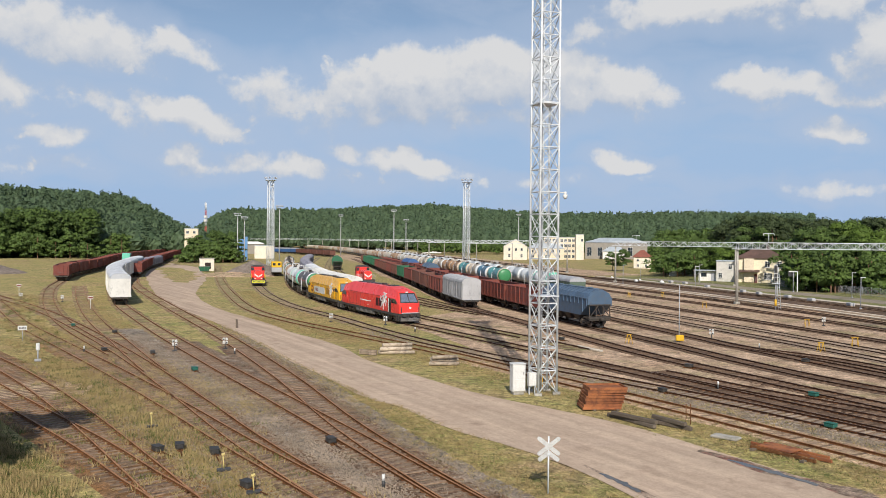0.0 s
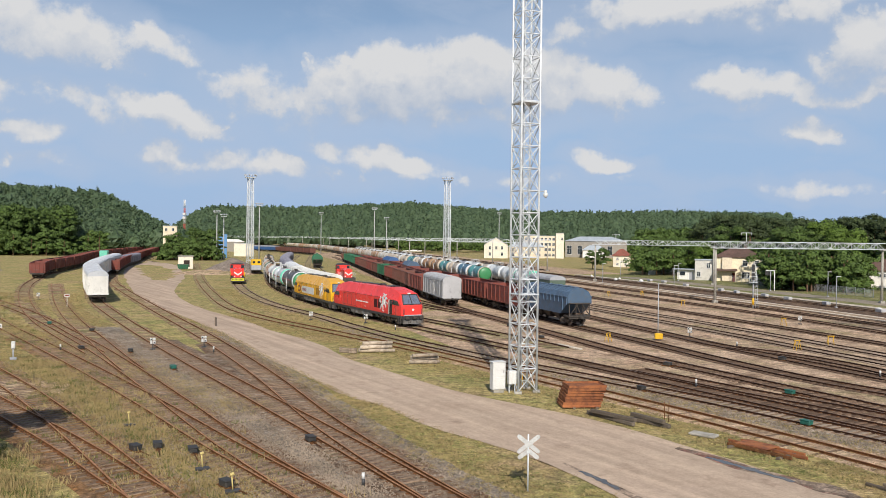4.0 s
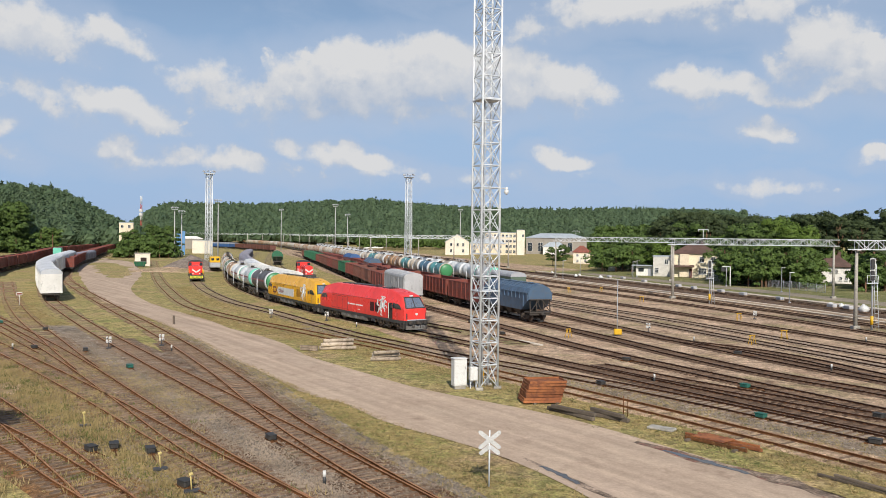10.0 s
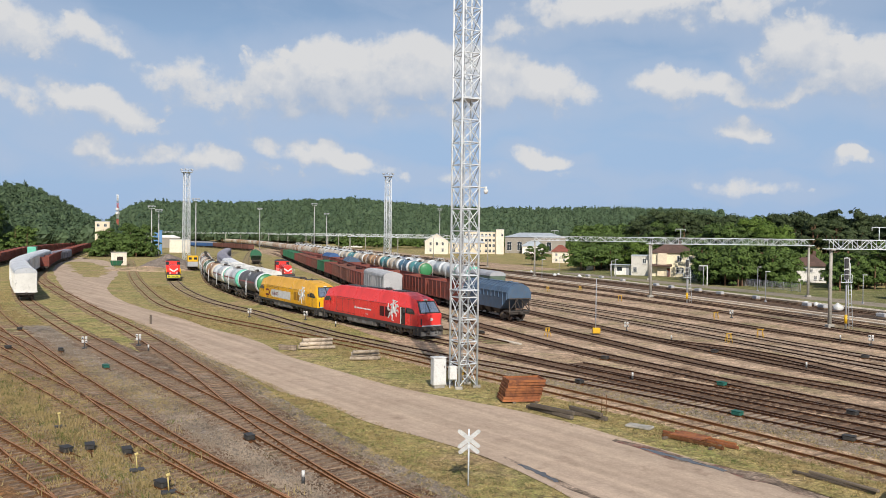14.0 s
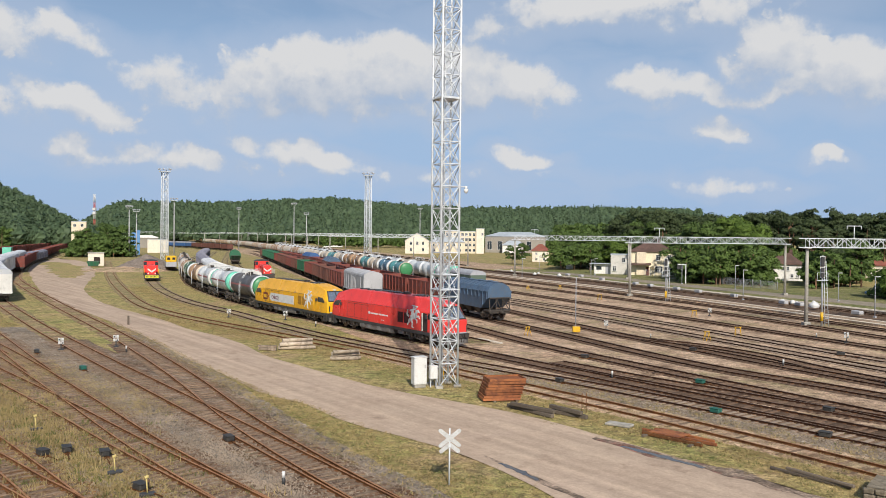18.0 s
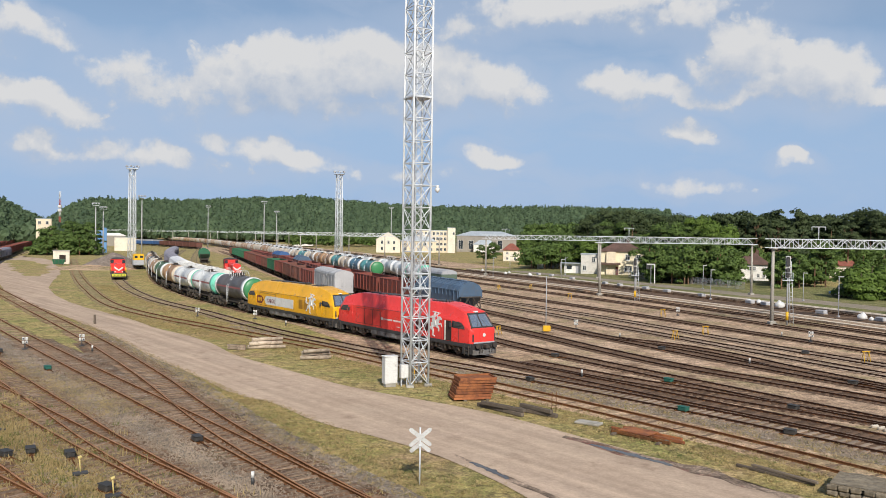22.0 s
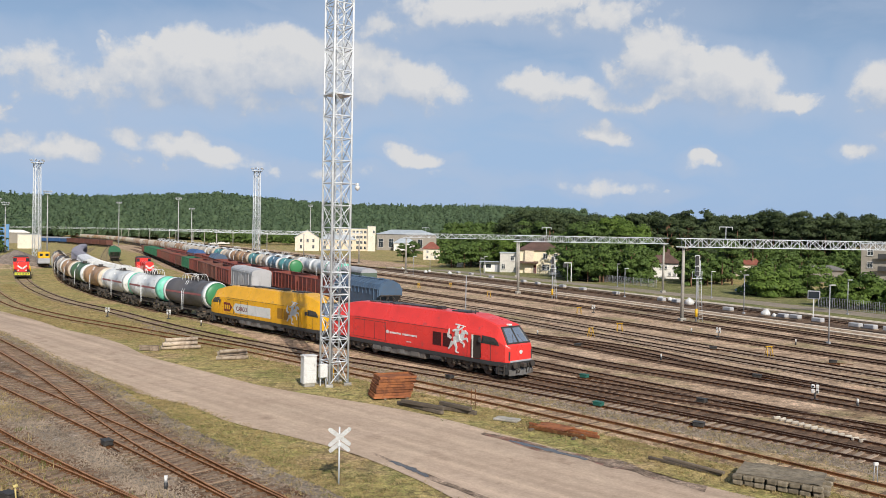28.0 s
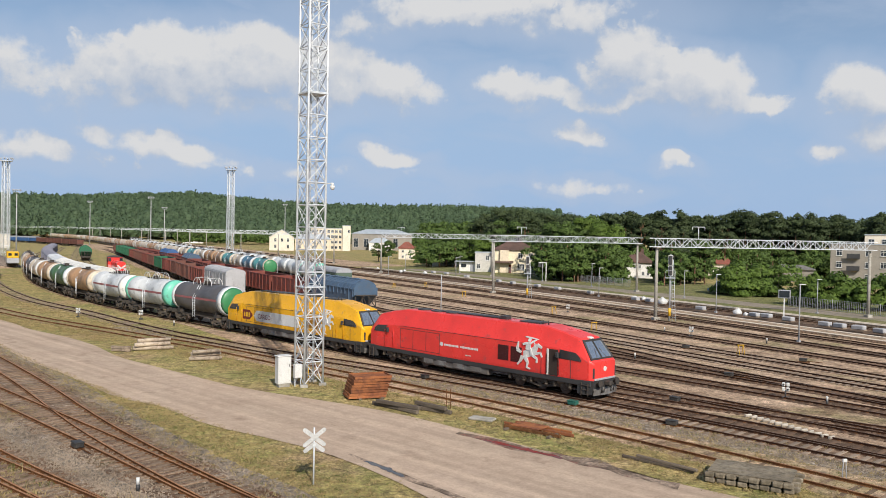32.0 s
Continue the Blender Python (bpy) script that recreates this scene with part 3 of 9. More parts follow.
def hill(x, y):
    """Height of the wooded hills behind the yard."""
    d = np.hypot(x, y)
    az = np.degrees(np.arctan2(x, y))
    z = np.zeros_like(d)
    for line, foot, crest, trees in ((WEST_HILL, 480, 640, 12.0), (LONG_RIDGE, 800, 1150, 14.0)):
        up = np.interp(az, [a for a, _ in line], [e for _, e in line], 0, 0)
        top = np.clip(10 + crest * np.tan(np.radians(up)) - trees, 0, None)
        ramp = np.clip((d - foot) / (crest - foot), 0, 1)
        z = np.maximum(z, top * ramp ** 1.15)
    return z


def build_ground():
    # one polar sheet that reaches the horizon, fine near the bridge
    rad = np.r_[0.01, np.geomspace(4, 420, 46), np.linspace(460, 1300, 24), 1800, 2600, 4200]
    ang = np.linspace(0, 2 * np.pi, 181)[:-1]
    R, A = np.meshgrid(rad, ang, indexing="ij")
    x, y = R * np.sin(A), R * np.cos(A)
    z = GROUND + hill(x, y)
    z += np.where((R > 12) & (R < 300), 0.02 * np.sin(x * 0.7) * np.cos(y * 0.55) - 0.02, 0)
    n = len(ang)
    verts = np.c_[x.ravel(), y.ravel(), z.ravel()]
    i, j = np.meshgrid(np.arange(len(rad) - 1), np.arange(n), indexing="ij")
    a, b = (i * n + j).ravel(), (i * n + (j + 1) % n).ravel()
    faces = np.c_[a, a + n, b + n, b]
    ob = new("ground", raw_mesh("ground", verts, faces, grass_ground, True))
    tagged(ob, "dry yellow-green grass and bare earth round the rail yard", "ground", kind="structure")


build_ground()


def sheet(name, left, right, z, mat, label, category, wobble=0.0, rate=0.35):
    """A strip of ground between two lines of points."""
    a, b = Line(left, 1.0), Line(right, 1.0)
    n = 160
    rows = []
    for k in range(n):
        p, q = a.at(a.length * k / (n - 1)), b.at(b.length * k / (n - 1))
        for i in range(9):
            u = i / 8
            e = wobble * noise.noise((k * rate, i * 3.0, 1.7)) if i in (0, 8) else 0
            w = p + (q - p) * (u + (e if i == 0 else -e if i == 8 else 0))
            rows.append((w[0], w[1], z))
    faces = [(k * 9 + i, k * 9 + i + 1, (k + 1) * 9 + i + 1, (k + 1) * 9 + i) for k in range(n - 1) for i in range(8)]
    ob = new(name, raw_mesh(name, rows, faces, mat))
    return tagged(ob, label, category, kind="structure")


ROAD_FAR = [(60, -12), (31, 14.5), (21, 24.5), (16.2, 30.0), (12.4, 35.0), (8.2, 40.5), (4.2, 46.0), (-2.8, 51.9), (-5.6, 54.7), (-8.5, 58.5), (-11.7, 62.6), (-15.5, 67.7), (-19.2, 74.8), (-21.7, 78.3), (-24.2, 81.2), (-27.9, 85.8), (-32.8, 93.3), (-38.1, 100.0), (-43.7, 107.0), (-53.9, 122.6), (-63.0, 140.1), (-72.8, 163.7), (-80.8, 184.6), (-100.5, 227.5), (-127.5, 278.1), (-150, 300)]
ROAD_NEAR = [(46, -26), (20, 4), (10, 20), (4.3, 31.2), (3.2, 33.3), (0.9, 37.1), (-4.4, 42.5), (-6.5, 45.1), (-9.1, 48.8), (-11.2, 50.5), (-14.0, 54.8), (-17.5, 60.1), (-20.4, 64.0), (-23.3, 68.7), (-28.1, 76.5), (-35.8, 87.7), (-44.0, 99.3), (-54.1, 112.6), (-68.0, 135.0), (-88.1, 171.0), (-109.0, 210.1), (-133.7, 263.9), (-147.5, 304.3), (-160, 300)]
sheet("road", ROAD_NEAR, ROAD_FAR, GROUND + 0.022, road_ground, "pale packed dirt service road with worn wheel tracks", "road", 0.035)

# ---------------------------------------------------------------- tracks: centre lines, from near to far
MAIN_PTS = [(52.4, -4), (38.6, 17.5), (27.74, 34.38), (23.0, 41.5), (17.3, 49.32), (10.4, 59.0), (3.6, 68.5), (-5.7, 81.5), (-13.2, 92), (-20.5, 102.2), (-29.2, 116), (-37.0, 130),
            (-46.6, 150), (-54.2, 169), (-65.2, 200), (-81, 248), (-94, 293), (-105, 337), (-130, 434), (-156, 518)]
TRACKS = {
    "Z1": [(1.0, 13.0), (-7.4, 22.4), (-14.44, 29.98), (-17.11, 32.4), (-19.85, 35.02), (-22.96, 37.84), (-26.51, 40.9), (-32.36, 45.94), (-45, 57), (-62, 71)],
    "Z2": [(1.3, 12.5), (-7.1, 22.0), (-13.98, 29.5), (-17.77, 33.71), (-22.16, 38.51), (-27.3, 43.99), (-33.46, 50.26), (-40.98, 57.41), (-53, 68), (-75, 88), (-110, 120)],
    "A": [(9.0, 12.0), (0.5, 21.2), (-8.37, 31.08), (-14.9, 38.1), (-22.53, 46.7), (-32.18, 57.24), (-44.4, 70.16), (-59.39, 85.99), (-78, 108), (-105, 140)],
    "B": [(9.2, 12.4), (0.9, 21.0), (-7.44, 30.17), (-14.32, 38.3), (-22.29, 48.62), (-32.57, 61.71), (-46.43, 78.33), (-65.15, 99.43), (-90, 124), (-130, 160)],
    "C": [(13.5, 9.0), (4.6, 20.5), (-3.52, 31.62), (-9.63, 39.97), (-17.53, 50.53), (-27.56, 63.88), (-39.98, 80.76), (-55.0, 102.09), (-63.2, 114.2), (-74, 132), (-86, 153), (-100, 182), (-119, 225), (-140, 280), (-165, 345)],
    "D": [(13.7, 9.4), (5.0, 20.3), (-2.87, 30.98), (-10.28, 42.2), (-19.04, 57.48), (-31.98, 78.29), (-50.75, 106.64), (-75.89, 145.26), (-90.71, 169.54), (-104, 195), (-122, 234), (-148, 295), (-176, 362), (-217, 461)],
    "E": [(-36.5, 65.5), (-48.7, 79.6), (-57.1, 89.9), (-67.2, 103.5), (-82.5, 125.8), (-97, 149), (-109, 171), (-119, 190), (-134, 227), (-172, 311), (-221, 455)],
    "G": [(-29.5, 58.2), (-33.9, 64.1), (-41.9, 75.1), (-53.3, 90.7), (-70.4, 116.2), (-95.8, 156.6)],
    "T12": [(47.7, -10), (34.6, 10.2), (22.2, 29.9), (17.3, 37.6), (10.3, 47.4), (6.2, 52.7), (1.7, 58.4), (-3.4, 64.9), (-8.8, 71.6), (-15.0, 78.4), (-23.0, 87.2), (-30.9, 96.0), (-40.7, 109.3), (-56.9, 141), (-75.4, 181), (-100, 238), (-118, 280)],
    "T11": [(50.3, -4), (36.9, 16.3), (25.9, 33.7), (20.1, 42.0), (10.6, 54.0), (3.5, 61.8), (-3.4, 69.0), (-8.1, 74.8), (-13.4, 81.4), (-20.2, 91.4), (-27.1, 102.3), (-37.6, 117.5), (-47.8, 136.5), (-59.4, 162.4), (-72, 195)],
    "MAIN": MAIN_PTS,
    "M1": [(3.2, 76.5), (-1.4, 84), (-7.1, 92), (-14.4, 102.1), (-23.4, 115.9), (-31.4, 130), (-41.3, 150.2), (-49.0, 169.2), (-60.0, 200), (-75.9, 248), (-100, 337), (-123.8, 430)],
    "M3": [(-8.5, 110), (-17.7, 123), (-24.5, 136), (-35.8, 159), (-43.7, 177), (-54.9, 209), (-70.8, 257), (-94.9, 346), (-118.7, 439)],
    "M2": [(-7.5, 110), (-14.0, 122), (-20.5, 135), (-29.5, 152), (-38.2, 172), (-49.6, 203), (-65.5, 250), (-90, 338), (-113, 430)],
    "T9": [(54.4, -2.6), (40.8, 19.6), (29.5, 38.8), (23.4, 49.1), (15.8, 62.0), (8.9, 74.3), (1.9, 89.9), (-4.3, 104), (-10.2, 117.5), (-19.5, 146), (-27.3, 173), (-40.3, 215), (-56.2, 268), (-75, 330), (-100, 410)],
    "T8": [(61, 1), (45, 25), (33.4, 43.8), (26.2, 55.0), (20.9, 62.5), (16.2, 72.0), (12.2, 81.6), (6.2, 95), (-3.5, 118), (-12.5, 143), (-22.2, 172), (-35, 219), (-47, 254), (-62, 300), (-86, 380)],
    "T7": [(64, 4), (47, 26), (35.9, 46.9), (28.6, 60), (20.5, 77), (12, 98), (1, 128), (-8, 156), (-20, 195), (-33, 235), (-52, 290), (-78, 365), (-108, 450)],
    "T7B": [(41.1, 32.4), (30.1, 60.3), (28.8, 63.6), (26.9, 69.8), (23.9, 75.3), (19.9, 79.6), (17.8, 82.6), (16.7, 85.6)],
    "N1": [(43.8, 24.8), (23.4, 46.8), (20.8, 49.6), (18.0, 53.0), (14.3, 57.3), (11.2, 61.4), (8.3, 65.2)],
    "T6": [(66, 2), (50, 27), (39.0, 50.9), (31.9, 67.2), (17, 103), (2, 138), (-9.6, 171), (-17.4, 198), (-29, 235), (-44.6, 279), (-65.4, 345), (-93.7, 428), (-157, 599), (-219, 733), (-317, 946)],
    "T5": [(68, 2), (53, 27), (41.9, 54.9), (34.2, 72.2), (21, 105), (4.2, 141), (-4.5, 172), (-12.3, 199), (-23.9, 236), (-39.4, 281), (-60, 347), (-88, 430), (-151, 601), (-213, 735)],
    "T4": [(72, 3), (58, 29), (46.1, 60.4), (38, 80), (27, 107), (11, 146), (1, 174), (-7.2, 201), (-18.7, 238), (-34, 283), (-54.5, 349), (-82, 432), (-145, 603)],
    "T3": [(77, 2), (63, 30), (50.3, 66), (42.6, 89.6), (33, 118), (18, 155), (7, 182), (-2, 207), (-13.5, 241), (-29, 286), (-49, 352), (-77, 434), (-140, 605)],
    "T2": [(81, 2), (67, 32), (54.3, 71.3), (46.2, 97.2), (37, 125), (24, 160), (13, 187), (4, 212), (-8, 245), (-23.5, 290), (-43, 355), (-71, 437), (-134, 607)],
    "P1": [(92, 6), (78, 42), (64.9, 84.6), (55.2, 115), (43, 150), (32, 180), (22, 206), (12, 230), (1, 258), (-15, 300), (-34, 361), (-61, 440), (-124, 612), (-190, 745)],
}
LONG = Line(TRACKS["P1"])
for name_q, off_q, from_q in (("Q1", 9.0, 262), ("Q2", 14.0, 290)):
    TRACKS[name_q] = [tuple(float(v) for v in q) for q in LONG.side(off_q)[::24] if q[1] > from_q and q[1] < 700]
LEFT = {"Z1", "Z2", "A", "B", "C", "D", "E", "G"}
LINES = {k: Line(v) for k, v in TRACKS.items()}
# where a turnout's inner rail ends against its neighbour: (track, side) from this distance along y
BLADE = {("D", -1): 26.0, ("C", 1): 25.5, ("B", -1): 25.2, ("A", 1): 25.6, ("M1", -1): 84.0, ("Z1", 1): 22.5, ("Z2", -1): 22.0}

# sandy floor of the yard, from the near siding to the platforms
sheet("yard_ground", [(47.0, -12), (33.6, 9.4), (21.2, 29.3), (16.4, 37), (9.5, 46.7), (5.4, 52.1), (1.8, 58), (-1.5, 64.3), (-4.5, 70.0), (-8, 78), (-12, 86), (-16, 93), (-18, 101), (-12, 118), (-20, 142), (-31, 178), (-49, 232), (-80, 340), (-150, 520)],
      [(88, 4), (74, 40), (61, 84), (51, 115), (39, 150), (28, 180), (18, 206), (8, 230), (-3, 258), (-19, 300), (-38, 361), (-65, 440), (-100, 530)], GROUND + 0.004, sand_ground, "sandy brown yard floor between the sidings", "ground", 0.01)

sheet("yard_ground", [tuple(q) for q in LONG.side(3.0)[::20] if 235 < q[1] < 640], [tuple(q) for q in LONG.side(24.0)[::20] if 250 < q[1] < 640], GROUND + 0.004, sand_ground, "sandy ground beside the outer main lines", "ground", 0.03)


def ribbon(name, line, half, z0, z1, mat, y0=-1e9, y1=1e9):
    """A low bed with sloping shoulders along a line."""
    hit = np.flatnonzero((line.p[:, 1] >= y0) & (line.p[:, 1] <= y1))
    step = slice(hit[0], hit[-1] + 1, 3)
    offs = ((-half - 0.35, z0), (-half, z1), (half, z1), (half + 0.35, z0))
    cols = [np.c_[line.side(o)[step], np.full(len(line.p[step]), z)] for o, z in offs]
    n = len(cols[0])
    jag = np.array([[noise.noise((k * 0.31, c * 5.1, 2.2)) * 0.3 for k in range(n)] for c in (0, 3)])
    side = np.c_[line.d[step][:, 1], -line.d[step][:, 0]]
    cols[0][:, :2] += jag[0][:, None] * side
    cols[3][:, :2] += jag[1][:, None] * side
    verts = np.stack(cols, 1).reshape(-1, 3)
    faces = [(k * 4 + i, k * 4 + i + 1, k * 4 + i + 5, k * 4 + i + 4) for k in range(n - 1) for i in range(3)]
    return raw_mesh(name, verts, faces, mat)


def rail_mesh(pts, mat, head, drop=0.0):
    """A rolled rail with foot, web and head, swept along points."""
    prof = ((-0.075, -0.17), (-0.075, -0.125), (-0.018, -0.11), (-0.018, -0.045), (-0.04, -0.035), (-0.04, 0.0), (0.04, 0.0), (0.04, -0.035), (0.018, -0.045), (0.018, -0.11), (0.075, -0.125), (0.075, -0.17))
    d = np.gradient(pts, axis=0)
    d /= np.linalg.norm(d, axis=1)[:, None]
    side = np.c_[d[:, 1], -d[:, 0]]
    n, k = len(pts), len(prof)
    verts = np.stack([np.c_[pts + o * side, np.full(n, z - drop)] for o, z in prof], 1).reshape(-1, 3)
    i, j = np.meshgrid(np.arange(n - 1), np.arange(k), indexing="ij")
    a, b = (i * k + j).ravel(), (i * k + (j + 1) % k).ravel()
    me = raw_mesh("rail", verts, np.c_[a, b, b + k, a + k], mat)
    me.materials.append(head)
    me.polygons.foreach_set("material_index", (j.ravel() == 5).astype(np.int32))
    return me


TRACK_OBJECTS = {}


def build_tracks():
    for i, (key, line) in enumerate(LINES.items()):
        left = key in LEFT
        label = "rust-brown rails on grey sleepers in weedy ballast" if left else "dark rails of a siding on worn sleepers in the sandy yard"
        if key == "T12":
            label = "rusty disused rails sunk in grass beside the dirt road"
        tr = thing("railway_track", label, "railway track", group="tracks of the yard", kind="structure")
        TRACK_OBJECTS[key] = tr
        step = slice(None, None, 2)
        for s in (-1, 1):
            pts = line.side(0.78 * s)[step]
            lim = BLADE.get((key, s))
            if lim:
                pts = pts[pts[:, 1] > lim]
            brown = left or key == "T12"
            part("rail", rail_mesh(pts, rust if brown else rail_dark, rail_head if brown else head_dark, 0.006 if lim else 0.0), None, tr)
        if key == "T12":
            half, mat = 1.25, sand_ground
        else:
            half, mat = (1.75, ballast_rusty if key in ("Z1", "Z2", "A") else ballast_grey) if left else (1.35, ballast_brown) if key in ("MAIN", "T8", "T7", "P1", "T2", "T3", "Q1", "Q2") else (1.2, ballast_sandy)
        top = GROUND + 0.010 + 0.0008 * i
        if left:
            # darker rust-toned strips set off both rails
            for o in (-0.8, 0.8):
                part("oil_strip", ribbon("oil_strip", Line(line.side(o)[::8]), 0.05, GROUND - 0.03, top + 0.006, rusty_bed, max(14, BLADE.get((key, 1 if o > 0 else -1), 0)), 75), None, tr, "dark rusty ballast along the rail")
        elif key not in ("T12", "M1", "M2", "M3", "Q1", "Q2"):
            # brake dust, oil and the rails' shadow, painted as dark strips along both rails
            for o in (-0.8, 0.8):
                part("oil_strip", ribbon("oil_strip", Line(line.side(o)[::8]), 0.06, GROUND - 0.03, top + 0.006, oil_shadow_bed, 12, 70 if key in ("MAIN", "T11") else 215), None, tr, "oily ballast darkened for rail shadow along the rail")
        if key in ("MAIN", "T11", "T12", "A", "B", "C", "D", "E", "G"):
            # the far half has sunk into weeds and dirt
            part("ballast_bed", ribbon("ballast_bed", line, half, GROUND - 0.03, top, mat, -1e9, 75 if left else 70), None, tr, "crushed stone ballast" if left else "brown oily ballast")
            part("ballast_bed", ribbon("ballast_bed", line, 1.1, GROUND - 0.03, top, weedy_bed, 73.5 if left else 68.5), None, tr, "weedy earth between the rails")
        else:
            part("ballast_bed", ribbon("ballast_bed", line, half, GROUND - 0.03, top, weedy_bed if key in ("M1", "M2", "M3") else mat), None, tr, "crushed stone ballast" if left else "brown oily ballast")


build_tracks()

# broad gravel between the near running lines, and beside the sunken siding
sheet("gravel_bed", [tuple(q) for q in LINES["B"].side(1.2)[20:190:12]], [tuple(q) for q in LINES["C"].side(-1.2)[20:190:12]], GROUND + 0.006, gravel_grey, "grey-brown gravel between the near tracks", "gravel", 0.02)
sheet("gravel_bed", [tuple(q) for q in LINES["D"].side(0.9)[20:170:12]], [tuple(q) for q in LINES["D"].side(2.7)[20:170:12]], GROUND + 0.007, gravel_grey, "grey gravel shoulder beside the near track", "gravel", 0.12)
sheet("gravel_bed", [tuple(q) for q in LINES["T11"].side(-2.9)[10:230:12]], [tuple(q) for q in LINES["T11"].side(-1.0)[10:230:12]], GROUND + 0.008, GRAVEL_STRIP, "pale grey gravel strip along the siding", "gravel", 0.12)


# loose stones on the gravel and between the near rails
def loose_stones():
    rng = np.random.default_rng(12)
    vs = []
    for key, off, spread, y0, y1, count in (("B", 2.6, 1.0, 30, 80, 7000), ("C", -2.2, 0.8, 30, 80, 5000), ("D", 1.8, 0.4, 26, 90, 3500), ("T11", -1.9, 0.4, 28, 70, 3500), ("A", -1.9, 0.3, 28, 60, 2000), ("B", 1.5, 0.3, 30, 70, 2500), ("Z2", 1.8, 0.4, 26, 60, 2500), ("C", 0, 0.9, 30, 75, 3000), ("A", 0, 0.9, 28, 60, 2500)):
        pts = LINES[key].side(off)
        pts = pts[(pts[:, 1] > y0) & (pts[:, 1] < y1)]
        weight = 1 / pts[:, 1]
        c = pts[rng.choice(len(pts), count, p=weight / weight.sum())] + rng.normal(0, spread, (count, 2))
        r = rng.uniform(0.025, 0.065, count)
        a = rng.uniform(0, 6.28, count)
        ring = [np.c_[c[:, 0] + r * np.cos(a + k * 2.09), c[:, 1] + r * np.sin(a + k * 2.09), np.full(count, GROUND + 0.004)] for k in range(3)]
        top = np.c_[c + rng.normal(0, 0.01, (count, 2)), GROUND + 0.02 + r * 0.9]
        vs.append(np.stack([*ring, top], 1).reshape(-1, 3))
    v = np.vstack(vs)
    n = np.arange(0, len(v), 4)
    faces = np.vstack([np.c_[n, n + 1, n + 3], np.c_[n + 1, n + 2, n + 3], np.c_[n + 2, n, n + 3]])
    ob = new("gravel_stones", raw_mesh("gravel_stones", v, faces, leaf_material("loose_stone", (0.085, 0.064, 0.048), (0.29, 0.23, 0.175))))
    tagged(ob, "loose grey and pale stones lying on the gravel", "gravel", kind="stuff")


loose_stones()
sheet("sand_patch", [(-37.0, 51.2), (-33.8, 52.6), (-30.6, 51.8)], [(-34.6, 46.9), (-31.5, 47.4), (-29.2, 48.6)], GROUND + 0.03, sand_ground, "pale sand spread over a foot crossing", "ground", 0.25, 0.05)

# ---------------------------------------------------------------- rolling stock
def paint(name, tone, dirt=0.35, rough=0.45):
    return surface(name, tone, tuple(c * 0.82 for c in tone), rough=rough, scale=0.8, stain=tuple(0.45 * c + 0.05 for c in tone), amount=dirt, bump=0.02, speck=0.35)


RED = paint("loco_red", (0.80, 0.055, 0.048), 0.05, 0.32)
YELLOW = paint("loco_yellow", (0.80, 0.41, 0.018), 0.1, 0.32)
CAB_GLASS = surface("cab_glass", (0.8, 0.83, 0.85), (0.6, 0.64, 0.68), rough=0.16, metal=0.9, bump=0.0, spec=0.8)
DARK_BAND = surface("loco_grey_band", (0.05, 0.05, 0.052), rough=0.5, bump=0.03)
MAROON = paint("wagon_maroon", (0.19, 0.048, 0.036), 0.45, 0.7)
BROWN = paint("wagon_brown", (0.155, 0.058, 0.042), 0.45, 0.7)
BRICK = paint("wagon_red_oxide", (0.21, 0.05, 0.034), 0.5, 0.65)
GREEN_W = paint("wagon_green", (0.02, 0.13, 0.065), 0.35, 0.6)
BLUE_W = paint("wagon_blue", (0.075, 0.125, 0.20), 0.5, 0.45)
BLUE_B = paint("tarp_blue", (0.045, 0.12, 0.30), 0.3, 0.6)
GREY_W = paint("wagon_grey", (0.36, 0.37, 0.40), 0.25, 0.55)
WHITE_W = paint("wagon_white", (0.70, 0.69, 0.66), 0.25, 0.5)
GREY_L = paint("wagon_light_grey", (0.43, 0.43, 0.445), 0.2, 0.55)
SILVER = paint("wagon_silver", (0.52, 0.54, 0.58), 0.3, 0.45)
INSIDE = surface("wagon_inside", (0.045, 0.03, 0.025), rough=0.9)
T_GREY = paint("tank_graphite", (0.105, 0.10, 0.105), 0.3, 0.5)
T_WHITE = paint("tank_white", (0.68, 0.70, 0.71), 0.3, 0.45)
T_CREAM = paint("tank_cream", (0.62, 0.52, 0.40), 0.35, 0.5)
T_TAN = paint("tank_tan", (0.46, 0.27, 0.14), 0.5, 0.55)
T_GREEN = paint("tank_green", (0.07, 0.15, 0.065), 0.4, 0.5)
T_BLUE = paint("tank_blue", (0.09, 0.2, 0.29), 0.35, 0.5)
T_TEAL = paint("tank_teal", (0.10, 0.32, 0.33), 0.4, 0.5)
MINT = paint("tank_mint", (0.16, 0.56, 0.42), 0.2, 0.45)
LEAF = paint("tank_leaf", (0.05, 0.22, 0.09), 0.2, 0.45)
STRIPE = paint("tank_stripe", (0.30, 0.10, 0.10), 0.3, 0.5)
YEL_SIGN = surface("signal_yellow", (0.72, 0.42, 0.02), rough=0.5, stain=(0.4, 0.22, 0.03), amount=0.2)
LAMP = surface("lamp_white", (0.85, 0.85, 0.8), rough=0.25, bump=0.0)

CACHE = {}


def cached(key, make):
    if key not in CACHE:
        CACHE[key] = make()
    return CACHE[key]


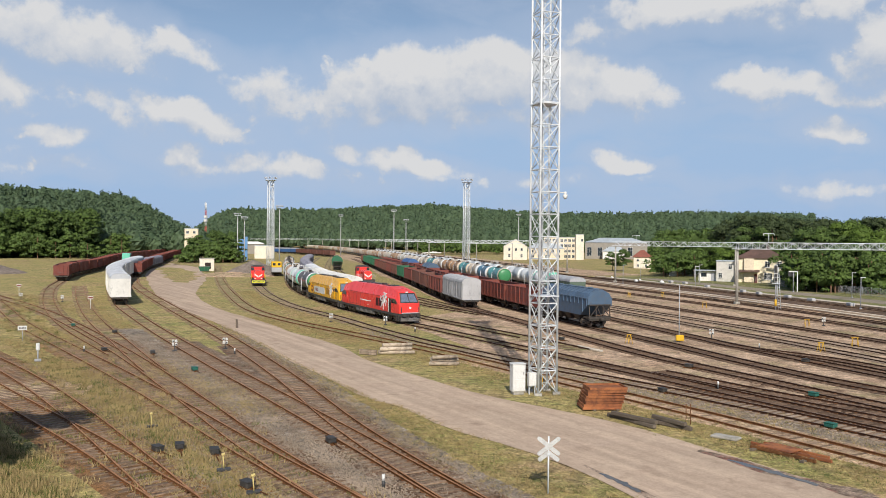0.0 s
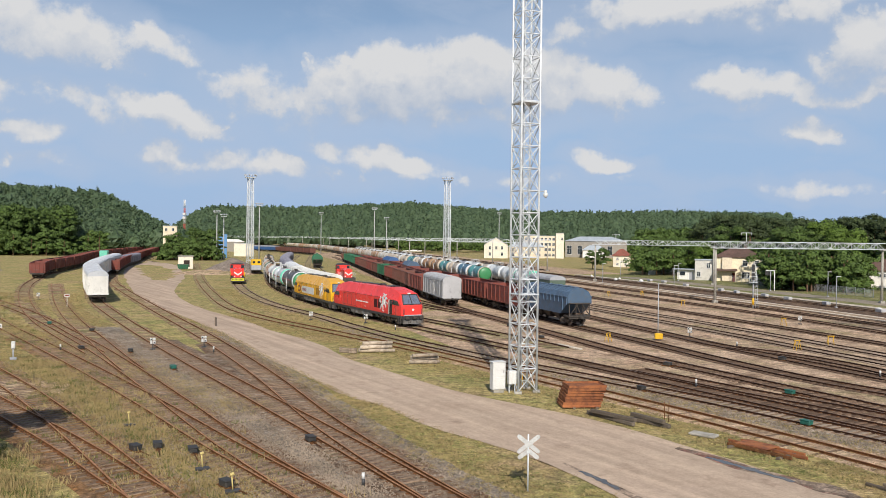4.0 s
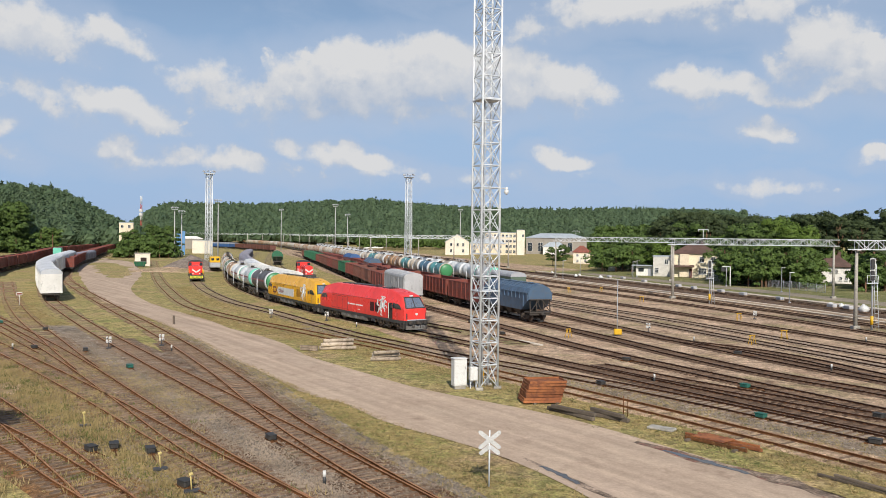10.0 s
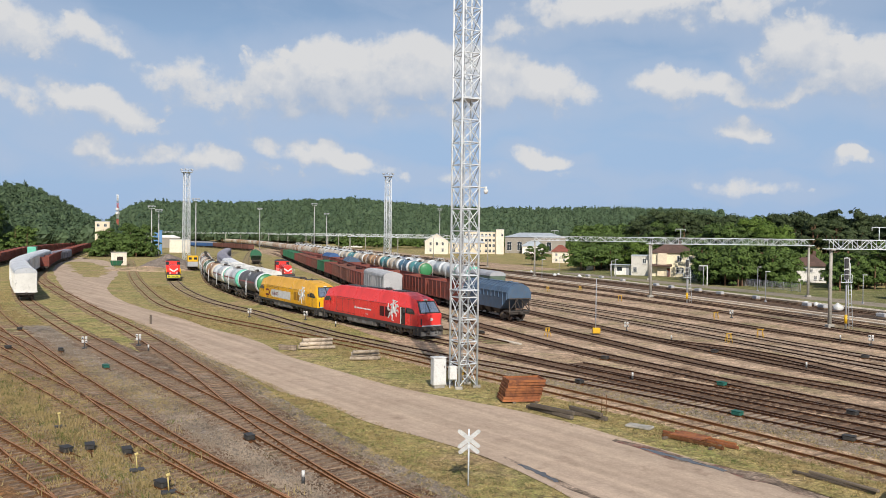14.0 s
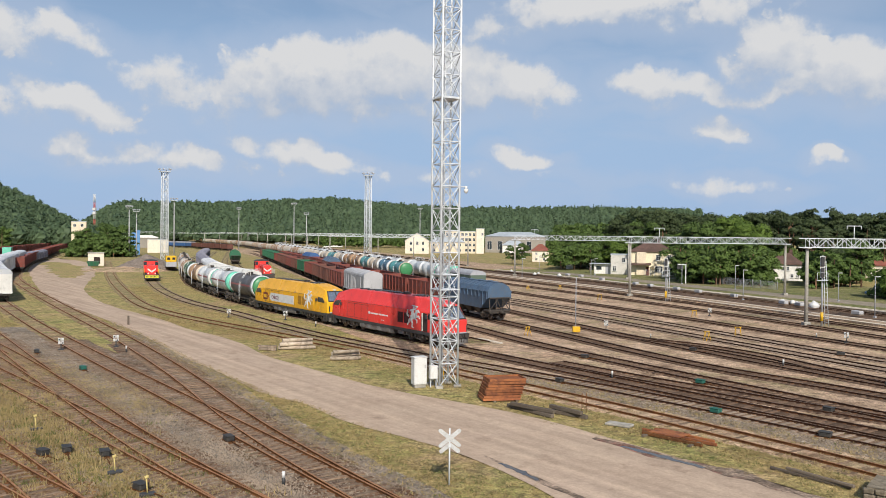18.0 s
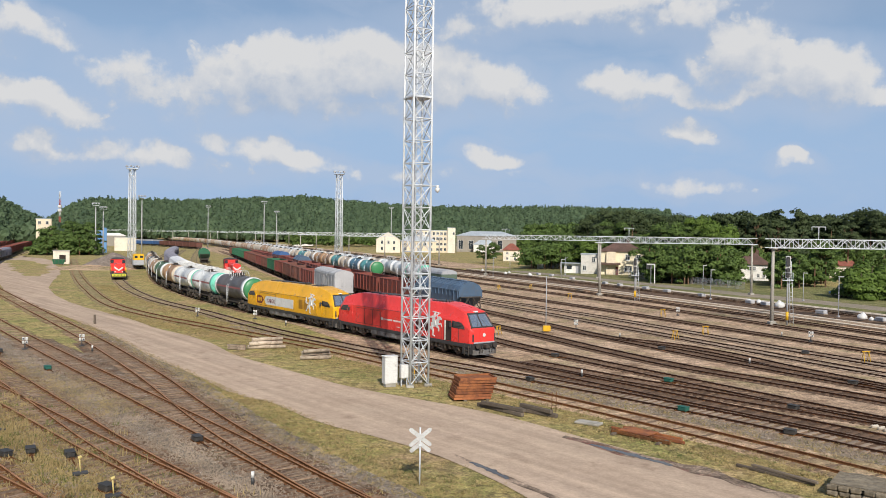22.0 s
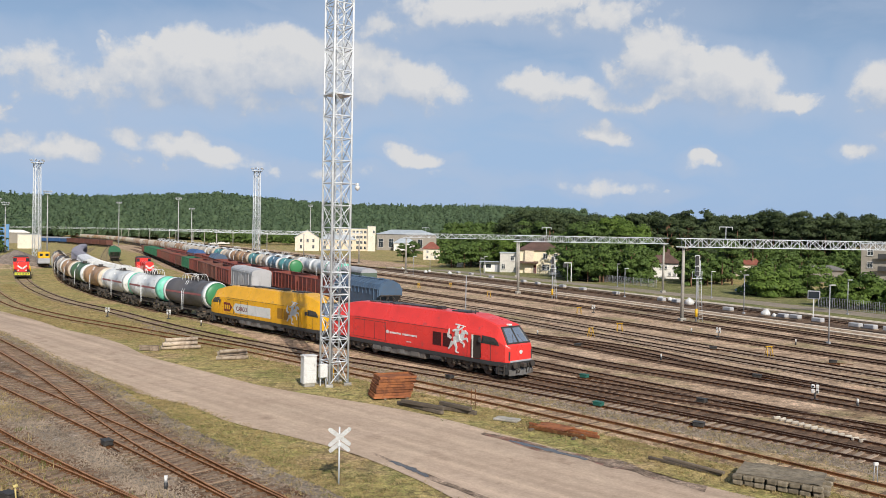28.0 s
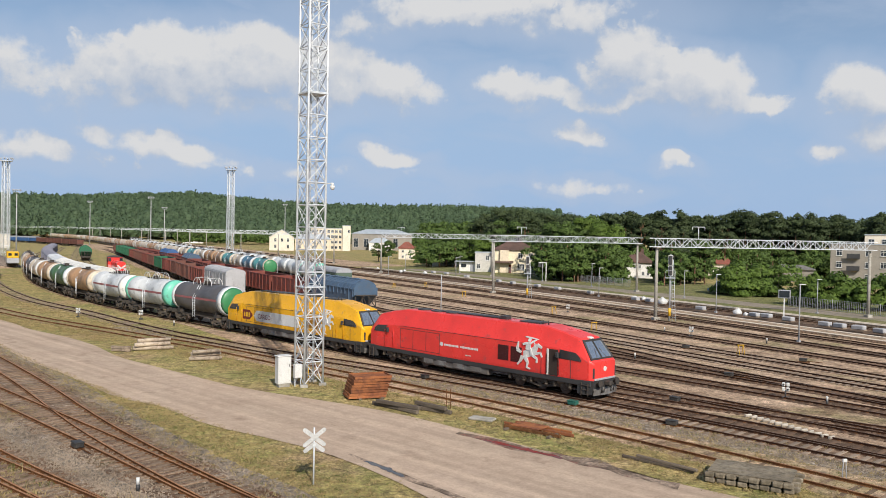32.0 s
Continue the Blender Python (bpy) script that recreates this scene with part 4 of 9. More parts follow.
def wheelset_mesh():
    s = Shape()
    for y in (-0.78, 0.78):
        s.lathe([(y - 0.07, 0.40), (y - 0.07, 0.475), (y + 0.065, 0.475)] if y < 0 else [(y - 0.065, 0.475), (y + 0.07, 0.475), (y + 0.07, 0.40)], 16, "y")
        for k in range(5):
            a = 2 * math.pi * k / 5
            s.box((0.27 * math.cos(a), y + (-0.075 if y < 0 else 0.075), 0.27 * math.sin(a)), (0.12, 0.02, 0.12))
    s.tube((0, -0.95, 0), (0, 0.95, 0), 0.085, 8)
    return s.mesh("wheelset", wheel_steel)


BOGIE_GRIME = surface("bogie_grime", (0.14, 0.115, 0.09), (0.06, 0.05, 0.042), rough=0.8, scale=2.0, stain=(0.2, 0.155, 0.11), amount=0.4)


def bogie(parent, x, axles, keyed, wheels=True):
    """A bogie with side frames, springs and wheelsets."""
    def make():
        s = Shape()
        span = axles[-1] - axles[0]
        for y in (-1.02, 1.02):
            s.box((0, y, 0.62), (span + 0.9, 0.12, 0.26), bevel=0.04)
            for a in axles:
                s.box((a, y, 0.46), (0.36, 0.16, 0.34), bevel=0.05)
                s.tube((a - 0.3, y, 0.5), (a - 0.3, y, 0.85), 0.1, 8)
                s.tube((a + 0.3, y, 0.5), (a + 0.3, y, 0.85), 0.1, 8)
            s.strut((axles[0], y, 0.55), (0, y, 0.28), 0.14)
            s.strut((axles[-1], y, 0.55), (0, y, 0.28), 0.14)
        s.box((0, 0, 0.66), (0.5, 2.2, 0.28))
        return s.mesh("bogie", BOGIE_GRIME)
    ob = part("bogie", cached(("bogie", len(axles), axles[0]), make), None, parent, at=pose(x, 0, 0))
    for a in axles if wheels else ():
        w = part("wheelset", cached("wheelset", wheelset_mesh), None, ob, "worn steel wheels", at=pose(a, 0, 0.475))
        if keyed is not None:
            keyed.append((w, a))
    return ob


def coupler(parent, half):
    def make(e):
        s = Shape()
        s.box((e * (half - 0.32), 0, 1.0), (0.66, 0.3, 0.3), bevel=0.06)
        s.box((e * (half - 0.04), 0.05, 1.0), (0.24, 0.36, 0.34), bevel=0.08)
        s.tube((e * (half - 0.55), 0.35, 0.95), (e * (half - 0.1), 0.4, 0.55), 0.03, 6)
        return s.mesh("coupler", black_under)
    for e in (-1, 1):
        part("coupler", cached(("coupler", half, e), lambda: make(e)), None, parent)


def tank_wagon(label, body, cap, stripe=None, rails=True, keyed=None, cap_ring=None, fine=True):
    w = thing("tank_wagon", label, "tank wagon", group="tank wagons")
    R, L, Z = 1.5, 5.15, 2.72
    n = 28 if fine else 18

    def barrel():
        s = Shape()
        s.lathe([(-L, R), (-L + 0.02, R + 0.015), (-1.75, R + 0.015), (-1.73, R), (1.73, R), (1.75, R + 0.015), (L - 0.02, R + 0.015), (L, R)], n, "x", (0, 0, Z))
        return s

    def cap_shape(e):
        s = Shape()
        prof = [(L - 0.62, R + 0.022), (L, R + 0.022), (L + 0.12, R * 0.96), (L + 0.28, R * 0.82), (L + 0.42, R * 0.5), (L + 0.47, 0.02)]
        return s.lathe([(e * a, r) for a, r in prof], n, "x", (0, 0, Z))
    part("barrel", cached(("barrel", body.name, fine), lambda: barrel().mesh("barrel", body)), None, w)
    for e in (-1, 1):
        part("end_cap", cached(("cap", cap.name, e, fine), lambda: cap_shape(e).mesh("end_cap", cap)), None, w, "painted domed end")
        if cap_ring:
            part("end_disc", cached(("disc", cap_ring.name, e), lambda: Shape().lathe([(e * (L + 0.13), R * 0.95), (e * (L + 0.3), R * 0.82), (e * (L + 0.44), R * 0.5), (e * (L + 0.49), 0.02)], n, "x", (0, 0, Z)).mesh("end_disc", cap_ring)), None, w)
    if stripe:
        def band():
            s = Shape()
            for y in (-1, 1):
                rings = []
                for x in np.linspace(-L + 0.65, L - 0.65, 2):
                    rings.append([(x, y * (R + 0.022) * math.cos(a), Z + (R + 0.022) * math.sin(a)) for a in (-0.02, 0.05, 0.12)])
                s.loft(rings, closed=False, caps=False)
            return s.mesh("stripe", stripe)
        part("stripe", cached(("stripe", stripe.name), band), None, w)

    def frame_shape():
        s = Shape()
        s.box((0, 0, 1.02), (11.0, 0.5, 0.34))
        for x in (-5.45, 5.45):
            s.box((x, 0, 1.05), (0.3, 2.6, 0.4), bevel=0.05)
        for x in (-4.0, 4.0):
            s.box((x, 0, 1.18), (0.7, 2.5, 0.32))
            for y in (-0.95, 0.95):
                s.strut((x - 0.5, y, 1.2), (x, y * 1.12, 1.9), 0.1, 0.4)
        for y in (-1.25, 1.25):
            s.box((0, y, 1.0), (7.0, 0.06, 0.16))
        s.tube((-0.8, 0.5, 0.75), (0.5, 0.5, 0.75), 0.2, 8)
        return s.mesh("underframe", black_under)
    part("underframe", cached("tank_frame", frame_shape), None, w)

    def ladder_shape(y):
        s = Shape()
        for x in (-0.22, 0.22):
            s.tube((x, y, 0.8), (x, y, 2.9), 0.034, 6)
            s.tube((x, y, 2.9), (x, y * 0.55, 4.15), 0.034, 6)
        for k in range(8):
            s.tube((-0.22, y, 0.95 + 0.27 * k), (0.22, y, 0.95 + 0.27 * k), 0.02, 5)
        return s.mesh("ladder", steel_pale)
    for y in (-1.56, 1.56):
        part("ladder", cached(("tank_ladder", y), lambda: ladder_shape(y)), None, w)

    def hatch_shape():
        s = Shape()
        s.tube((0, 0, Z + R - 0.03), (0, 0, Z + R + 0.22), 0.32, 14)
        s.tube((0, 0, Z + R + 0.22), (0, 0, Z + R + 0.3), 0.36, 14)
        s.box((0, 0, Z + R + 0.03), (3.4, 0.9, 0.04))
        return s.mesh("hatch", black_under)
    part("hatch", cached("tank_hatch", hatch_shape), None, w)
    if rails:
        def hoop_shape(x0):
            s = Shape()
            if True:
                for y in (-0.62, 0.62):
                    prev = None
                    for k in range(9):
                        a = math.pi * k / 8
                        p = (x0 - 0.85 * math.cos(a), y, Z + R - 0.12 + 0.78 * math.sin(a))
                        if prev:
                            s.tube(prev, p, 0.035, 6)
                        prev = p
                    s.tube((x0, y, Z + R - 0.1), (x0, y, Z + R + 0.65), 0.025, 6)
                s.tube((x0, -0.62, Z + R + 0.66), (x0, 0.62, Z + R + 0.66), 0.03, 6)
            return s.mesh("guard_rail", white_paint)
        for x0 in (-1.15, 1.15):
            part("guard_rail", cached(("hoops", x0), lambda: hoop_shape(x0)), None, w, "arched white guard rail")
    for x in (-3.9, 3.9):
        bogie(w, x, (-0.925, 0.925), keyed, fine)
    coupler(w, 6.01)
    return w


def gondola(label, body, tarp=None, keyed=None):
    w = thing("gondola_wagon", label, "freight wagon", group="gondola wagons")
    L, W, z0, z1 = 6.4, 1.5, 1.2, 3.45

    def side(y):
        s = Shape()
        s.box((0, y, (z0 + z1) / 2), (2 * L, 0.06, z1 - z0))
        s.box((0, y, z1), (2 * L, 0.16, 0.14), bevel=0.03)
        s.box((0, y, z0), (2 * L, 0.14, 0.22), bevel=0.03)
        for k in range(8):
            x = -L + 0.15 + (2 * L - 0.3) * k / 7
            s.box((x, y + (0.075 if y > 0 else -0.075), (z0 + z1) / 2), (0.17, 0.12, z1 - z0), bevel=0.03)
        for k in range(7):
            x = -L + 0.15 + (2 * L - 0.3) * (k + 0.5) / 7
            s.box((x, y + (0.04 if y > 0 else -0.04), z0 + 0.75), (1.3, 0.05, 0.09))
            s.box((x, y + (0.04 if y > 0 else -0.04), z0 + 1.5), (1.3, 0.05, 0.09))
        return s.mesh("side_wall", body)

    def end(e):
        s = Shape()
        s.box((e * L, 0, (z0 + z1) / 2), (0.07, 2 * W - 0.08, z1 - z0))
        s.box((e * (L + 0.04), 0, z1 - 0.02), (0.14, 2 * W, 0.14))
        for k in range(4):
            s.box((e * (L + 0.07), -1.2 + 0.8 * k, (z0 + z1) / 2), (0.1, 0.14, z1 - z0 - 0.1), bevel=0.02)
        for zz in (z0 + 0.6, z0 + 1.25):
            s.box((e * (L + 0.06), 0, zz), (0.09, 2 * W - 0.1, 0.1))
        return s.mesh("end_wall", body)
    for y in (-W, W):
        part("side_wall", cached(("gs", body.name, y), lambda: side(y)), None, w)
    for e in (-1, 1):
        part("end_wall", cached(("ge", body.name, e), lambda: end(e)), None, w)
    part("floor", cached("gfloor", lambda: Shape().box((0, 0, 1.3), (2 * L - 0.1, 2 * W - 0.1, 0.12)).mesh("floor", INSIDE)), None, w)
    part("underframe", cached("gframe", lambda: Shape().box((0, 0, 0.98), (12.9, 0.6, 0.34)).box((6.3, 0, 1.0), (0.3, 2.8, 0.3)).box((-6.3, 0, 1.0), (0.3, 2.8, 0.3)).box((0, 0, 0.8), (2.2, 1.4, 0.4)).mesh("underframe", black_under)), None, w)
    if tarp:
        def cover():
            s = Shape()
            prof = [(-W - 0.04, z1 - 0.35), (-W - 0.02, z1 + 0.1), (-0.8, z1 + 0.85), (0, z1 + 1.05), (0.8, z1 + 0.85), (W + 0.02, z1 + 0.1), (W + 0.04, z1 - 0.35)]
            rings = [[(x, y, z + 0.05 * math.sin(x * 2.1)) for y, z in prof] for x in np.linspace(-L, L, 12)]
            return s.loft(rings, True, True).mesh("cover", tarp)
        part("cover", cached(("cover", tarp.name), cover), None, w, "ridged cover over the load")
    for x in (-4.33, 4.33):
        bogie(w, x, (-0.925, 0.925), keyed)
    coupler(w, 6.96)
    return w


def van(label, body, roof, half=7.0, height=4.45, ends=None):
    w = thing("covered_wagon", label, "covered wagon", group="covered wagons")
    W, z0 = 1.42, 1.1
    shoulder = height - 0.75

    def box_body():
        s = Shape()
        s.box((0, 0, (z0 + shoulder) / 2), (2 * half - 0.3, 2 * W, shoulder - z0), bevel=0.05)
        for k in range(9):
            x = -half + 0.5 + (2 * half - 1.0) * k / 8
            for y in (-1, 1):
                s.box((x, y * (W + 0.02), (z0 + shoulder) / 2), (0.08, 0.05, shoulder - z0 - 0.1))
        for y in (-1, 1):
            s.box((0, y * (W + 0.03), z0 + 0.1), (2 * half - 0.3, 0.07, 0.16))
        return s.mesh("body", body)

    def roof_shape():
        s = Shape()
        prof = [(-W - 0.03, shoulder - 0.02), (-W - 0.03, shoulder + 0.06)]
        for k in range(1, 10):
            a = math.pi * k / 10
            prof.append((-(W + 0.03) * math.cos(a), shoulder + 0.06 + 0.7 * math.sin(a) ** 0.8))
        prof += [(W + 0.03, shoulder + 0.06), (W + 0.03, shoulder - 0.02)]
        wide = []
        for r, x in enumerate(np.linspace(-half + 0.1, half - 0.1, 10)):
            for dx, up in ((-0.05, 0), (-0.045, 0.025), (0.045, 0.025), (0.05, 0)) if 0 < r < 9 else ((0, 0),):
                wide.append([(x + dx, q * (1 + up * 0.4), z + up) for q, z in prof])
        s.loft(wide, True, True)
        return s.mesh("roof", roof)

    def door_shape(y):
        s = Shape()
        s.box((0, y * (W + 0.06), (z0 + shoulder) / 2), (2.6, 0.06, shoulder - z0 - 0.25), bevel=0.02)
        s.box((0, y * (W + 0.08), shoulder - 0.1), (5.2, 0.05, 0.07))
        for x in (-0.9, 0, 0.9):
            s.box((x, y * (W + 0.1), (z0 + shoulder) / 2), (0.07, 0.04, shoulder - z0 - 0.4))
        return s.mesh("door", body)
    part("body", cached(("vb", body.name, half, height), box_body), None, w)
    part("roof", cached(("vr", roof.name, half, height), roof_shape), None, w, "curved ribbed roof")
    for y in (-1, 1):
        part("door", cached(("vd", body.name, y, height), lambda: door_shape(y)), None, w)
    for e in (-1, 1):
        def end():
            s = Shape()
            s.box((e * (half - 0.13), 0, (z0 + shoulder) / 2), (0.06, 2 * W - 0.1, shoulder - z0))
            for k in range(3):
                s.box((e * (half - 0.09), -0.95 + 0.95 * k, (z0 + shoulder) / 2), (0.05, 0.1, shoulder - z0 - 0.2))
            s.box((e * (half - 0.09), 0, z0 + 0.75), (0.05, 2 * W - 0.3, 0.06))
            return s.mesh("end_wall", ends or body)
        part("end_wall", cached(("ve", (ends or body).name, e, half, height), end), None, w)
    part("underframe", cached(("vf", half), lambda: Shape().box((0, 0, 0.95), (2 * half - 0.6, 2.3, 0.26)).box((0, 0, 0.72), (2.6, 1.8, 0.35)).mesh("underframe", black_under)), None, w)
    for x in (-half + 2.2, half - 2.2):
        bogie(w, x, (-0.925, 0.925), None)
    coupler(w, half + 0.55)
    return w


def hopper(label, body, height=4.5):
    """A grain hopper with a ridged roof, sloping ends and open end frames."""
    w = thing("hopper_wagon", label, "hopper wagon", group="hopper wagons")
    L, W = 6.6, 1.52

    def shell():
        s = Shape()
        # side outline: full height amidships, ends cut away under a slope
        rings = []
        for x, low in ((-L, height - 1.75), (-L + 1.9, 1.35), (L - 1.9, 1.35), (L, height - 1.75)):
            rings.append([(x, -W, low), (x, -W, height - 1.0), (x, -W * 0.8, height - 0.45), (x, -0.35, height), (x, 0.35, height), (x, W * 0.8, height - 0.45), (x, W, height - 1.0), (x, W, low)])
        return s.loft(rings, True, True).mesh("hopper_body", body)
    part("hopper_body", cached(("hb", body.name), shell), None, w)

    def ribs():
        s = Shape()
        for k in range(13):
            x = -L + 0.2 + (2 * L - 0.4) * k / 12
            low = max(1.4, height - 1.7)
            if L - abs(x) < 1.9:
                low = 1.35 + (height - 3.1) * (1 - (L - abs(x)) / 1.9)
            for y in (-1, 1):
                s.box((x, y * (W + 0.05), (low + height - 1.0) / 2), (0.1, 0.14, height - 1.0 - low))
                s.strut((x, y * (W + 0.02), height - 1.0), (x, y * W * 0.8, height - 0.43), 0.07)
                s.strut((x, y * W * 0.8, height - 0.43), (x, y * 0.35, height + 0.02), 0.07)
        s.box((0, 0, height + 0.06), (2 * L - 1.5, 0.7, 0.06))
        for x in (-4.2, -1.4, 1.4, 4.2):
            s.tube((x, 0, height), (x, 0, height + 0.16), 0.3, 10)
        for y in (-1, 1):
            s.box((0, y * (W + 0.05), height - 1.02), (2 * L, 0.08, 0.1))
        return s.mesh("ribs", body)
    part("ribs", cached(("hr", body.name), ribs), None, w)

    def end_frame(e):
        s = Shape()
        x = e * (L + 0.1)
        for y in (-1.3, -0.45, 0.45, 1.3):
            s.strut((x, y, 1.1), (e * (L - 0.1), y * 0.98, height - 1.6), 0.09)
        s.strut((x, -1.3, 1.2), (x, -0.2, 2.6), 0.08)
        s.strut((x, 1.3, 1.2), (x, 0.2, 2.6), 0.08)
        s.strut((x, -0.45, 2.6), (x, 0.2, 1.2), 0.08)
        s.box((x, 0, 2.65), (0.12, 2.7, 0.12))
        s.box((e * (L - 0.6), 0, 1.12), (1.6, 2.8, 0.2), bevel=0.04)
        s.box((e * (L + 0.02), 0, 0.98), (0.2, 2.6, 0.36), bevel=0.04)
        return s.mesh("end_frame", black_under)
    for e in (-1, 1):
        part("end_frame", cached(("hf", e), lambda: end_frame(e)), None, w, "dark open end frame with braces")

    def belly():
        s = Shape()
        for x in (-2.6, 0, 2.6):
            s.loft([[(x - 1.2, -1.3, 1.5), (x + 1.2, -1.3, 1.5), (x + 1.2, 1.3, 1.5), (x - 1.2, 1.3, 1.5)], [(x - 0.4, -0.7, 0.55), (x + 0.4, -0.7, 0.55), (x + 0.4, 0.7, 0.55), (x - 0.4, 0.7, 0.55)]])
        s.box((0, 0, 1.05), (12.8, 0.5, 0.3))
        return s.mesh("discharge_chutes", black_under)
    part("discharge_chutes", cached("hbelly", belly), None, w)
    for x in (-4.8, 4.8):
        bogie(w, x, (-0.925, 0.925), None)
    coupler(w, 7.3)
    return w


def knight_emblem(parent, y, x0):
    """A white rearing horse and rider drawn in tapering strokes, two metres high, on the body side."""
    s = Shape()
    out = 0.012 if y > 0 else -0.012
    strokes = [
        ((-0.35, 2.2), (0.25, 2.45), 0.30, 0.30), ((0.2, 2.4), (0.42, 2.78), 0.26, 0.16), ((0.42, 2.78), (0.7, 2.66), 0.15, 0.09), ((0.3, 2.62), (0.22, 2.86), 0.1, 0.04),
        ((0.25, 2.3), (0.62, 2.4), 0.12, 0.08), ((0.62, 2.4), (0.7, 2.2), 0.08, 0.06), ((0.15, 2.2), (0.42, 2.08), 0.12, 0.08), ((0.42, 2.08), (0.4, 1.88), 0.08, 0.07),
        ((-0.35, 2.15), (-0.12, 1.82), 0.2, 0.1), ((-0.12, 1.82), (-0.2, 1.58), 0.1, 0.06), ((-0.2, 1.58), (0.02, 1.52), 0.07, 0.05),
        ((-0.45, 2.1), (-0.58, 1.85), 0.17, 0.1), ((-0.58, 1.85), (-0.75, 1.66), 0.09, 0.06),
        ((-0.55, 2.3), (-0.78, 2.42), 0.1, 0.14), ((-0.78, 2.42), (-0.72, 2.8), 0.12, 0.05),
        ((-0.12, 2.48), (-0.1, 2.84), 0.22, 0.2), ((-0.1, 2.9), (-0.06, 3.04), 0.13, 0.1), ((-0.2, 2.8), (-0.42, 2.72), 0.1, 0.08),
        ((-0.32, 3.1), (0.4, 3.04), 0.05, 0.03), ((0.02, 2.8), (0.3, 3.0), 0.08, 0.06), ((0.05, 2.5), (0.1, 2.24), 0.09, 0.07),
    ]
    for (xa, za), (xb, zb), wa, wb in strokes:
        xa, xb, za, zb, wa, wb = xa * 1.22, xb * 1.22, za * 1.3 - 0.66, zb * 1.3 - 0.66, wa * 1.6, wb * 1.7
        d = Vector((xb - xa, zb - za))
        n = Vector((-d.y, d.x)).normalized()
        pts = [(xa + n.x * wa / 2, za + n.y * wa / 2), (xa - d.x * 0.1, za - d.y * 0.1), (xa - n.x * wa / 2, za - n.y * wa / 2), (xb - n.x * wb / 2, zb - n.y * wb / 2), (xb + d.x * 0.06, zb + d.y * 0.06), (xb + n.x * wb / 2, zb + n.y * wb / 2)]
        lean = [max(0.0, z - 2.94) * 0.42 * (-1 if y > 0 else 1) for _, z in pts]
        rise = 0.00035 * len(s.f) * (1 if y > 0 else -1)
        s.loft([[(x0 + x, y + q, z) for (x, z), q in zip(pts, lean)], [(x0 + x, y + out + rise + q, z) for (x, z), q in zip(pts, lean)]], True, True)
    part("emblem", s, white_paint, parent, "white emblem of a rearing horse")


def text_mesh(words, size, mat, depth=0.008):
    """Built-in lettering turned into a mesh lying in x and z."""
    cu = bpy.data.curves.new("lettering", "FONT")
    cu.body, cu.size, cu.extrude = words, size, depth
    ob = bpy.data.objects.new("lettering", cu)
    scene.collection.objects.link(ob)
    me = bpy.data.meshes.new_from_object(ob.evaluated_get(bpy.context.evaluated_depsgraph_get()))
    bpy.data.objects.remove(ob)
    me.materials.clear()
    me.materials.append(mat)
    return me


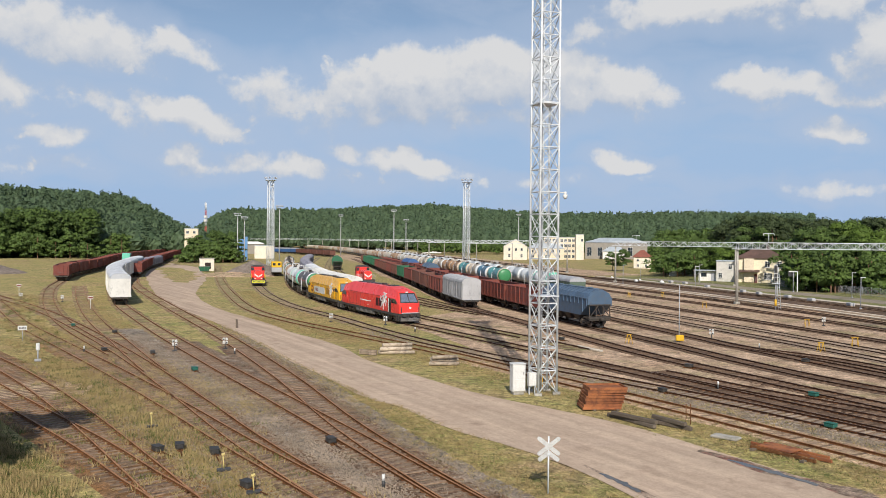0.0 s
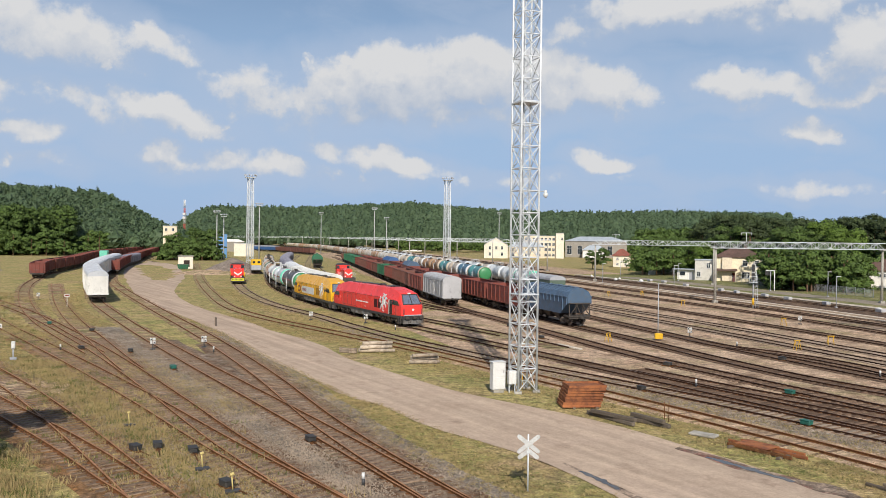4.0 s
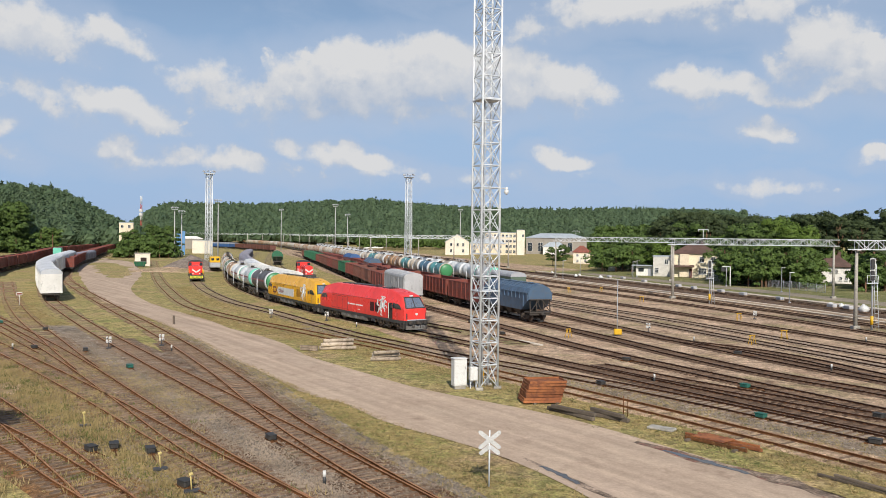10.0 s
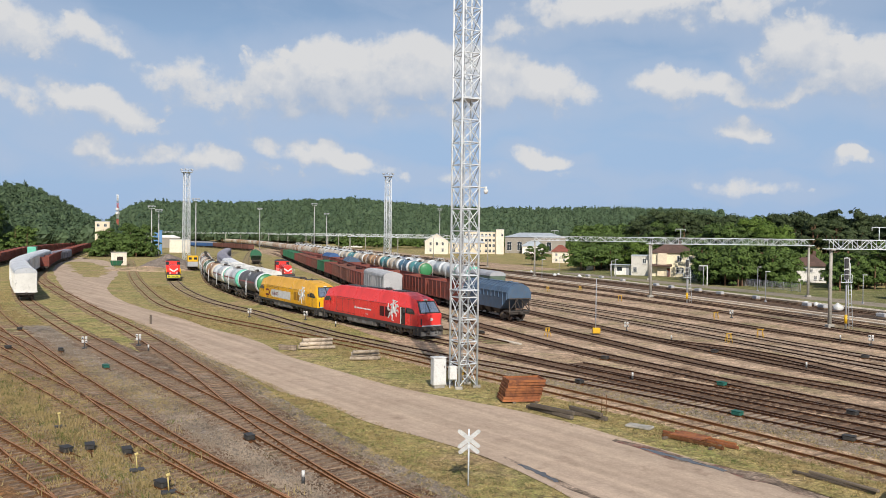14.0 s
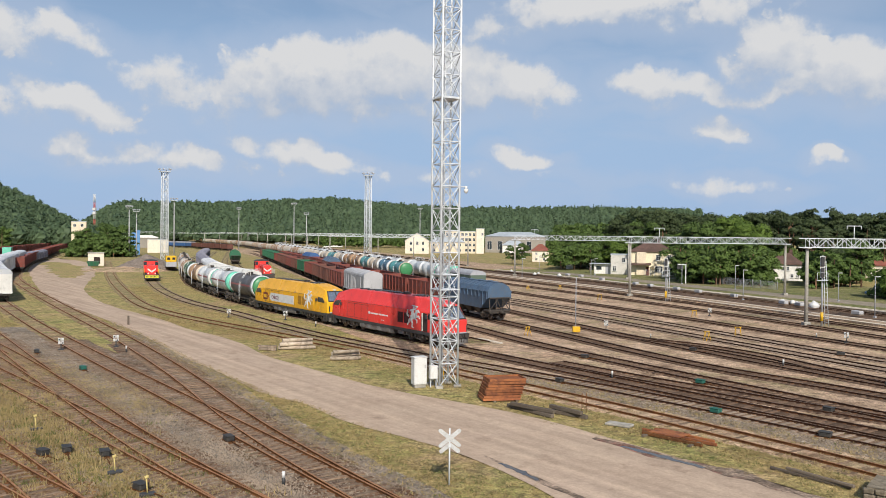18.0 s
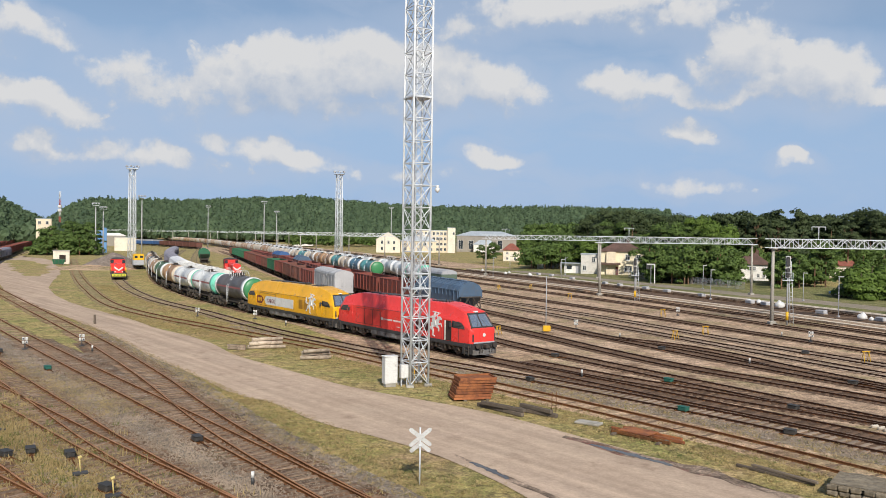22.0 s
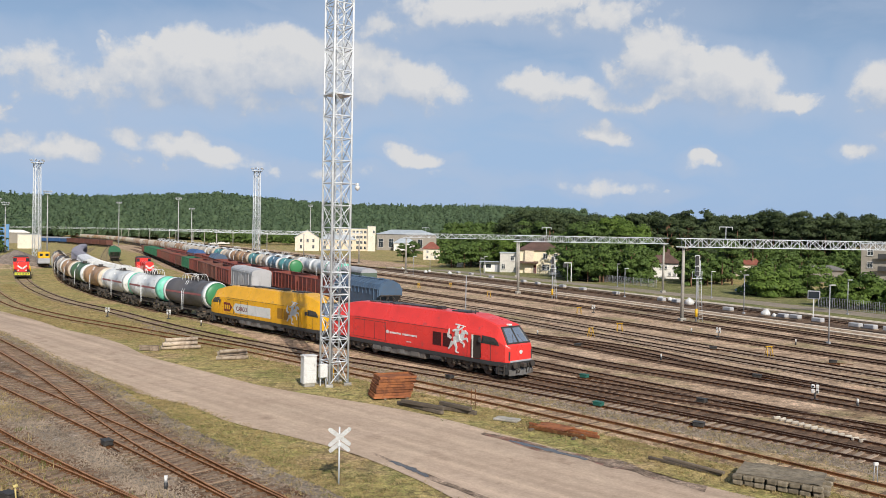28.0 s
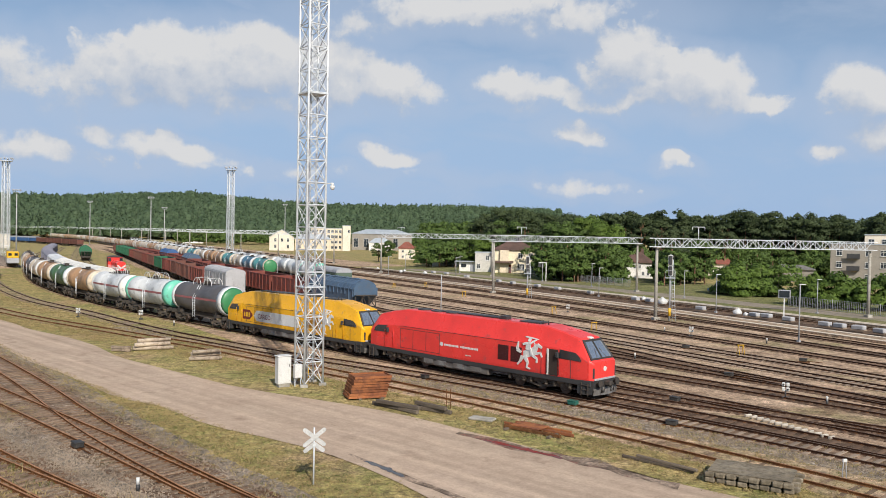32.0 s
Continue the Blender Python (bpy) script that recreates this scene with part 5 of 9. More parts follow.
def locomotive(name, label, body, mat_name, keyed):
    w = thing(name, label, "locomotive")
    # one half of the body outline, front to middle: x, half-width, wall top, roof half-width, roof top
    secs = [(9.42, 1.12, 2.15, 1.05, 2.3), (9.2, 1.34, 2.3, 1.22, 2.42), (8.5, 1.42, 2.75, 1.06, 3.5), (8.3, 1.425, 2.82, 1.03, 3.66), (7.2, 1.43, 2.95, 0.95, 3.95), (5.9, 1.43, 3.0, 0.88, 4.18)]
    secs = secs + [(-x, a, b, c, d) for x, a, b, c, d in reversed(secs)]

    def ring(x, hw, zw, ht, zt, zb=1.12):
        pts = [(hw * 0.985, zb), (hw, zb + 0.12), (hw, zw - 0.06), (hw - 0.03, zw + 0.03), (ht + 0.06, zt - 0.05), (ht - 0.08, zt)]
        return [(x, -y, z) for y, z in pts] + [(x, y, z) for y, z in reversed(pts)]
    s = Shape()
    s.loft([ring(*q) for q in secs], True, True)
    part("body", s, body, w)
    # grey solebar band and skirt
    s = Shape()
    s.box((0, 0, 0.98), (18.7, 2.82, 0.36), bevel=0.04)
    for e in (-1, 1):
        s.loft([[(e * 9.35, -1.2, 0.3), (e * 9.35, 1.2, 0.3), (e * 8.9, 1.35, 0.3), (e * 8.9, -1.35, 0.3)], [(e * 9.5, -1.3, 1.16), (e * 9.5, 1.3, 1.16), (e * 8.9, 1.41, 1.16), (e * 8.9, -1.41, 1.16)]])
        for y in (-1, 1):
            s.box((e * 8.75, y * 1.28, 0.55), (0.5, 0.25, 0.5))
    part("skirt", s, DARK_BAND, w, "dark grey solebar and end skirts")
    s = Shape()
    for y in (-1, 1):
        s.box((-0.9, y * 1.05, 0.62), (5.6, 0.55, 0.55), bevel=0.06)
        for k, x in enumerate((-3.3, -2.1, -0.6, 0.9)):
            s.box((x, y * 1.36, 0.66), (0.9, 0.06, 0.42), bevel=0.02)
    part("fuel_tank", s, GREY_SHADE, w, "grey fuel tank with hatches")
    for e in (-1, 1):
        for y in (-0.9, 0.9):
            s = Shape()
            s.tube((e * 9.4, y, 1.0), (e * 9.72, y, 1.0), 0.09, 10)
            s.tube((e * 9.68, y, 1.0), (e * 9.74, y, 1.0), 0.22, 14)
            part("buffer", s, black_under, w)
        s = Shape()
        s.box((e * 9.62, 0, 0.95), (0.5, 0.28, 0.3), bevel=0.05)
        for y in (-0.45, 0.45):
            s.tube((e * 9.5, y, 0.85), (e * 9.6, y, 0.4), 0.035, 6)
        part("coupler", s, black_under, w)
        for y in (-1, 1):
            s = Shape()
            for k in range(3):
                s.box((e * 9.0, y * 1.42, 0.32 + 0.28 * k), (0.45, 0.1, 0.04))
            s.box((e * 9.22, y * 1.44, 0.62), (0.03, 0.06, 0.8))
            s.box((e * 8.78, y * 1.44, 0.62), (0.03, 0.06, 0.8))
            part("steps", s, black_under, w)
        # windscreen in two panes on the raked face
        for y in (-1, 1):
            s = Shape()
            a, b = Vector((9.2, 0, 2.47)), Vector((8.55, 0, 3.44))
            nrm = Vector((0.97, 0, 0.65)).normalized() * 0.02
            quad = [a + nrm + Vector((0, y * 0.05, 0)), a + nrm + Vector((0, y * 1.06, 0)), b + nrm + Vector((0, y * 0.86, 0)), b + nrm + Vector((0, y * 0.05, 0))]
            quad = [Vector((p.x * e, p.y, p.z)) for p in quad]
            back = [p - Vector((nrm.x * e, 0, nrm.z)) * 2 for p in quad]
            s.loft([back, quad])
            part("windscreen", s, CAB_GLASS, w, "raked windscreen that mirrors the sky")
        s = Shape()
        s.box((e * 8.9, 0, 2.97), (0.06, 0.07, 1.1), Matrix.Rotation(-e * 0.59, 3, "Y"))
        s.strut((e * 9.2, 0.5, 2.5), (e * 8.88, 0.25, 3.0), 0.025)
        s.strut((e * 9.2, -0.5, 2.5), (e * 8.88, -0.25, 3.0), 0.025)
        part("wipers", s, DARK_BAND, w)
        # black rubber frame round the screen, bumper beam, plough and hoses
        s = Shape()
        for y in (-1, 1):
            s.strut((e * 9.22, y * 1.12, 2.46), (e * 8.55, y * 0.92, 3.47), 0.13, 0.08)
        s.box((e * 9.21, 0, 2.43), (0.08, 2.36, 0.15))
        s.box((e * 8.53, 0, 3.49), (0.1, 1.95, 0.12))
        part("screen_frame", s, DARK_BAND, w)
        s = Shape()
        s.box((e * 9.43, 0, 1.22), (0.1, 2.2, 0.12), bevel=0.02)
        part("nose_stripe", s, GREY_W, w, "pale grey bumper strip under the nose")
        s = Shape()
        s.loft([[(e * 9.45, -1.25, 0.25), (e * 9.6, 0, 0.25), (e * 9.45, 1.25, 0.25)], [(e * 9.5, -1.25, 0.62), (e * 9.62, 0, 0.62), (e * 9.5, 1.25, 0.62)]], closed=False, caps=False)
        s.box((e * 9.42, 0, 0.62), (0.08, 2.4, 0.1))
        part("plough", s, GREY_SHADE, w, "grey rail guard below the buffers")
        for y in (-0.62, -0.35, 0.38, 0.66):
            part("air_hose", Shape().tube((e * 9.5, y, 1.0), (e * 9.66, y, 0.72), 0.03, 6).tube((e * 9.66, y, 0.72), (e * 9.6, y, 0.42), 0.03, 6).mesh("air_hose", black_under), None, w)
        for y in (-1, 1):
            # black cab side glazing that tapers towards the nose
            s = Shape()
            pts = [(8.75, 2.28), (8.62, 2.55), (8.35, 2.78), (7.3, 2.86), (7.25, 2.3)]
            s.loft([[(e * x, y * 1.415, z) for x, z in pts], [(e * x, y * 1.447, z) for x, z in pts]])
            part("cab_window", s, glass, w, "black cab side glazing")
            s = Shape()
            s.box((e * 9.3, y * 1.02, 1.62), (0.16, 0.34, 0.62), Matrix.Rotation(-y * e * 0.5, 3, "Z"))
            part("light_cluster", s, DARK_BAND, w)
            for z in (1.5, 1.74):
                s = Shape()
                s.tube((e * 9.34, y * 1.02, z), (e * 9.41, y * 1.03, z), 0.075, 10)
                part("headlight", s, LAMP, w, "round lamp")
            s = Shape()
            s.box((e * 7.2, y * 1.56, 2.5), (0.2, 0.16, 0.36), bevel=0.04)
            s.strut((e * 7.25, y * 1.42, 2.6), (e * 7.22, y * 1.5, 2.55), 0.04)
            part("mirror", s, DARK_BAND, w)
        s = Shape()
        s.box((e * 8.42, 0, 3.63), (0.3, 0.34, 0.14), bevel=0.04)
        part("roof_light", s, LAMP, w)
        s = Shape()
        s.tube((e * 9.38, 0, 1.83), (e * 9.45, 0, 1.83), 0.15, 16)
        part("nose_badge", s, white_paint, w, "round white badge")
    # roof gear
    s = Shape()
    s.box((2.2, 0, 4.24), (0.55, 0.5, 0.36), bevel=0.03)
    s.box((-0.6, 0.25, 4.22), (5.4, 0.75, 0.1), bevel=0.02)
    s.box((4.4, 0.1, 4.2), (1.6, 1.1, 0.12), bevel=0.03)
    for x in (-5.0, -3.7, -2.3):
        s.tube((x, 0, 4.16), (x, 0, 4.26), 0.5, 16)
    for x in (5.3, 5.7):
        s.tube((x, -0.3, 4.15), (x, -0.3, 4.45), 0.04, 6)
    part("roof_equipment", s, DARK_BAND, w)
    for y in (-1, 1):
        # engine-room panel, grilles and doors along the side
        s = Shape()
        for x in (-6.0, -4.75, -3.5, -2.25):
            s.box((x, y * 1.435, 2.0), (0.025, 0.02, 1.45))
        s.box((-4.1, y * 1.435, 2.74), (3.8, 0.02, 0.025))
        s.box((-4.1, y * 1.435, 1.3), (3.8, 0.02, 0.025))
        s.box((-0.4, y * 1.44, 2.93), (11, 0.02, 0.02))
        for x in (6.0, 8.05):
            s.box((x, y * 1.437, 2.0), (0.02, 0.02, 1.7))
        part("panel_joints", s, DARK_BAND, w)
        for x in (3.15, 4.15):
            s = Shape()
            s.box((x, y * 1.435, 2.12), (0.82, 0.03, 1.0))
            for k in range(9):
                s.box((x, y * 1.455, 1.68 + 0.11 * k), (0.8, 0.02, 0.035))
            part("grille", s, GRILLE[mat_name], w, "dark louvred grille")
        for x in (-7.1, 6.85):
            s = Shape()
            s.box((x, y * 1.436, 1.98), (0.66, 0.025, 1.66), bevel=0.01)
            for dx in (-0.42, 0.42):
                s.tube((x + dx, y * 1.5, 1.25), (x + dx, y * 1.5, 2.5), 0.02, 6)
            # the open doorway is a solid panel, its inner shade painted near-black
            part("cab_door", s, (INSIDE if mat_name == "red" and x > 0 else body), w, "dark panel for the shade in the open cab doorway" if mat_name == "red" and x > 0 else "")
        if mat_name == "red":
            s = Shape()
            s.box((6.47, y * 1.46, 1.98), (0.13, 0.04, 1.66))
            part("door_edge", s, WHITE_W, w, "cream edge of the open cab door")
            s = Shape()
            for k in range(22):
                s.box((-1.75 + 0.128 * k + (0.12 if k > 9 else 0), y * 1.438, 2.02), (0.09, 0.02, 0.13 + 0.03 * (k % 3 == 0)))
            part("badge", Shape().tube((-2.05, y * 1.43, 2.04), (-2.05, y * 1.445, 2.04), 0.15, 14).mesh("badge", white_paint), None, w, "round white badge")
            part("lettering", s, white_paint, w, "small white lettering in bars")
            s = Shape()
            for k in range(5):
                s.box((0.1 + 0.1 * k, y * 1.438, 1.5), (0.07, 0.02, 0.06))
            part("lettering", s, white_paint, w)
        else:
            # long white arrow panel with lettering and a dark arrow badge before it
            s = Shape()
            pts = [(-4.9, 1.95), (-4.45, 2.45), (1.6, 2.45), (1.6, 1.45), (-4.45, 1.45)]
            s.loft([[(x, y * 1.43, z) for x, z in pts], [(x, y * 1.442, z) for x, z in pts]])
            part("arrow_panel", s, white_paint, w, "long white arrow panel")
            s = Shape()
            pts = [(-6.6, 1.5), (-6.6, 2.4), (-5.5, 2.4), (-5.05, 1.95), (-5.5, 1.5)]
            s.loft([[(x, y * 1.43, z) for x, z in pts], [(x, y * 1.442, z) for x, z in pts]])
            part("arrow_badge", s, MAROON_SIGN, w, "dark red arrow badge")
            for x in (-6.3, -5.93, -5.56):
                part("badge_bar", Shape().box((x, y * 1.45, 1.95), (0.22, 0.02, 0.42)).mesh("badge_bar", YEL_SIGN), None, w)
            me = cached("cargo", lambda: text_mesh("CARGO", 0.62, MAROON_SIGN))
            m = pose(-4.25, -1.452, 1.72, 90, 0, 0) if y < 0 else pose(-2.0, 1.452, 1.72, 90, 0, 180)
            part("lettering", me, None, w, "brown lettering reading CARGO", at=m)
        knight_emblem(w, y * 1.44, 5.2)
    # the body is drawn 19.4 m long and drawn out to its true length
    for ob in list(w.children):
        if ob.data and ob.data.users == 1:
            ob.data.transform(Matrix.Diagonal((LOCO_K, 1, 1, 1)))
        else:
            ob.matrix_basis = Matrix.Translation((ob.matrix_basis.translation.x * (LOCO_K - 1), 0, 0)) @ ob.matrix_basis
    for x in (-5.7 * LOCO_K, 5.7 * LOCO_K):
        bogie(w, x, (-1.9, 0.0, 1.9), keyed)
        for y in (-1, 1):
            for dx in (-1.25, -0.65, 0.6, 1.3, 2.5, -2.5):
                s = Shape()
                s.tube((x + dx, y * 1.16, 0.42), (x + dx, y * 1.16, 0.92), 0.11, 10)
                for k in range(4):
                    s.tube((x + dx, y * 1.16, 0.48 + 0.11 * k), (x + dx, y * 1.16, 0.52 + 0.11 * k), 0.14, 10)
                part("coil_spring", s, DUSTY, w, "dusty coil spring")
            part("damper", Shape().tube((x - 2.0, y * 1.22, 0.85), (x - 1.0, y * 1.22, 0.6), 0.06, 8).mesh("damper", DUSTY), None, w)
            part("brake_cylinder", Shape().tube((x + 1.5, y * 1.15, 0.78), (x + 2.05, y * 1.15, 0.78), 0.13, 10).mesh("brake_cylinder", DUSTY), None, w)
    return w


LOCO_K = 1.143
DUSTY = surface("dusty_steel", (0.20, 0.165, 0.125), (0.11, 0.09, 0.07), rough=0.85, scale=2.0, stain=(0.06, 0.05, 0.045), amount=0.4)
GREY_SHADE = surface("tank_shade_grey", (0.2, 0.2, 0.2), (0.12, 0.11, 0.1), rough=0.6, stain=(0.08, 0.06, 0.05), amount=0.5)
MAROON_SIGN = surface("sign_maroon", (0.16, 0.02, 0.02), rough=0.5, bump=0.0)
GRILLE = {"red": surface("grille_red", (0.07, 0.012, 0.012), rough=0.7), "yellow": surface("grille_yellow", (0.40, 0.2, 0.02), rough=0.7)}


def on_line(line, s_front, half, z=0.0, back=0.62):
    """The pose of a wagon whose front end stands at s_front, heading towards falling s, carried by two bogies."""
    a, b = line.at(s_front + half * (1 - back)), line.at(s_front + half * (1 + back))
    c = (a + b) / 2
    d = a - b
    return pose(c[0], c[1], z, 0, 0, math.degrees(math.atan2(d[1], d[0])))


def string(line, s_front, makers):
    """Stand a string of wagons on a line. makers: (thing, half-length over couplers)."""
    for ob, half in makers:
        ob.matrix_basis = on_line(line, s_front, half)
        s_front += 2 * half
    return s_front


PROTO = {}


def another(key, make):
    """A first wagon of a kind, then copies of it."""
    if key not in PROTO:
        PROTO[key] = make()
        return PROTO[key]
    return copy_thing(PROTO[key], Matrix())


# --- the moving train
WHEELS = {}
TRAIN = []


def moving_train():
    def go(key, ob, half, wheels):
        TRAIN.append((ob, half, wheels))
    k = []
    go("red", locomotive("diesel_locomotive", "bright red diesel locomotive with white emblem and open cab door", RED, "red", k), 9.74 * LOCO_K, k)
    k = []
    go("yellow", locomotive("diesel_locomotive", "yellow diesel locomotive with white arrow panel", YELLOW, "yellow", k), 9.74 * LOCO_K, k)
    kinds = [
        ("graphite grey tank wagon with faded red stripe and green end", T_GREY, T_WHITE, STRIPE, True, LEAF),
        ("white tank wagon with maroon stripe and mint green end", T_WHITE, MINT, STRIPE, True, None),
        ("white tank wagon with maroon stripe and cream end", T_WHITE, WHITE_W, STRIPE, True, None),
        ("weathered tan tank wagon with rusty saddle bands", T_TAN, T_CREAM, None, False, None),
        ("green tank wagon with pale end", T_GREEN, T_WHITE, None, False, None),
        ("weathered tan tank wagon with rusty saddle bands", T_TAN, T_CREAM, None, False, None),
        ("dusty white tank wagon", T_CREAM, T_WHITE, None, False, None),
        ("graphite grey tank wagon", T_GREY, T_GREY, None, False, None),
        ("weathered tan tank wagon with rusty saddle bands", T_TAN, T_TAN, None, False, None),
        ("dusty white tank wagon", T_CREAM, T_CREAM, None, False, None),
        ("graphite grey tank wagon", T_GREY, T_GREY, None, False, None),
    ]
    for label, body, cap, stripe, rails, ring in kinds:
        k = []
        go("tank", tank_wagon(label, body, cap, stripe, rails, k, ring), 6.02, k)


moving_train()


def parked_strings():
    rnd = random.Random(11)
    # outer tank string on the sixth siding, its end wagon green-faced
    line = LINES["T6"]
    tones = [("pale blue tank wagon with cream end", T_TEAL, T_CREAM), ("blue tank wagon", T_BLUE, T_WHITE), ("pale tank wagon", T_CREAM, T_WHITE), ("teal tank wagon", T_TEAL, T_CREAM),
             ("tan tank wagon", T_TAN, T_CREAM), ("brown tank wagon", T_TAN, T_TAN), ("dusty cream tank wagon", T_CREAM, T_CREAM)]
    order = [0, 1, 2, 3, 4, 5, 2, 3] + [rnd.choice((4, 5, 6, 6, 2, 4)) for _ in range(52)]
    cars = []
    for n, k in enumerate(order):
        label, body, cap = tones[k]
        cars.append((another(("t6", k, n < 10, n == 0), lambda: tank_wagon("parked " + label + " in a string", body, cap, None, False, None, LEAF if n == 0 else None, n < 10)), 6.02))
    string(line, line.nearest(-9.0, 168.0), cars)
    # second tank string, white, headed by a green van
    line = LINES["T5"]
    s = line.nearest(4.9, 138.0)
    cars = [(another("green_van", lambda: van("dark green covered wagon with pale roof", GREEN_DULL, GREY_W, 5.6, 3.9)), 6.15), (another(("t5", 0), lambda: tank_wagon("parked white tank wagon with mint green end", T_WHITE, MINT, None, True)), 6.02)]
    for n in range(26):
        k = rnd.choice((1, 1, 2, 1, 3))
        spec = {1: ("parked dusty white tank wagon", T_WHITE, T_WHITE), 2: ("parked cream tank wagon", T_CREAM, T_WHITE), 3: ("parked grey tank wagon", GREY_W, T_WHITE)}[k]
        cars.append((another(("t5", k), lambda: tank_wagon(*spec, None, k == 1, None, None, True)), 6.02))
    string(line, s, cars)
    # grey van and brown gondolas
    line = LINES["T9"]
    cars = [(van("light grey covered wagon with white end before brown gondolas", GREY_L, GREY_L, 7.9, 4.4, GREY_L), 8.45)]
    for n in range(15):
        green = n in (4, 10, 11, 12, 13)
        spec = ("dark green open gondola wagon", GREEN_W) if green else ("rusty brown open gondola wagon", BROWN) if n % 3 else ("red oxide open gondola wagon", MAROON)
        cars.append((another(("t9", spec[0]), lambda: gondola(*spec)), 6.96))
    string(line, line.nearest(-11.0, 119.3), cars)
    # blue hopper, red gondolas, wagons under blue covers
    line = LINES["T8"]
    cars = [(hopper("blue grain hopper wagon with ribbed sides and dark end frame", BLUE_W, 4.4), 7.3)]
    for n in range(14):
        if n in (6, 9):
            spec = ("brown gondola wagon under a ridged blue cover", BROWN, BLUE_W if n == 6 else BLUE_B)
        else:
            spec = ("red oxide open gondola wagon", BRICK, None) if n < 3 else ("rusty brown open gondola wagon", MAROON, None)
        cars.append((another(("t8", spec[0], n == 6), lambda: gondola(*spec)), 6.96))
    string(line, line.nearest(5.4, 94.5), cars)
    # white low wagons beside the moving train
    line = LINES["M1"]
    cars = []
    for n in range(14):
        spec = ("low white covered hopper wagon", WHITE_W, WHITE_W) if n < 3 else ("low silver-grey covered wagon", SILVER, SILVER) if n < 5 else ("dark blue-grey covered wagon", PURPLE, PURPLE)
        cars.append((another(("m1", spec[0]), lambda: van(spec[0], spec[1], spec[2], 6.4, 3.95)), 6.95))
    string(line, line.nearest(-31.2, 129.7), cars)
    # white refrigerator vans on the curve and gondola strings in the west
    line = LINES["C"]
    cars = [(another("reefer", lambda: van("white refrigerator van with louvred sides and stained roof", WHITE_W, SILVER, 10.0, 4.6, WHITE_W)), 10.55) for _ in range(6)]
    s = string(line, line.nearest(-62.4, 112.8), cars)
    string(line, s, [(another("purple_van", lambda: van("dark blue-grey covered wagon", PURPLE, PURPLE, 6.4, 3.6)), 6.95) for _ in range(4)])
    line = LINES["E"]
    string(line, line.nearest(-109.0, 171.0), [(another(("e", n % 2), lambda: gondola("maroon open gondola wagon on the west curve", BRICK if n % 2 else MAROON)), 6.96) for n in range(22)])
    line = LINES["D"]
    string(line, line.nearest(-103.5, 194.0), [(another(("d", n % 2), lambda: gondola("rusty maroon open gondola wagon in a string", MAROON if n % 2 else BRICK)), 6.96) for n in range(20)])
    # far row of blue and brown wagons
    line = Line([(-99, 409), (-140.6, 476.5), (-172, 527), (-196, 545), (-240, 575)])
    string(line, 38.0, [(another("far_brown", lambda: gondola("brown gondola wagon far off in the yard", BROWN)), 6.96) for _ in range(6)] + [(another("far_blue", lambda: van("bright blue covered wagon far off in the yard", BLUE_B, GREY_W, 6.4, 3.9)), 6.95) for _ in range(3)])


GREEN_DULL = paint("van_green", (0.09, 0.13, 0.10), 0.3, 0.6)
PURPLE = paint("wagon_slate", (0.17, 0.17, 0.22), 0.3, 0.55)
parked_strings()


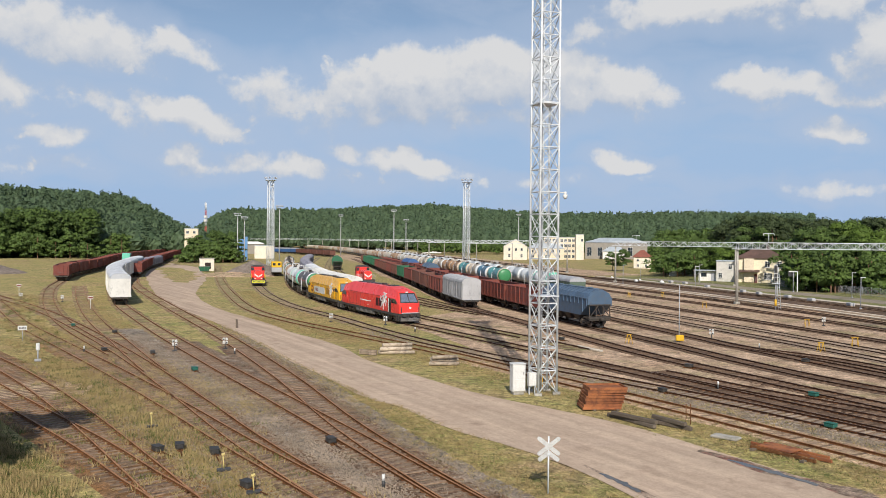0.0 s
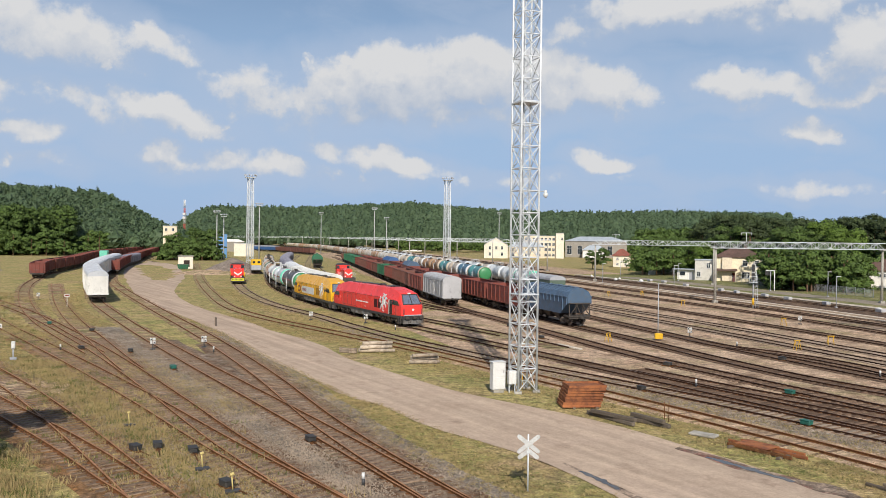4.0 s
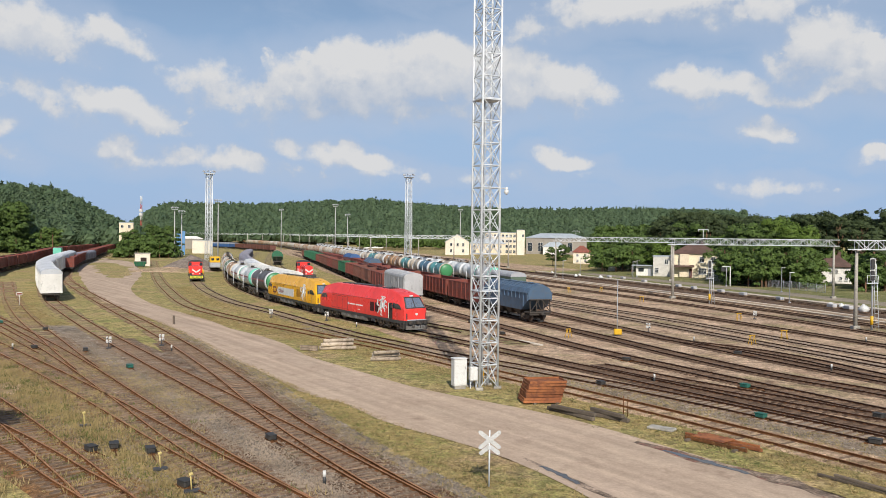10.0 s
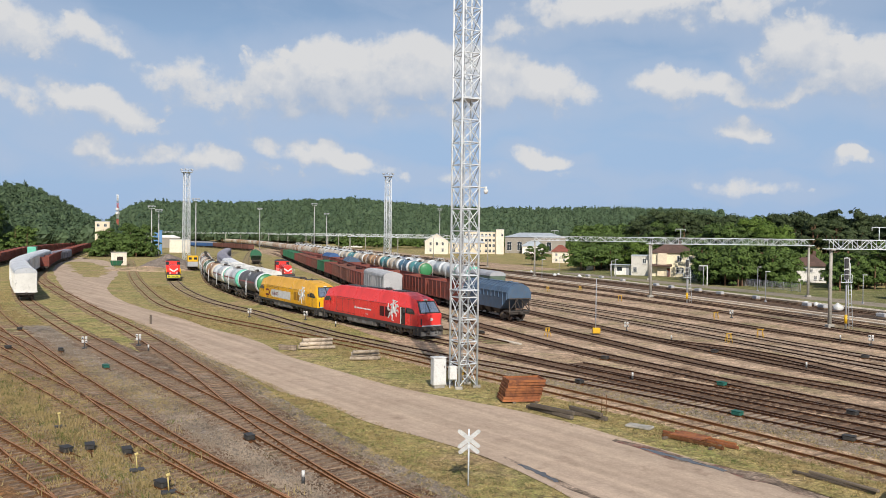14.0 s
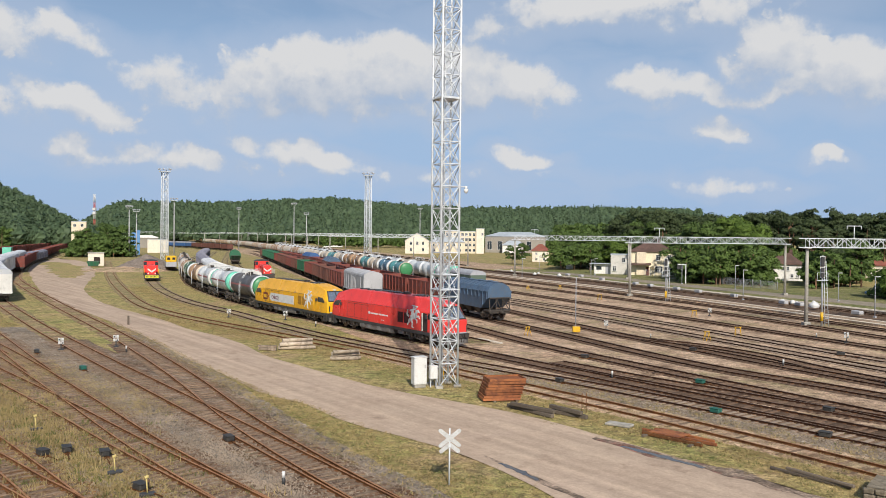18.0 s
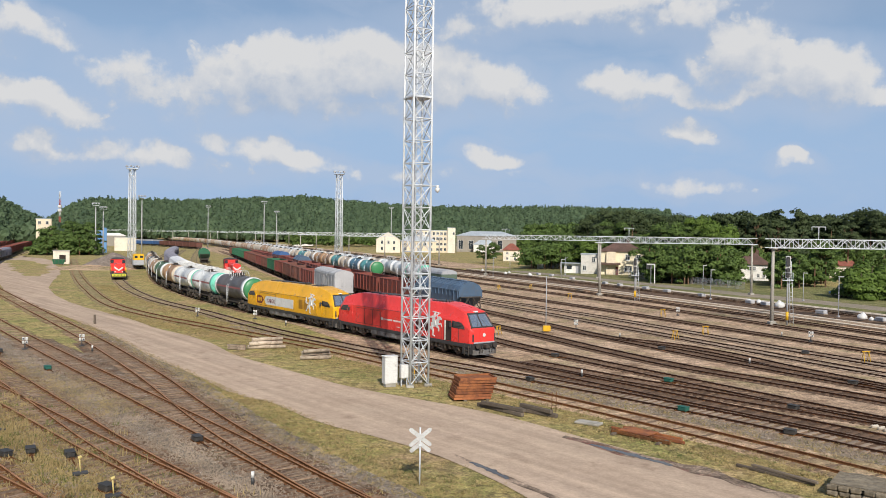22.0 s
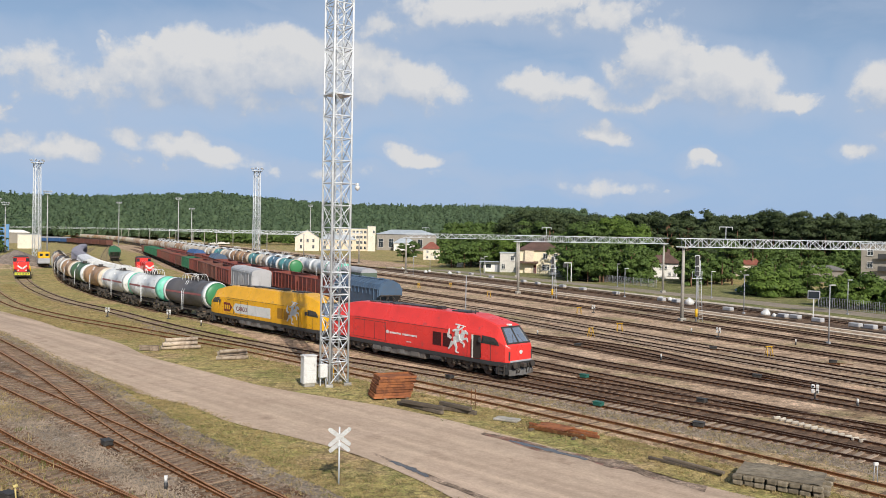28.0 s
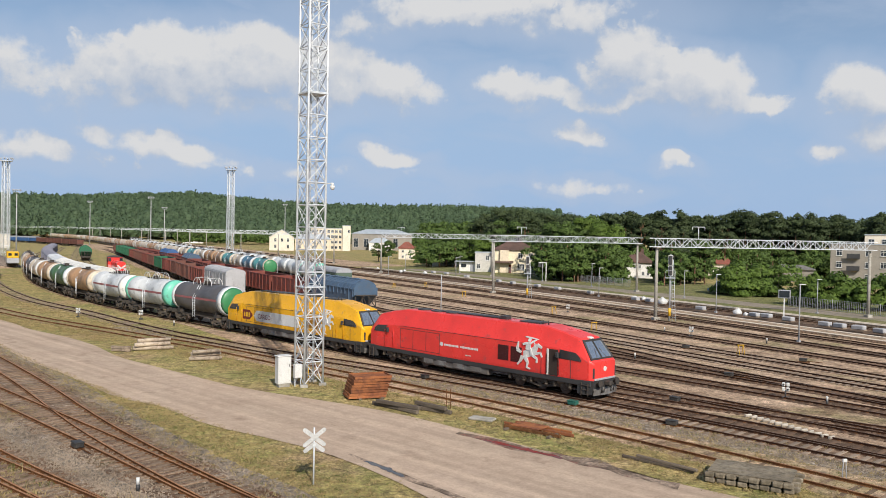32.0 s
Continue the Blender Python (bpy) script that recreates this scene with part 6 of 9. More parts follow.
def shunter(label, body, m, yellow_front=False):
    """A hooded shunting locomotive seen head-on: hood, cab behind it, railings, chevron nose."""
    w = thing("shunting_locomotive", label, "locomotive", m)
    part("frame", Shape().box((0, 0, 1.1), (15.8, 3.0, 0.3), bevel=0.04).box((7.9, 0, 0.75), (0.25, 2.9, 0.8), bevel=0.05).box((-7.9, 0, 0.75), (0.25, 2.9, 0.8), bevel=0.05).mesh("frame", black_under), None, w)
    s = Shape()
    s.loft([[(x, -0.85, 1.25), (x, -0.85, 2.75), (x, -0.55, 3.1), (x, 0.55, 3.1), (x, 0.85, 2.75), (x, 0.85, 1.25)] for x in (-1.5, 7.3)])
    s.box((-5.5, 0, 2.1), (4.2, 1.9, 1.7), bevel=0.08)
    part("hood", s, body, w)
    s = Shape()
    s.box((-2.6, 0, 2.5), (2.4, 2.9, 2.5), bevel=0.06)
    part("cab", s, body, w)
    s = Shape()
    s.loft([[(x, -1.5, 3.72), (x, -1.0, 4.0), (x, 0, 4.1), (x, 1.0, 4.0), (x, 1.5, 3.72)] for x in (-3.9, -1.3)])
    part("cab_roof", s, DARK_BAND, w)
    for y in (-0.98, 0.98):
        part("cab_window", Shape().box((-1.38, y * 1.15, 3.2), (0.06, 0.6, 0.7)).mesh("cab_window", glass), None, w)
    for y in (-1.46, 1.46):
        part("cab_window", Shape().box((-2.6, y, 3.1), (1.5, 0.05, 0.75)).mesh("cab_window", glass), None, w)
    s = Shape()
    for y in (-1, 1):
        s.loft([[(7.31, y * 0.02, 2.0), (7.31, y * 0.8, 2.55), (7.31, y * 0.8, 2.2), (7.31, y * 0.02, 1.65)], [(7.34, y * 0.02, 2.0), (7.34, y * 0.8, 2.55), (7.34, y * 0.8, 2.2), (7.34, y * 0.02, 1.65)]])
    part("chevron", s, white_paint, w, "white chevron on the nose")
    for y in (-0.55, 0.55):
        part("headlight", Shape().tube((7.3, y * 1.2, 1.5), (7.42, y * 1.2, 1.5), 0.12, 12).mesh("headlight", LAMP), None, w)
    s = Shape()
    for y in (-1.42, 1.42):
        s.tube((-1.2, y, 2.25), (7.8, y, 2.25), 0.025, 6)
        for x in np.linspace(-1, 7.7, 7):
            s.tube((x, y, 1.2), (x, y, 2.25), 0.025, 6)
    part("railing", s, YEL_SIGN if yellow_front else white_paint, w)
    if yellow_front:
        part("bumper", Shape().box((8.08, 0, 0.85), (0.1, 2.6, 0.5)).mesh("bumper", YEL_GREEN), None, w, "lime yellow bumper plate with dark marks")
        s = Shape()
        for k in range(9):
            s.box((8.14, -1.05 + 0.26 * k, 0.85), (0.02, 0.13, 0.24))
        part("bumper_marks", s, DARK_BAND, w)
    for x in (-5, 5):
        bogie(w, x, (-1.85, 0, 1.85), None)
    return w


YEL_GREEN = surface("lime_yellow", (0.62, 0.62, 0.05), rough=0.5)
shunter("red shunting locomotive with white chevron nose", RED, on_line(LINES["M2"], LINES["M2"].nearest(-38.6, 173.0), 8.2))
shunter("red and dark shunting locomotive with lime bumper", RED, on_line(LINES["T11"], LINES["T11"].nearest(-60.5, 165.0), 8.2), True)
tagged(hopper("green hopper wagon standing alone", GREEN_W, 4.3)).matrix_basis = on_line(LINES["M2"], LINES["M2"].nearest(-68.0, 258.0), 7.3)

# ---------------------------------------------------------------- woods
LEAF_MIX = leaf_material("mixed_leaves", (0.022, 0.042, 0.010), (0.095, 0.15, 0.032))
LEAF_PINE = leaf_material("pine_needles", (0.018, 0.031, 0.012), (0.068, 0.094, 0.034))
LEAF_BRIGHT = leaf_material("bright_leaves", (0.028, 0.058, 0.009), (0.11, 0.17, 0.027))
# distance haze is put into this leaf colour as a bluer, greyer green
LEAF_HILL_HAZE = leaf_material("hill_woods", (0.028, 0.052, 0.028), (0.082, 0.122, 0.06))
BARK = surface("bark", (0.13, 0.095, 0.07), (0.08, 0.06, 0.045), rough=0.95, scale=2.0, bump=0.5)
BARK_PINE = surface("pine_bark", (0.24, 0.13, 0.075), (0.12, 0.075, 0.05), rough=0.95, scale=2.0, bump=0.5)


def leaf_cloud(centres, radii, counts, size, rng, flat=1.0):
    """Triangular leaf clumps over the upper shells of many small puffs, as one array of vertices."""
    reps = np.repeat(np.arange(len(centres)), counts)
    n = len(reps)
    d = rng.normal(size=(n, 3))
    d /= np.linalg.norm(d, axis=1)[:, None]
    d[:, 2] = np.abs(d[:, 2]) * 0.85 + 0.15 * d[:, 2]
    r = radii[reps] * rng.uniform(0.72, 1.08, (n, 1))
    c = centres[reps] + d * r * np.array([1, 1, flat])
    a = rng.normal(size=(n, 3))
    u = np.cross(d, a)
    u /= np.linalg.norm(u, axis=1)[:, None] + 1e-9
    v = np.cross(d, u) * 0.75 + d * rng.uniform(-0.55, 0.55, (n, 1))
    s = size * rng.uniform(0.6, 1.35, (n, 1))
    return np.stack([c - u * s * 0.6 - v * s * 0.4, c + u * s * 0.6 - v * s * 0.35, c + v * s * 0.75], 1).reshape(-1, 3)


def tree_puffs(rng, height, spread, kind):
    """Centres and radii of the puffs that make one crown."""
    if kind == "pine":
        k = 16
        z = height * rng.uniform(0.46, 0.97, k)
        rad = spread * (1.05 - (z / height - 0.45) * 1.2) * rng.uniform(0.3, 1.0, k)
    elif kind == "bush":
        k = 12
        z = height * rng.uniform(0.04, 0.75, k)
        rad = spread * rng.uniform(0.2, 0.85, k)
    else:
        k = 22
        z = height * rng.uniform(0.22, 0.92, k)
        rad = spread * np.sqrt(np.clip(1 - ((z / height - 0.55) / 0.47) ** 2, 0.05, 1)) * rng.uniform(0.35, 0.9, k)
    a = rng.uniform(0, 2 * np.pi, k)
    c = np.c_[rad * np.cos(a), rad * np.sin(a), z]
    return c, (spread * rng.uniform(0.26, 0.46, (k, 1)) if kind != "pine" else spread * rng.uniform(0.3, 0.5, (k, 1)))


def tree_proto(kind, height, spread, leaf, bark, seed, clumps, size):
    rng = np.random.default_rng(seed)
    c, r = tree_puffs(rng, height, spread, kind)
    v = leaf_cloud(c, r, np.full(len(c), clumps), size, rng, 0.8 if kind != "pine" else 0.55)
    crown = raw_mesh("crown", v, np.arange(len(v)).reshape(-1, 3), leaf)
    s = Shape()
    r0 = height * 0.018
    lean = rng.uniform(-0.4, 0.4, 2)
    top = (lean[0], lean[1], height * 0.8)
    s.tube((0, 0, -0.2), (lean[0] * 0.4, lean[1] * 0.4, height * 0.4), r0, 7, r0 * 0.75)
    s.tube((lean[0] * 0.4, lean[1] * 0.4, height * 0.4), top, r0 * 0.75, 7, r0 * 0.25)
    for p in c[:10]:
        base = Vector((lean[0] * 0.5, lean[1] * 0.5, float(p[2]) * 0.75))
        s.tube(base, Vector([float(q) for q in p]), r0 * 0.35, 5, r0 * 0.1, cap=False)
    return crown, s.mesh("trunk", bark)


def plant(name, label, category, protos, places, group, rng):
    for x, y, k, sc in places:
        crown, trunk = protos[k % len(protos)]
        m = Matrix.Translation((x, y, GROUND)) @ Matrix.Rotation(rng.uniform(0, 6.28), 4, "Z")
        t = thing(name, label, category, m, group)
        t.scale = (sc, sc, sc * rng.uniform(0.92, 1.1))
        part("trunk", trunk, None, t)
        part("crown", crown, None, t)


def spot(az, d):
    return d * math.sin(radians(az)), d * math.cos(radians(az))


def wood(name, label, az0, az1, d0, d1, count, h0, h1, spread, leaf, clumps, size, seed, kinds=("broad",)):
    """A far stand of trees as one mass of crowns with bare stems under them."""
    rng = np.random.default_rng(seed)
    cs, rs = [], []
    stems = Shape()
    for _ in range(count):
        az = rng.uniform(az0, az1)
        d = math.sqrt(rng.uniform(d0 * d0, d1 * d1))
        x, y = spot(az, d)
        z = GROUND + float(hill(np.array([x]), np.array([y]))[0])
        h = rng.uniform(h0, h1)
        c, r = tree_puffs(rng, h, spread * rng.uniform(0.75, 1.25), kinds[rng.integers(len(kinds))])
        cs.append(c + [x, y, z])
        rs.append(r)
        if d < 420:
            stems.tube((x, y, z), (x, y, z + h * 0.75), 0.2, 5, 0.1, cap=False)
    c, r = np.vstack(cs), np.vstack(rs)
    v = leaf_cloud(c, r, np.full(len(c), clumps), size, rng, 0.8)
    t = thing(name, label, "trees", kind="stuff")
    part("crowns", raw_mesh("crowns", v, np.arange(len(v)).reshape(-1, 3), leaf), None, t)
    if stems.v:
        part("stems", stems, BARK_PINE, t)
    return t


def far_forest(name, label, az0, az1, d0, d1, count, wide, tall, leaf, seed, sprigs=16):
    """A carpet of lumpy crowns, round and pointed, each with sprigs along its outline; a far wood as one mass."""
    rng = np.random.default_rng(seed)
    az = np.radians(rng.uniform(az0, az1, count))
    d = np.sqrt(rng.uniform(d0 * d0, d1 * d1, count))
    x, y = d * np.sin(az), d * np.cos(az)
    z = GROUND + hill(x, y)
    r = wide * rng.uniform(0.65, 1.3, count)
    h = tall * rng.uniform(0.72, 1.12, count)
    spruce = rng.random(count) < 0.3
    r = np.where(spruce, r * 0.62, r)
    h = np.where(spruce, h * 1.1, h)
    m = 7
    levels = (0.22, 0.42, 0.62, 0.82, 0.95)
    round_r, cone_r = (0.62, 0.95, 1.0, 0.74, 0.36), (1.0, 0.8, 0.55, 0.3, 0.1)
    rings = []
    spin = rng.uniform(0, 6.28, count)
    for u, a, b in zip(levels, round_r, cone_r):
        for k in range(m):
            t = spin + 6.283 * k / m + u * 1.7
            rr = r * np.where(spruce, b, a) * rng.uniform(0.78, 1.15, count)
            rings.append(np.c_[x + rr * np.cos(t), y + rr * np.sin(t), z + h * (u + rng.uniform(-0.06, 0.06, count))])
    rings.append(np.c_[x, y, z + h])
    v = np.stack(rings, 1)
    per = v.shape[1]
    tri = []
    for i in range(len(levels) - 1):
        for k in range(m):
            p, q = i * m + k, i * m + (k + 1) % m
            tri += [(p, q, q + m), (p, q + m, p + m)]
    last = (len(levels) - 1) * m
    tri += [(last + k, last + (k + 1) % m, per - 1) for k in range(m)]
    faces = (np.arange(count)[:, None, None] * per + np.array(tri)[None]).reshape(-1, 3)
    # sprigs that break the outline of each crown
    who = np.repeat(np.arange(count), sprigs)
    n = len(who)
    u = rng.uniform(0.35, 1.0, n)
    rr = r[who] * np.where(spruce[who], 1.1 - u, np.sqrt(np.clip(1 - ((u - 0.52) / 0.5) ** 2, 0.02, 1))) * rng.uniform(0.85, 1.2, n)
    t = rng.uniform(0, 6.283, n)
    c = np.c_[x[who] + rr * np.cos(t), y[who] + rr * np.sin(t), z[who] + h[who] * u * 1.02]
    size = 0.17 * wide
    tips = [c + rng.normal(0, size, (n, 3)) * (1, 1, 0.8) for _ in range(3)]
    extra = np.stack(tips, 1).reshape(-1, 3)
    base = count * per
    verts = np.vstack([v.reshape(-1, 3), extra])
    faces = np.vstack([faces, base + np.arange(len(extra)).reshape(-1, 3)])
    t = thing(name, label, "trees", kind="stuff")
    part("crowns", raw_mesh("crowns", verts, faces, leaf), None, t)
    return t


def build_woods():
    rng = np.random.default_rng(3)
    # wooded hills, with distance haze tinted into their leaves
    far_forest("hill_woods", "dense green woods on the long ridge behind the town", -25, 17, 780, 1200, 6800, 5.0, 15.0, LEAF_HILL_HAZE, 21, 34)
    far_forest("hill_woods", "dense green woods on the hill beyond the west curve", -50, -23.6, 470, 665, 2500, 4.0, 13.0, LEAF_HILL_HAZE, 22, 70)
    wood("woodland_edge", "dark green woodland edge beyond the west sidings", -42, -30.6, 428, 478, 180, 20, 24.5, 5.0, LEAF_MIX, 60, 0.85, 23, ("broad", "broad", "pine"))
    wood("woodland_edge", "lower green trees where the woodland meets the sidings", -42, -28.6, 415, 465, 110, 9, 15, 4.6, LEAF_MIX, 60, 0.75, 32, ("broad", "bush"))
    # woods behind the station
    wood("pine_wood", "tall dark pine wood behind the station houses", 11.5, 50, 268, 335, 430, 15.6, 19.0, 4.4, LEAF_PINE, 110, 0.5, 24, ("pine", "pine", "broad"))
    wood("mixed_wood", "mixed green trees between the town and the yard", -9, 9, 560, 700, 230, 6, 10, 4.6, LEAF_MIX, 34, 1.0, 25)
    wood("mixed_wood", "mixed green trees behind the station garden", 7.6, 13.5, 330, 420, 80, 11, 17, 4.6, LEAF_MIX, 70, 0.75, 26)
    wood("undergrowth", "dense green undergrowth along the wood's edge", 7.5, 48, 242, 290, 420, 3.5, 9.0, 4.0, LEAF_MIX, 60, 0.5, 27, ("bush", "broad"))
    wood("undergrowth", "dense dark shrubs and young trees behind the platform fence", 15.4, 21.2, 198, 232, 70, 5, 11, 3.4, LEAF_MIX, 60, 0.5, 28, ("broad", "bush"))
    wood("undergrowth", "dense leafy trees close behind the platform fence", 16.0, 21.3, 184, 202, 46, 5, 10, 3.2, LEAF_MIX, 70, 0.42, 33, ("broad", "bush"))
    wood("undergrowth", "dark shrubs under the pines beside the white house", 23.8, 27.0, 178, 212, 22, 4, 8, 2.8, LEAF_MIX, 60, 0.45, 29, ("bush", "broad"))
    wood("undergrowth", "dense dark shrubs round the trees at the road's end", -25.0, -21.6, 343, 368, 42, 4, 10, 3.6, LEAF_MIX, 60, 0.6, 31, ("bush", "broad", "bush"))
    broad = [tree_proto("broad", 13, 5.2, LEAF_MIX, BARK, 40 + i, 300, 0.40) for i in range(3)]
    bright = [tree_proto("broad", 13, 5.6, LEAF_BRIGHT, BARK, 50 + i, 300, 0.40) for i in range(2)]
    pine = [tree_proto("pine", 19, 4.2, LEAF_PINE, BARK_PINE, 60 + i, 330, 0.38) for i in range(3)]
    bush = [tree_proto("bush", 4.2, 3.2, LEAF_BRIGHT, BARK, 70 + i, 280, 0.28) for i in range(2)]
    plant("tree", "dark green broadleaf tree behind the station fence", "tree", broad,
          [(*spot(a, d), i, s) for i, (a, d, s) in enumerate(((15.2, 248, 0.9), (16.6, 232, 1.05), (17.6, 226, 1.1), (18.6, 238, 1.2), (19.6, 232, 1.0), (21.0, 246, 0.9), (10.8, 262, 0.85), (9.6, 272, 0.8), (8.4, 285, 0.8), (12.4, 255, 1.0), (13.4, 262, 1.05), (26.5, 205, 0.8)))], "station trees", rng)
    plant("tree", "bright green broadleaf tree in sunlight behind the fence", "tree", bright,
          [(*spot(a, d), i, s) for i, (a, d, s) in enumerate(((19.0, 225, 1.15), (20.3, 222, 1.0), (16.0, 236, 0.8), (11.6, 250, 0.8)))], "station trees", rng)
    plant("tree", "tall dark pine standing above the station trees", "tree", pine,
          [(*spot(a, d), i, s) for i, (a, d, s) in enumerate(((14.6, 262, 0.8), (16.2, 258, 0.84), (17.5, 255, 0.82), (24.6, 190, 0.66), (25.1, 196, 0.62), (23.9, 225, 0.76), (22.6, 240, 0.8), (28.0, 240, 0.78)))], "pines", rng)
    plant("tree", "rounded green tree beside the town road", "tree", broad, [(*spot(5.1, 283), 1, 0.58), (*spot(4.4, 288), 0, 0.56)], "station trees", rng)
    plant("bush", "leafy green bush by the platform fence", "bush", bush,
          [(*spot(a, d), i, s) for i, (a, d, s) in enumerate(((28.7, 156, 1.4), (29.2, 160, 1.75), (30.2, 160, 1.55), (31.3, 158, 1.3), (32.9, 140, 1.25), (34.0, 138, 1.35), (35.2, 139, 1.5), (36.4, 137, 1.45), (37.6, 138, 1.4), (30.8, 170, 1.5), (29.6, 168, 1.6)))], "bushes", rng)
    # the dark round trees beside the gravel yard in the west
    plant("tree", "dark round broadleaf tree at the end of the dirt road", "tree", broad,
          [(-147, 326, 0, 0.92), (-140, 332, 1, 0.98), (-133, 330, 2, 0.92), (-152, 334, 1, 0.78), (-143, 338, 2, 0.98), (-136, 322, 0, 0.72)], "roadside trees", rng)
    # added out of view, only to throw its shadow over the near sidings
    plant("tree", "unseen tree added to cast a shadow on the near sidings", "tree", broad, [(-26.8, 28.2, 1, 0.8)], "", rng)


build_woods()

# ---------------------------------------------------------------- light tower
def lattice(s, x, y, z0, z1, half0, half1, bay, leg, brace, turn=0.0):
    """Square lattice with legs, rings and crossed braces."""
    def corner(k, z):
        h = half0 + (half1 - half0) * (z - z0) / (z1 - z0)
        a = turn + math.pi / 4 + k * math.pi / 2
        return Vector((x + h * 1.414 * math.cos(a), y + h * 1.414 * math.sin(a), z))
    n = max(1, round((z1 - z0) / bay))
    zs = [z0 + (z1 - z0) * i / n for i in range(n + 1)]
    for k in range(4):
        s["leg"].append(Shape().tube(corner(k, z0), corner(k, z1), leg, 8))
    for i in range(n):
        for k in range(4):
            j = (k + 1) % 4
            s["brace"].append(Shape().tube(corner(k, zs[i]), corner(j, zs[i + 1]), brace, 5, cap=False))
            s["brace"].append(Shape().tube(corner(j, zs[i]), corner(k, zs[i + 1]), brace, 5, cap=False))
            s["brace"].append(Shape().tube(corner(k, zs[i + 1]), corner(j, zs[i + 1]), brace * 1.2, 5, cap=False))
    return corner


def floodlight_head(parent, z, w):
    sh = Shape()
    sh.box((0, 0, z), (w, w * 0.9, 0.12))
    for a in range(4):
        c, d = math.cos(a * math.pi / 2), math.sin(a * math.pi / 2)
        sh.tube((c * w / 2 - d * w / 2, d * w / 2 + c * w / 2, z + 1.0), (c * w / 2 + d * w / 2, d * w / 2 - c * w / 2, z + 1.0), 0.03, 5)
        sh.tube((c * w / 2 - d * w / 2, d * w / 2 + c * w / 2, z), (c * w / 2 - d * w / 2, d * w / 2 + c * w / 2, z + 1.0), 0.03, 5)
    part("platform", sh, steel_pale, parent)
    for k in range(6):
        a = 2 * math.pi * k / 6 + 0.3
        sh = Shape()
        sh.box((0.55 * w * math.cos(a), 0.55 * w * math.sin(a), z + 0.75), (0.5, 0.35, 0.5), Matrix.Rotation(a, 3, "Z") @ Matrix.Rotation(0.5, 3, "Y"), bevel=0.06)
        part("floodlight", sh, GREY_W, parent)


def light_tower():
    t = thing("floodlight_tower", "pale grey galvanised lattice floodlight tower beside the road", "light tower", pose(-0.3, 54.6, GROUND))
    s = {"leg": [], "brace": []}
    lattice(s, 0, 0, 0.12, 34.0, 0.68, 0.68, 1.45, 0.075, 0.034, radians(28))
    for sh in s["leg"]:
        part("leg", sh, steel_pale, t)
    for sh in s["brace"]:
        part("brace", sh, steel_pale, t)
    for k in range(4):
        a = radians(28) + math.pi / 4 + k * math.pi / 2
        part("footing", Shape().box((0.96 * math.cos(a), 0.96 * math.sin(a), 0.06), (0.5, 0.5, 0.18), bevel=0.03).mesh("footing", concrete), None, t, "concrete footing pad")
    sh = Shape()
    for x in (-0.2, 0.2):
        sh.tube((x + 0.1, 0.05, 0.2), (x + 0.1, 0.05, 34), 0.03, 5)
    for k in range(110):
        sh.tube((-0.1, 0.05, 0.4 + 0.3 * k), (0.3, 0.05, 0.4 + 0.3 * k), 0.014, 4, cap=False)
    part("ladder", sh, steel_pale, t)
    sh = Shape()
    sh.tube((-0.2, -0.2, 0.3), (-0.2, -0.2, 34), 0.06, 6)
    part("cable_duct", sh, GREY_W, t)
    for z in (6.5, 19.2):
        sh = Shape()
        sh.box((0, 0, z), (1.5, 1.5, 0.06), Matrix.Rotation(radians(28), 3, "Z"))
        part("rest_platform", sh, steel_pale, t)
    sh = Shape()
    sh.tube((0.6, 0, 13.35), (1.35, -0.3, 13.35), 0.03, 6)
    sh.tube((1.35, -0.3, 13.4), (1.35, -0.3, 13.15), 0.1, 10)
    sh.lathe([(12.86, 0.02), (12.9, 0.1), (13.0, 0.15), (13.15, 0.16)], 12, "z", (1.35, -0.3, 0.05))
    part("camera_dome", sh, white_paint, t, "small white dome camera on an arm")
    floodlight_head(t, 33.8, 2.4)
    sh = Shape()
    sh.tube((-1.05, -0.7, 0), (-1.05, -0.7, 2.0), 0.03, 6)
    sh.tube((-0.85, -0.85, 0), (-0.85, -0.85, 2.0), 0.03, 6)
    sh.tube((-1.05, -0.7, 2.0), (-0.85, -0.85, 2.0), 0.03, 6)
    # cabinets stand on their own beside it
    c = thing("electrical_cabinet", "white electrical cabinet on a plinth beside the tower", "cabinet", pose(-1.95, 54.0, GROUND, 0, 0, 24))
    part("plinth", Shape().box((0, 0, 0.1), (0.75, 0.55, 0.2)).mesh("plinth", concrete), None, c)
    part("housing", Shape().box((0, 0, 1.1), (0.9, 0.6, 1.8), bevel=0.03).mesh("housing", white_paint), None, c)
    part("door", Shape().box((0, -0.31, 1.5), (0.82, 0.02, 0.9), bevel=0.008).mesh("door", white_paint), None, c)
    part("door", Shape().box((0, -0.31, 0.63), (0.82, 0.02, 0.78), bevel=0.008).mesh("door", white_paint), None, c)
    part("roof", Shape().box((0, 0, 2.02), (0.98, 0.7, 0.06), bevel=0.02).mesh("roof", white_paint), None, c)
    part("handle", Shape().box((0.3, -0.33, 1.4), (0.03, 0.03, 0.16)).mesh("handle", DARK_BAND), None, c)
    c = thing("electrical_cabinet", "small white electrical box mounted at the tower leg", "cabinet", pose(-1.0, 54.05, GROUND, 0, 0, 24))
    part("stand", Shape().box((-0.2, 0, 0.3), (0.06, 0.06, 0.6)).box((0.2, 0, 0.3), (0.06, 0.06, 0.6)).mesh("stand", steel_pale), None, c)
    part("housing", Shape().box((0, 0, 1.0), (0.55, 0.35, 0.9), bevel=0.03).mesh("housing", white_paint), None, c)
    part("door", Shape().box((0, -0.18, 1.0), (0.48, 0.02, 0.8), bevel=0.008).mesh("door", white_paint), None, c)
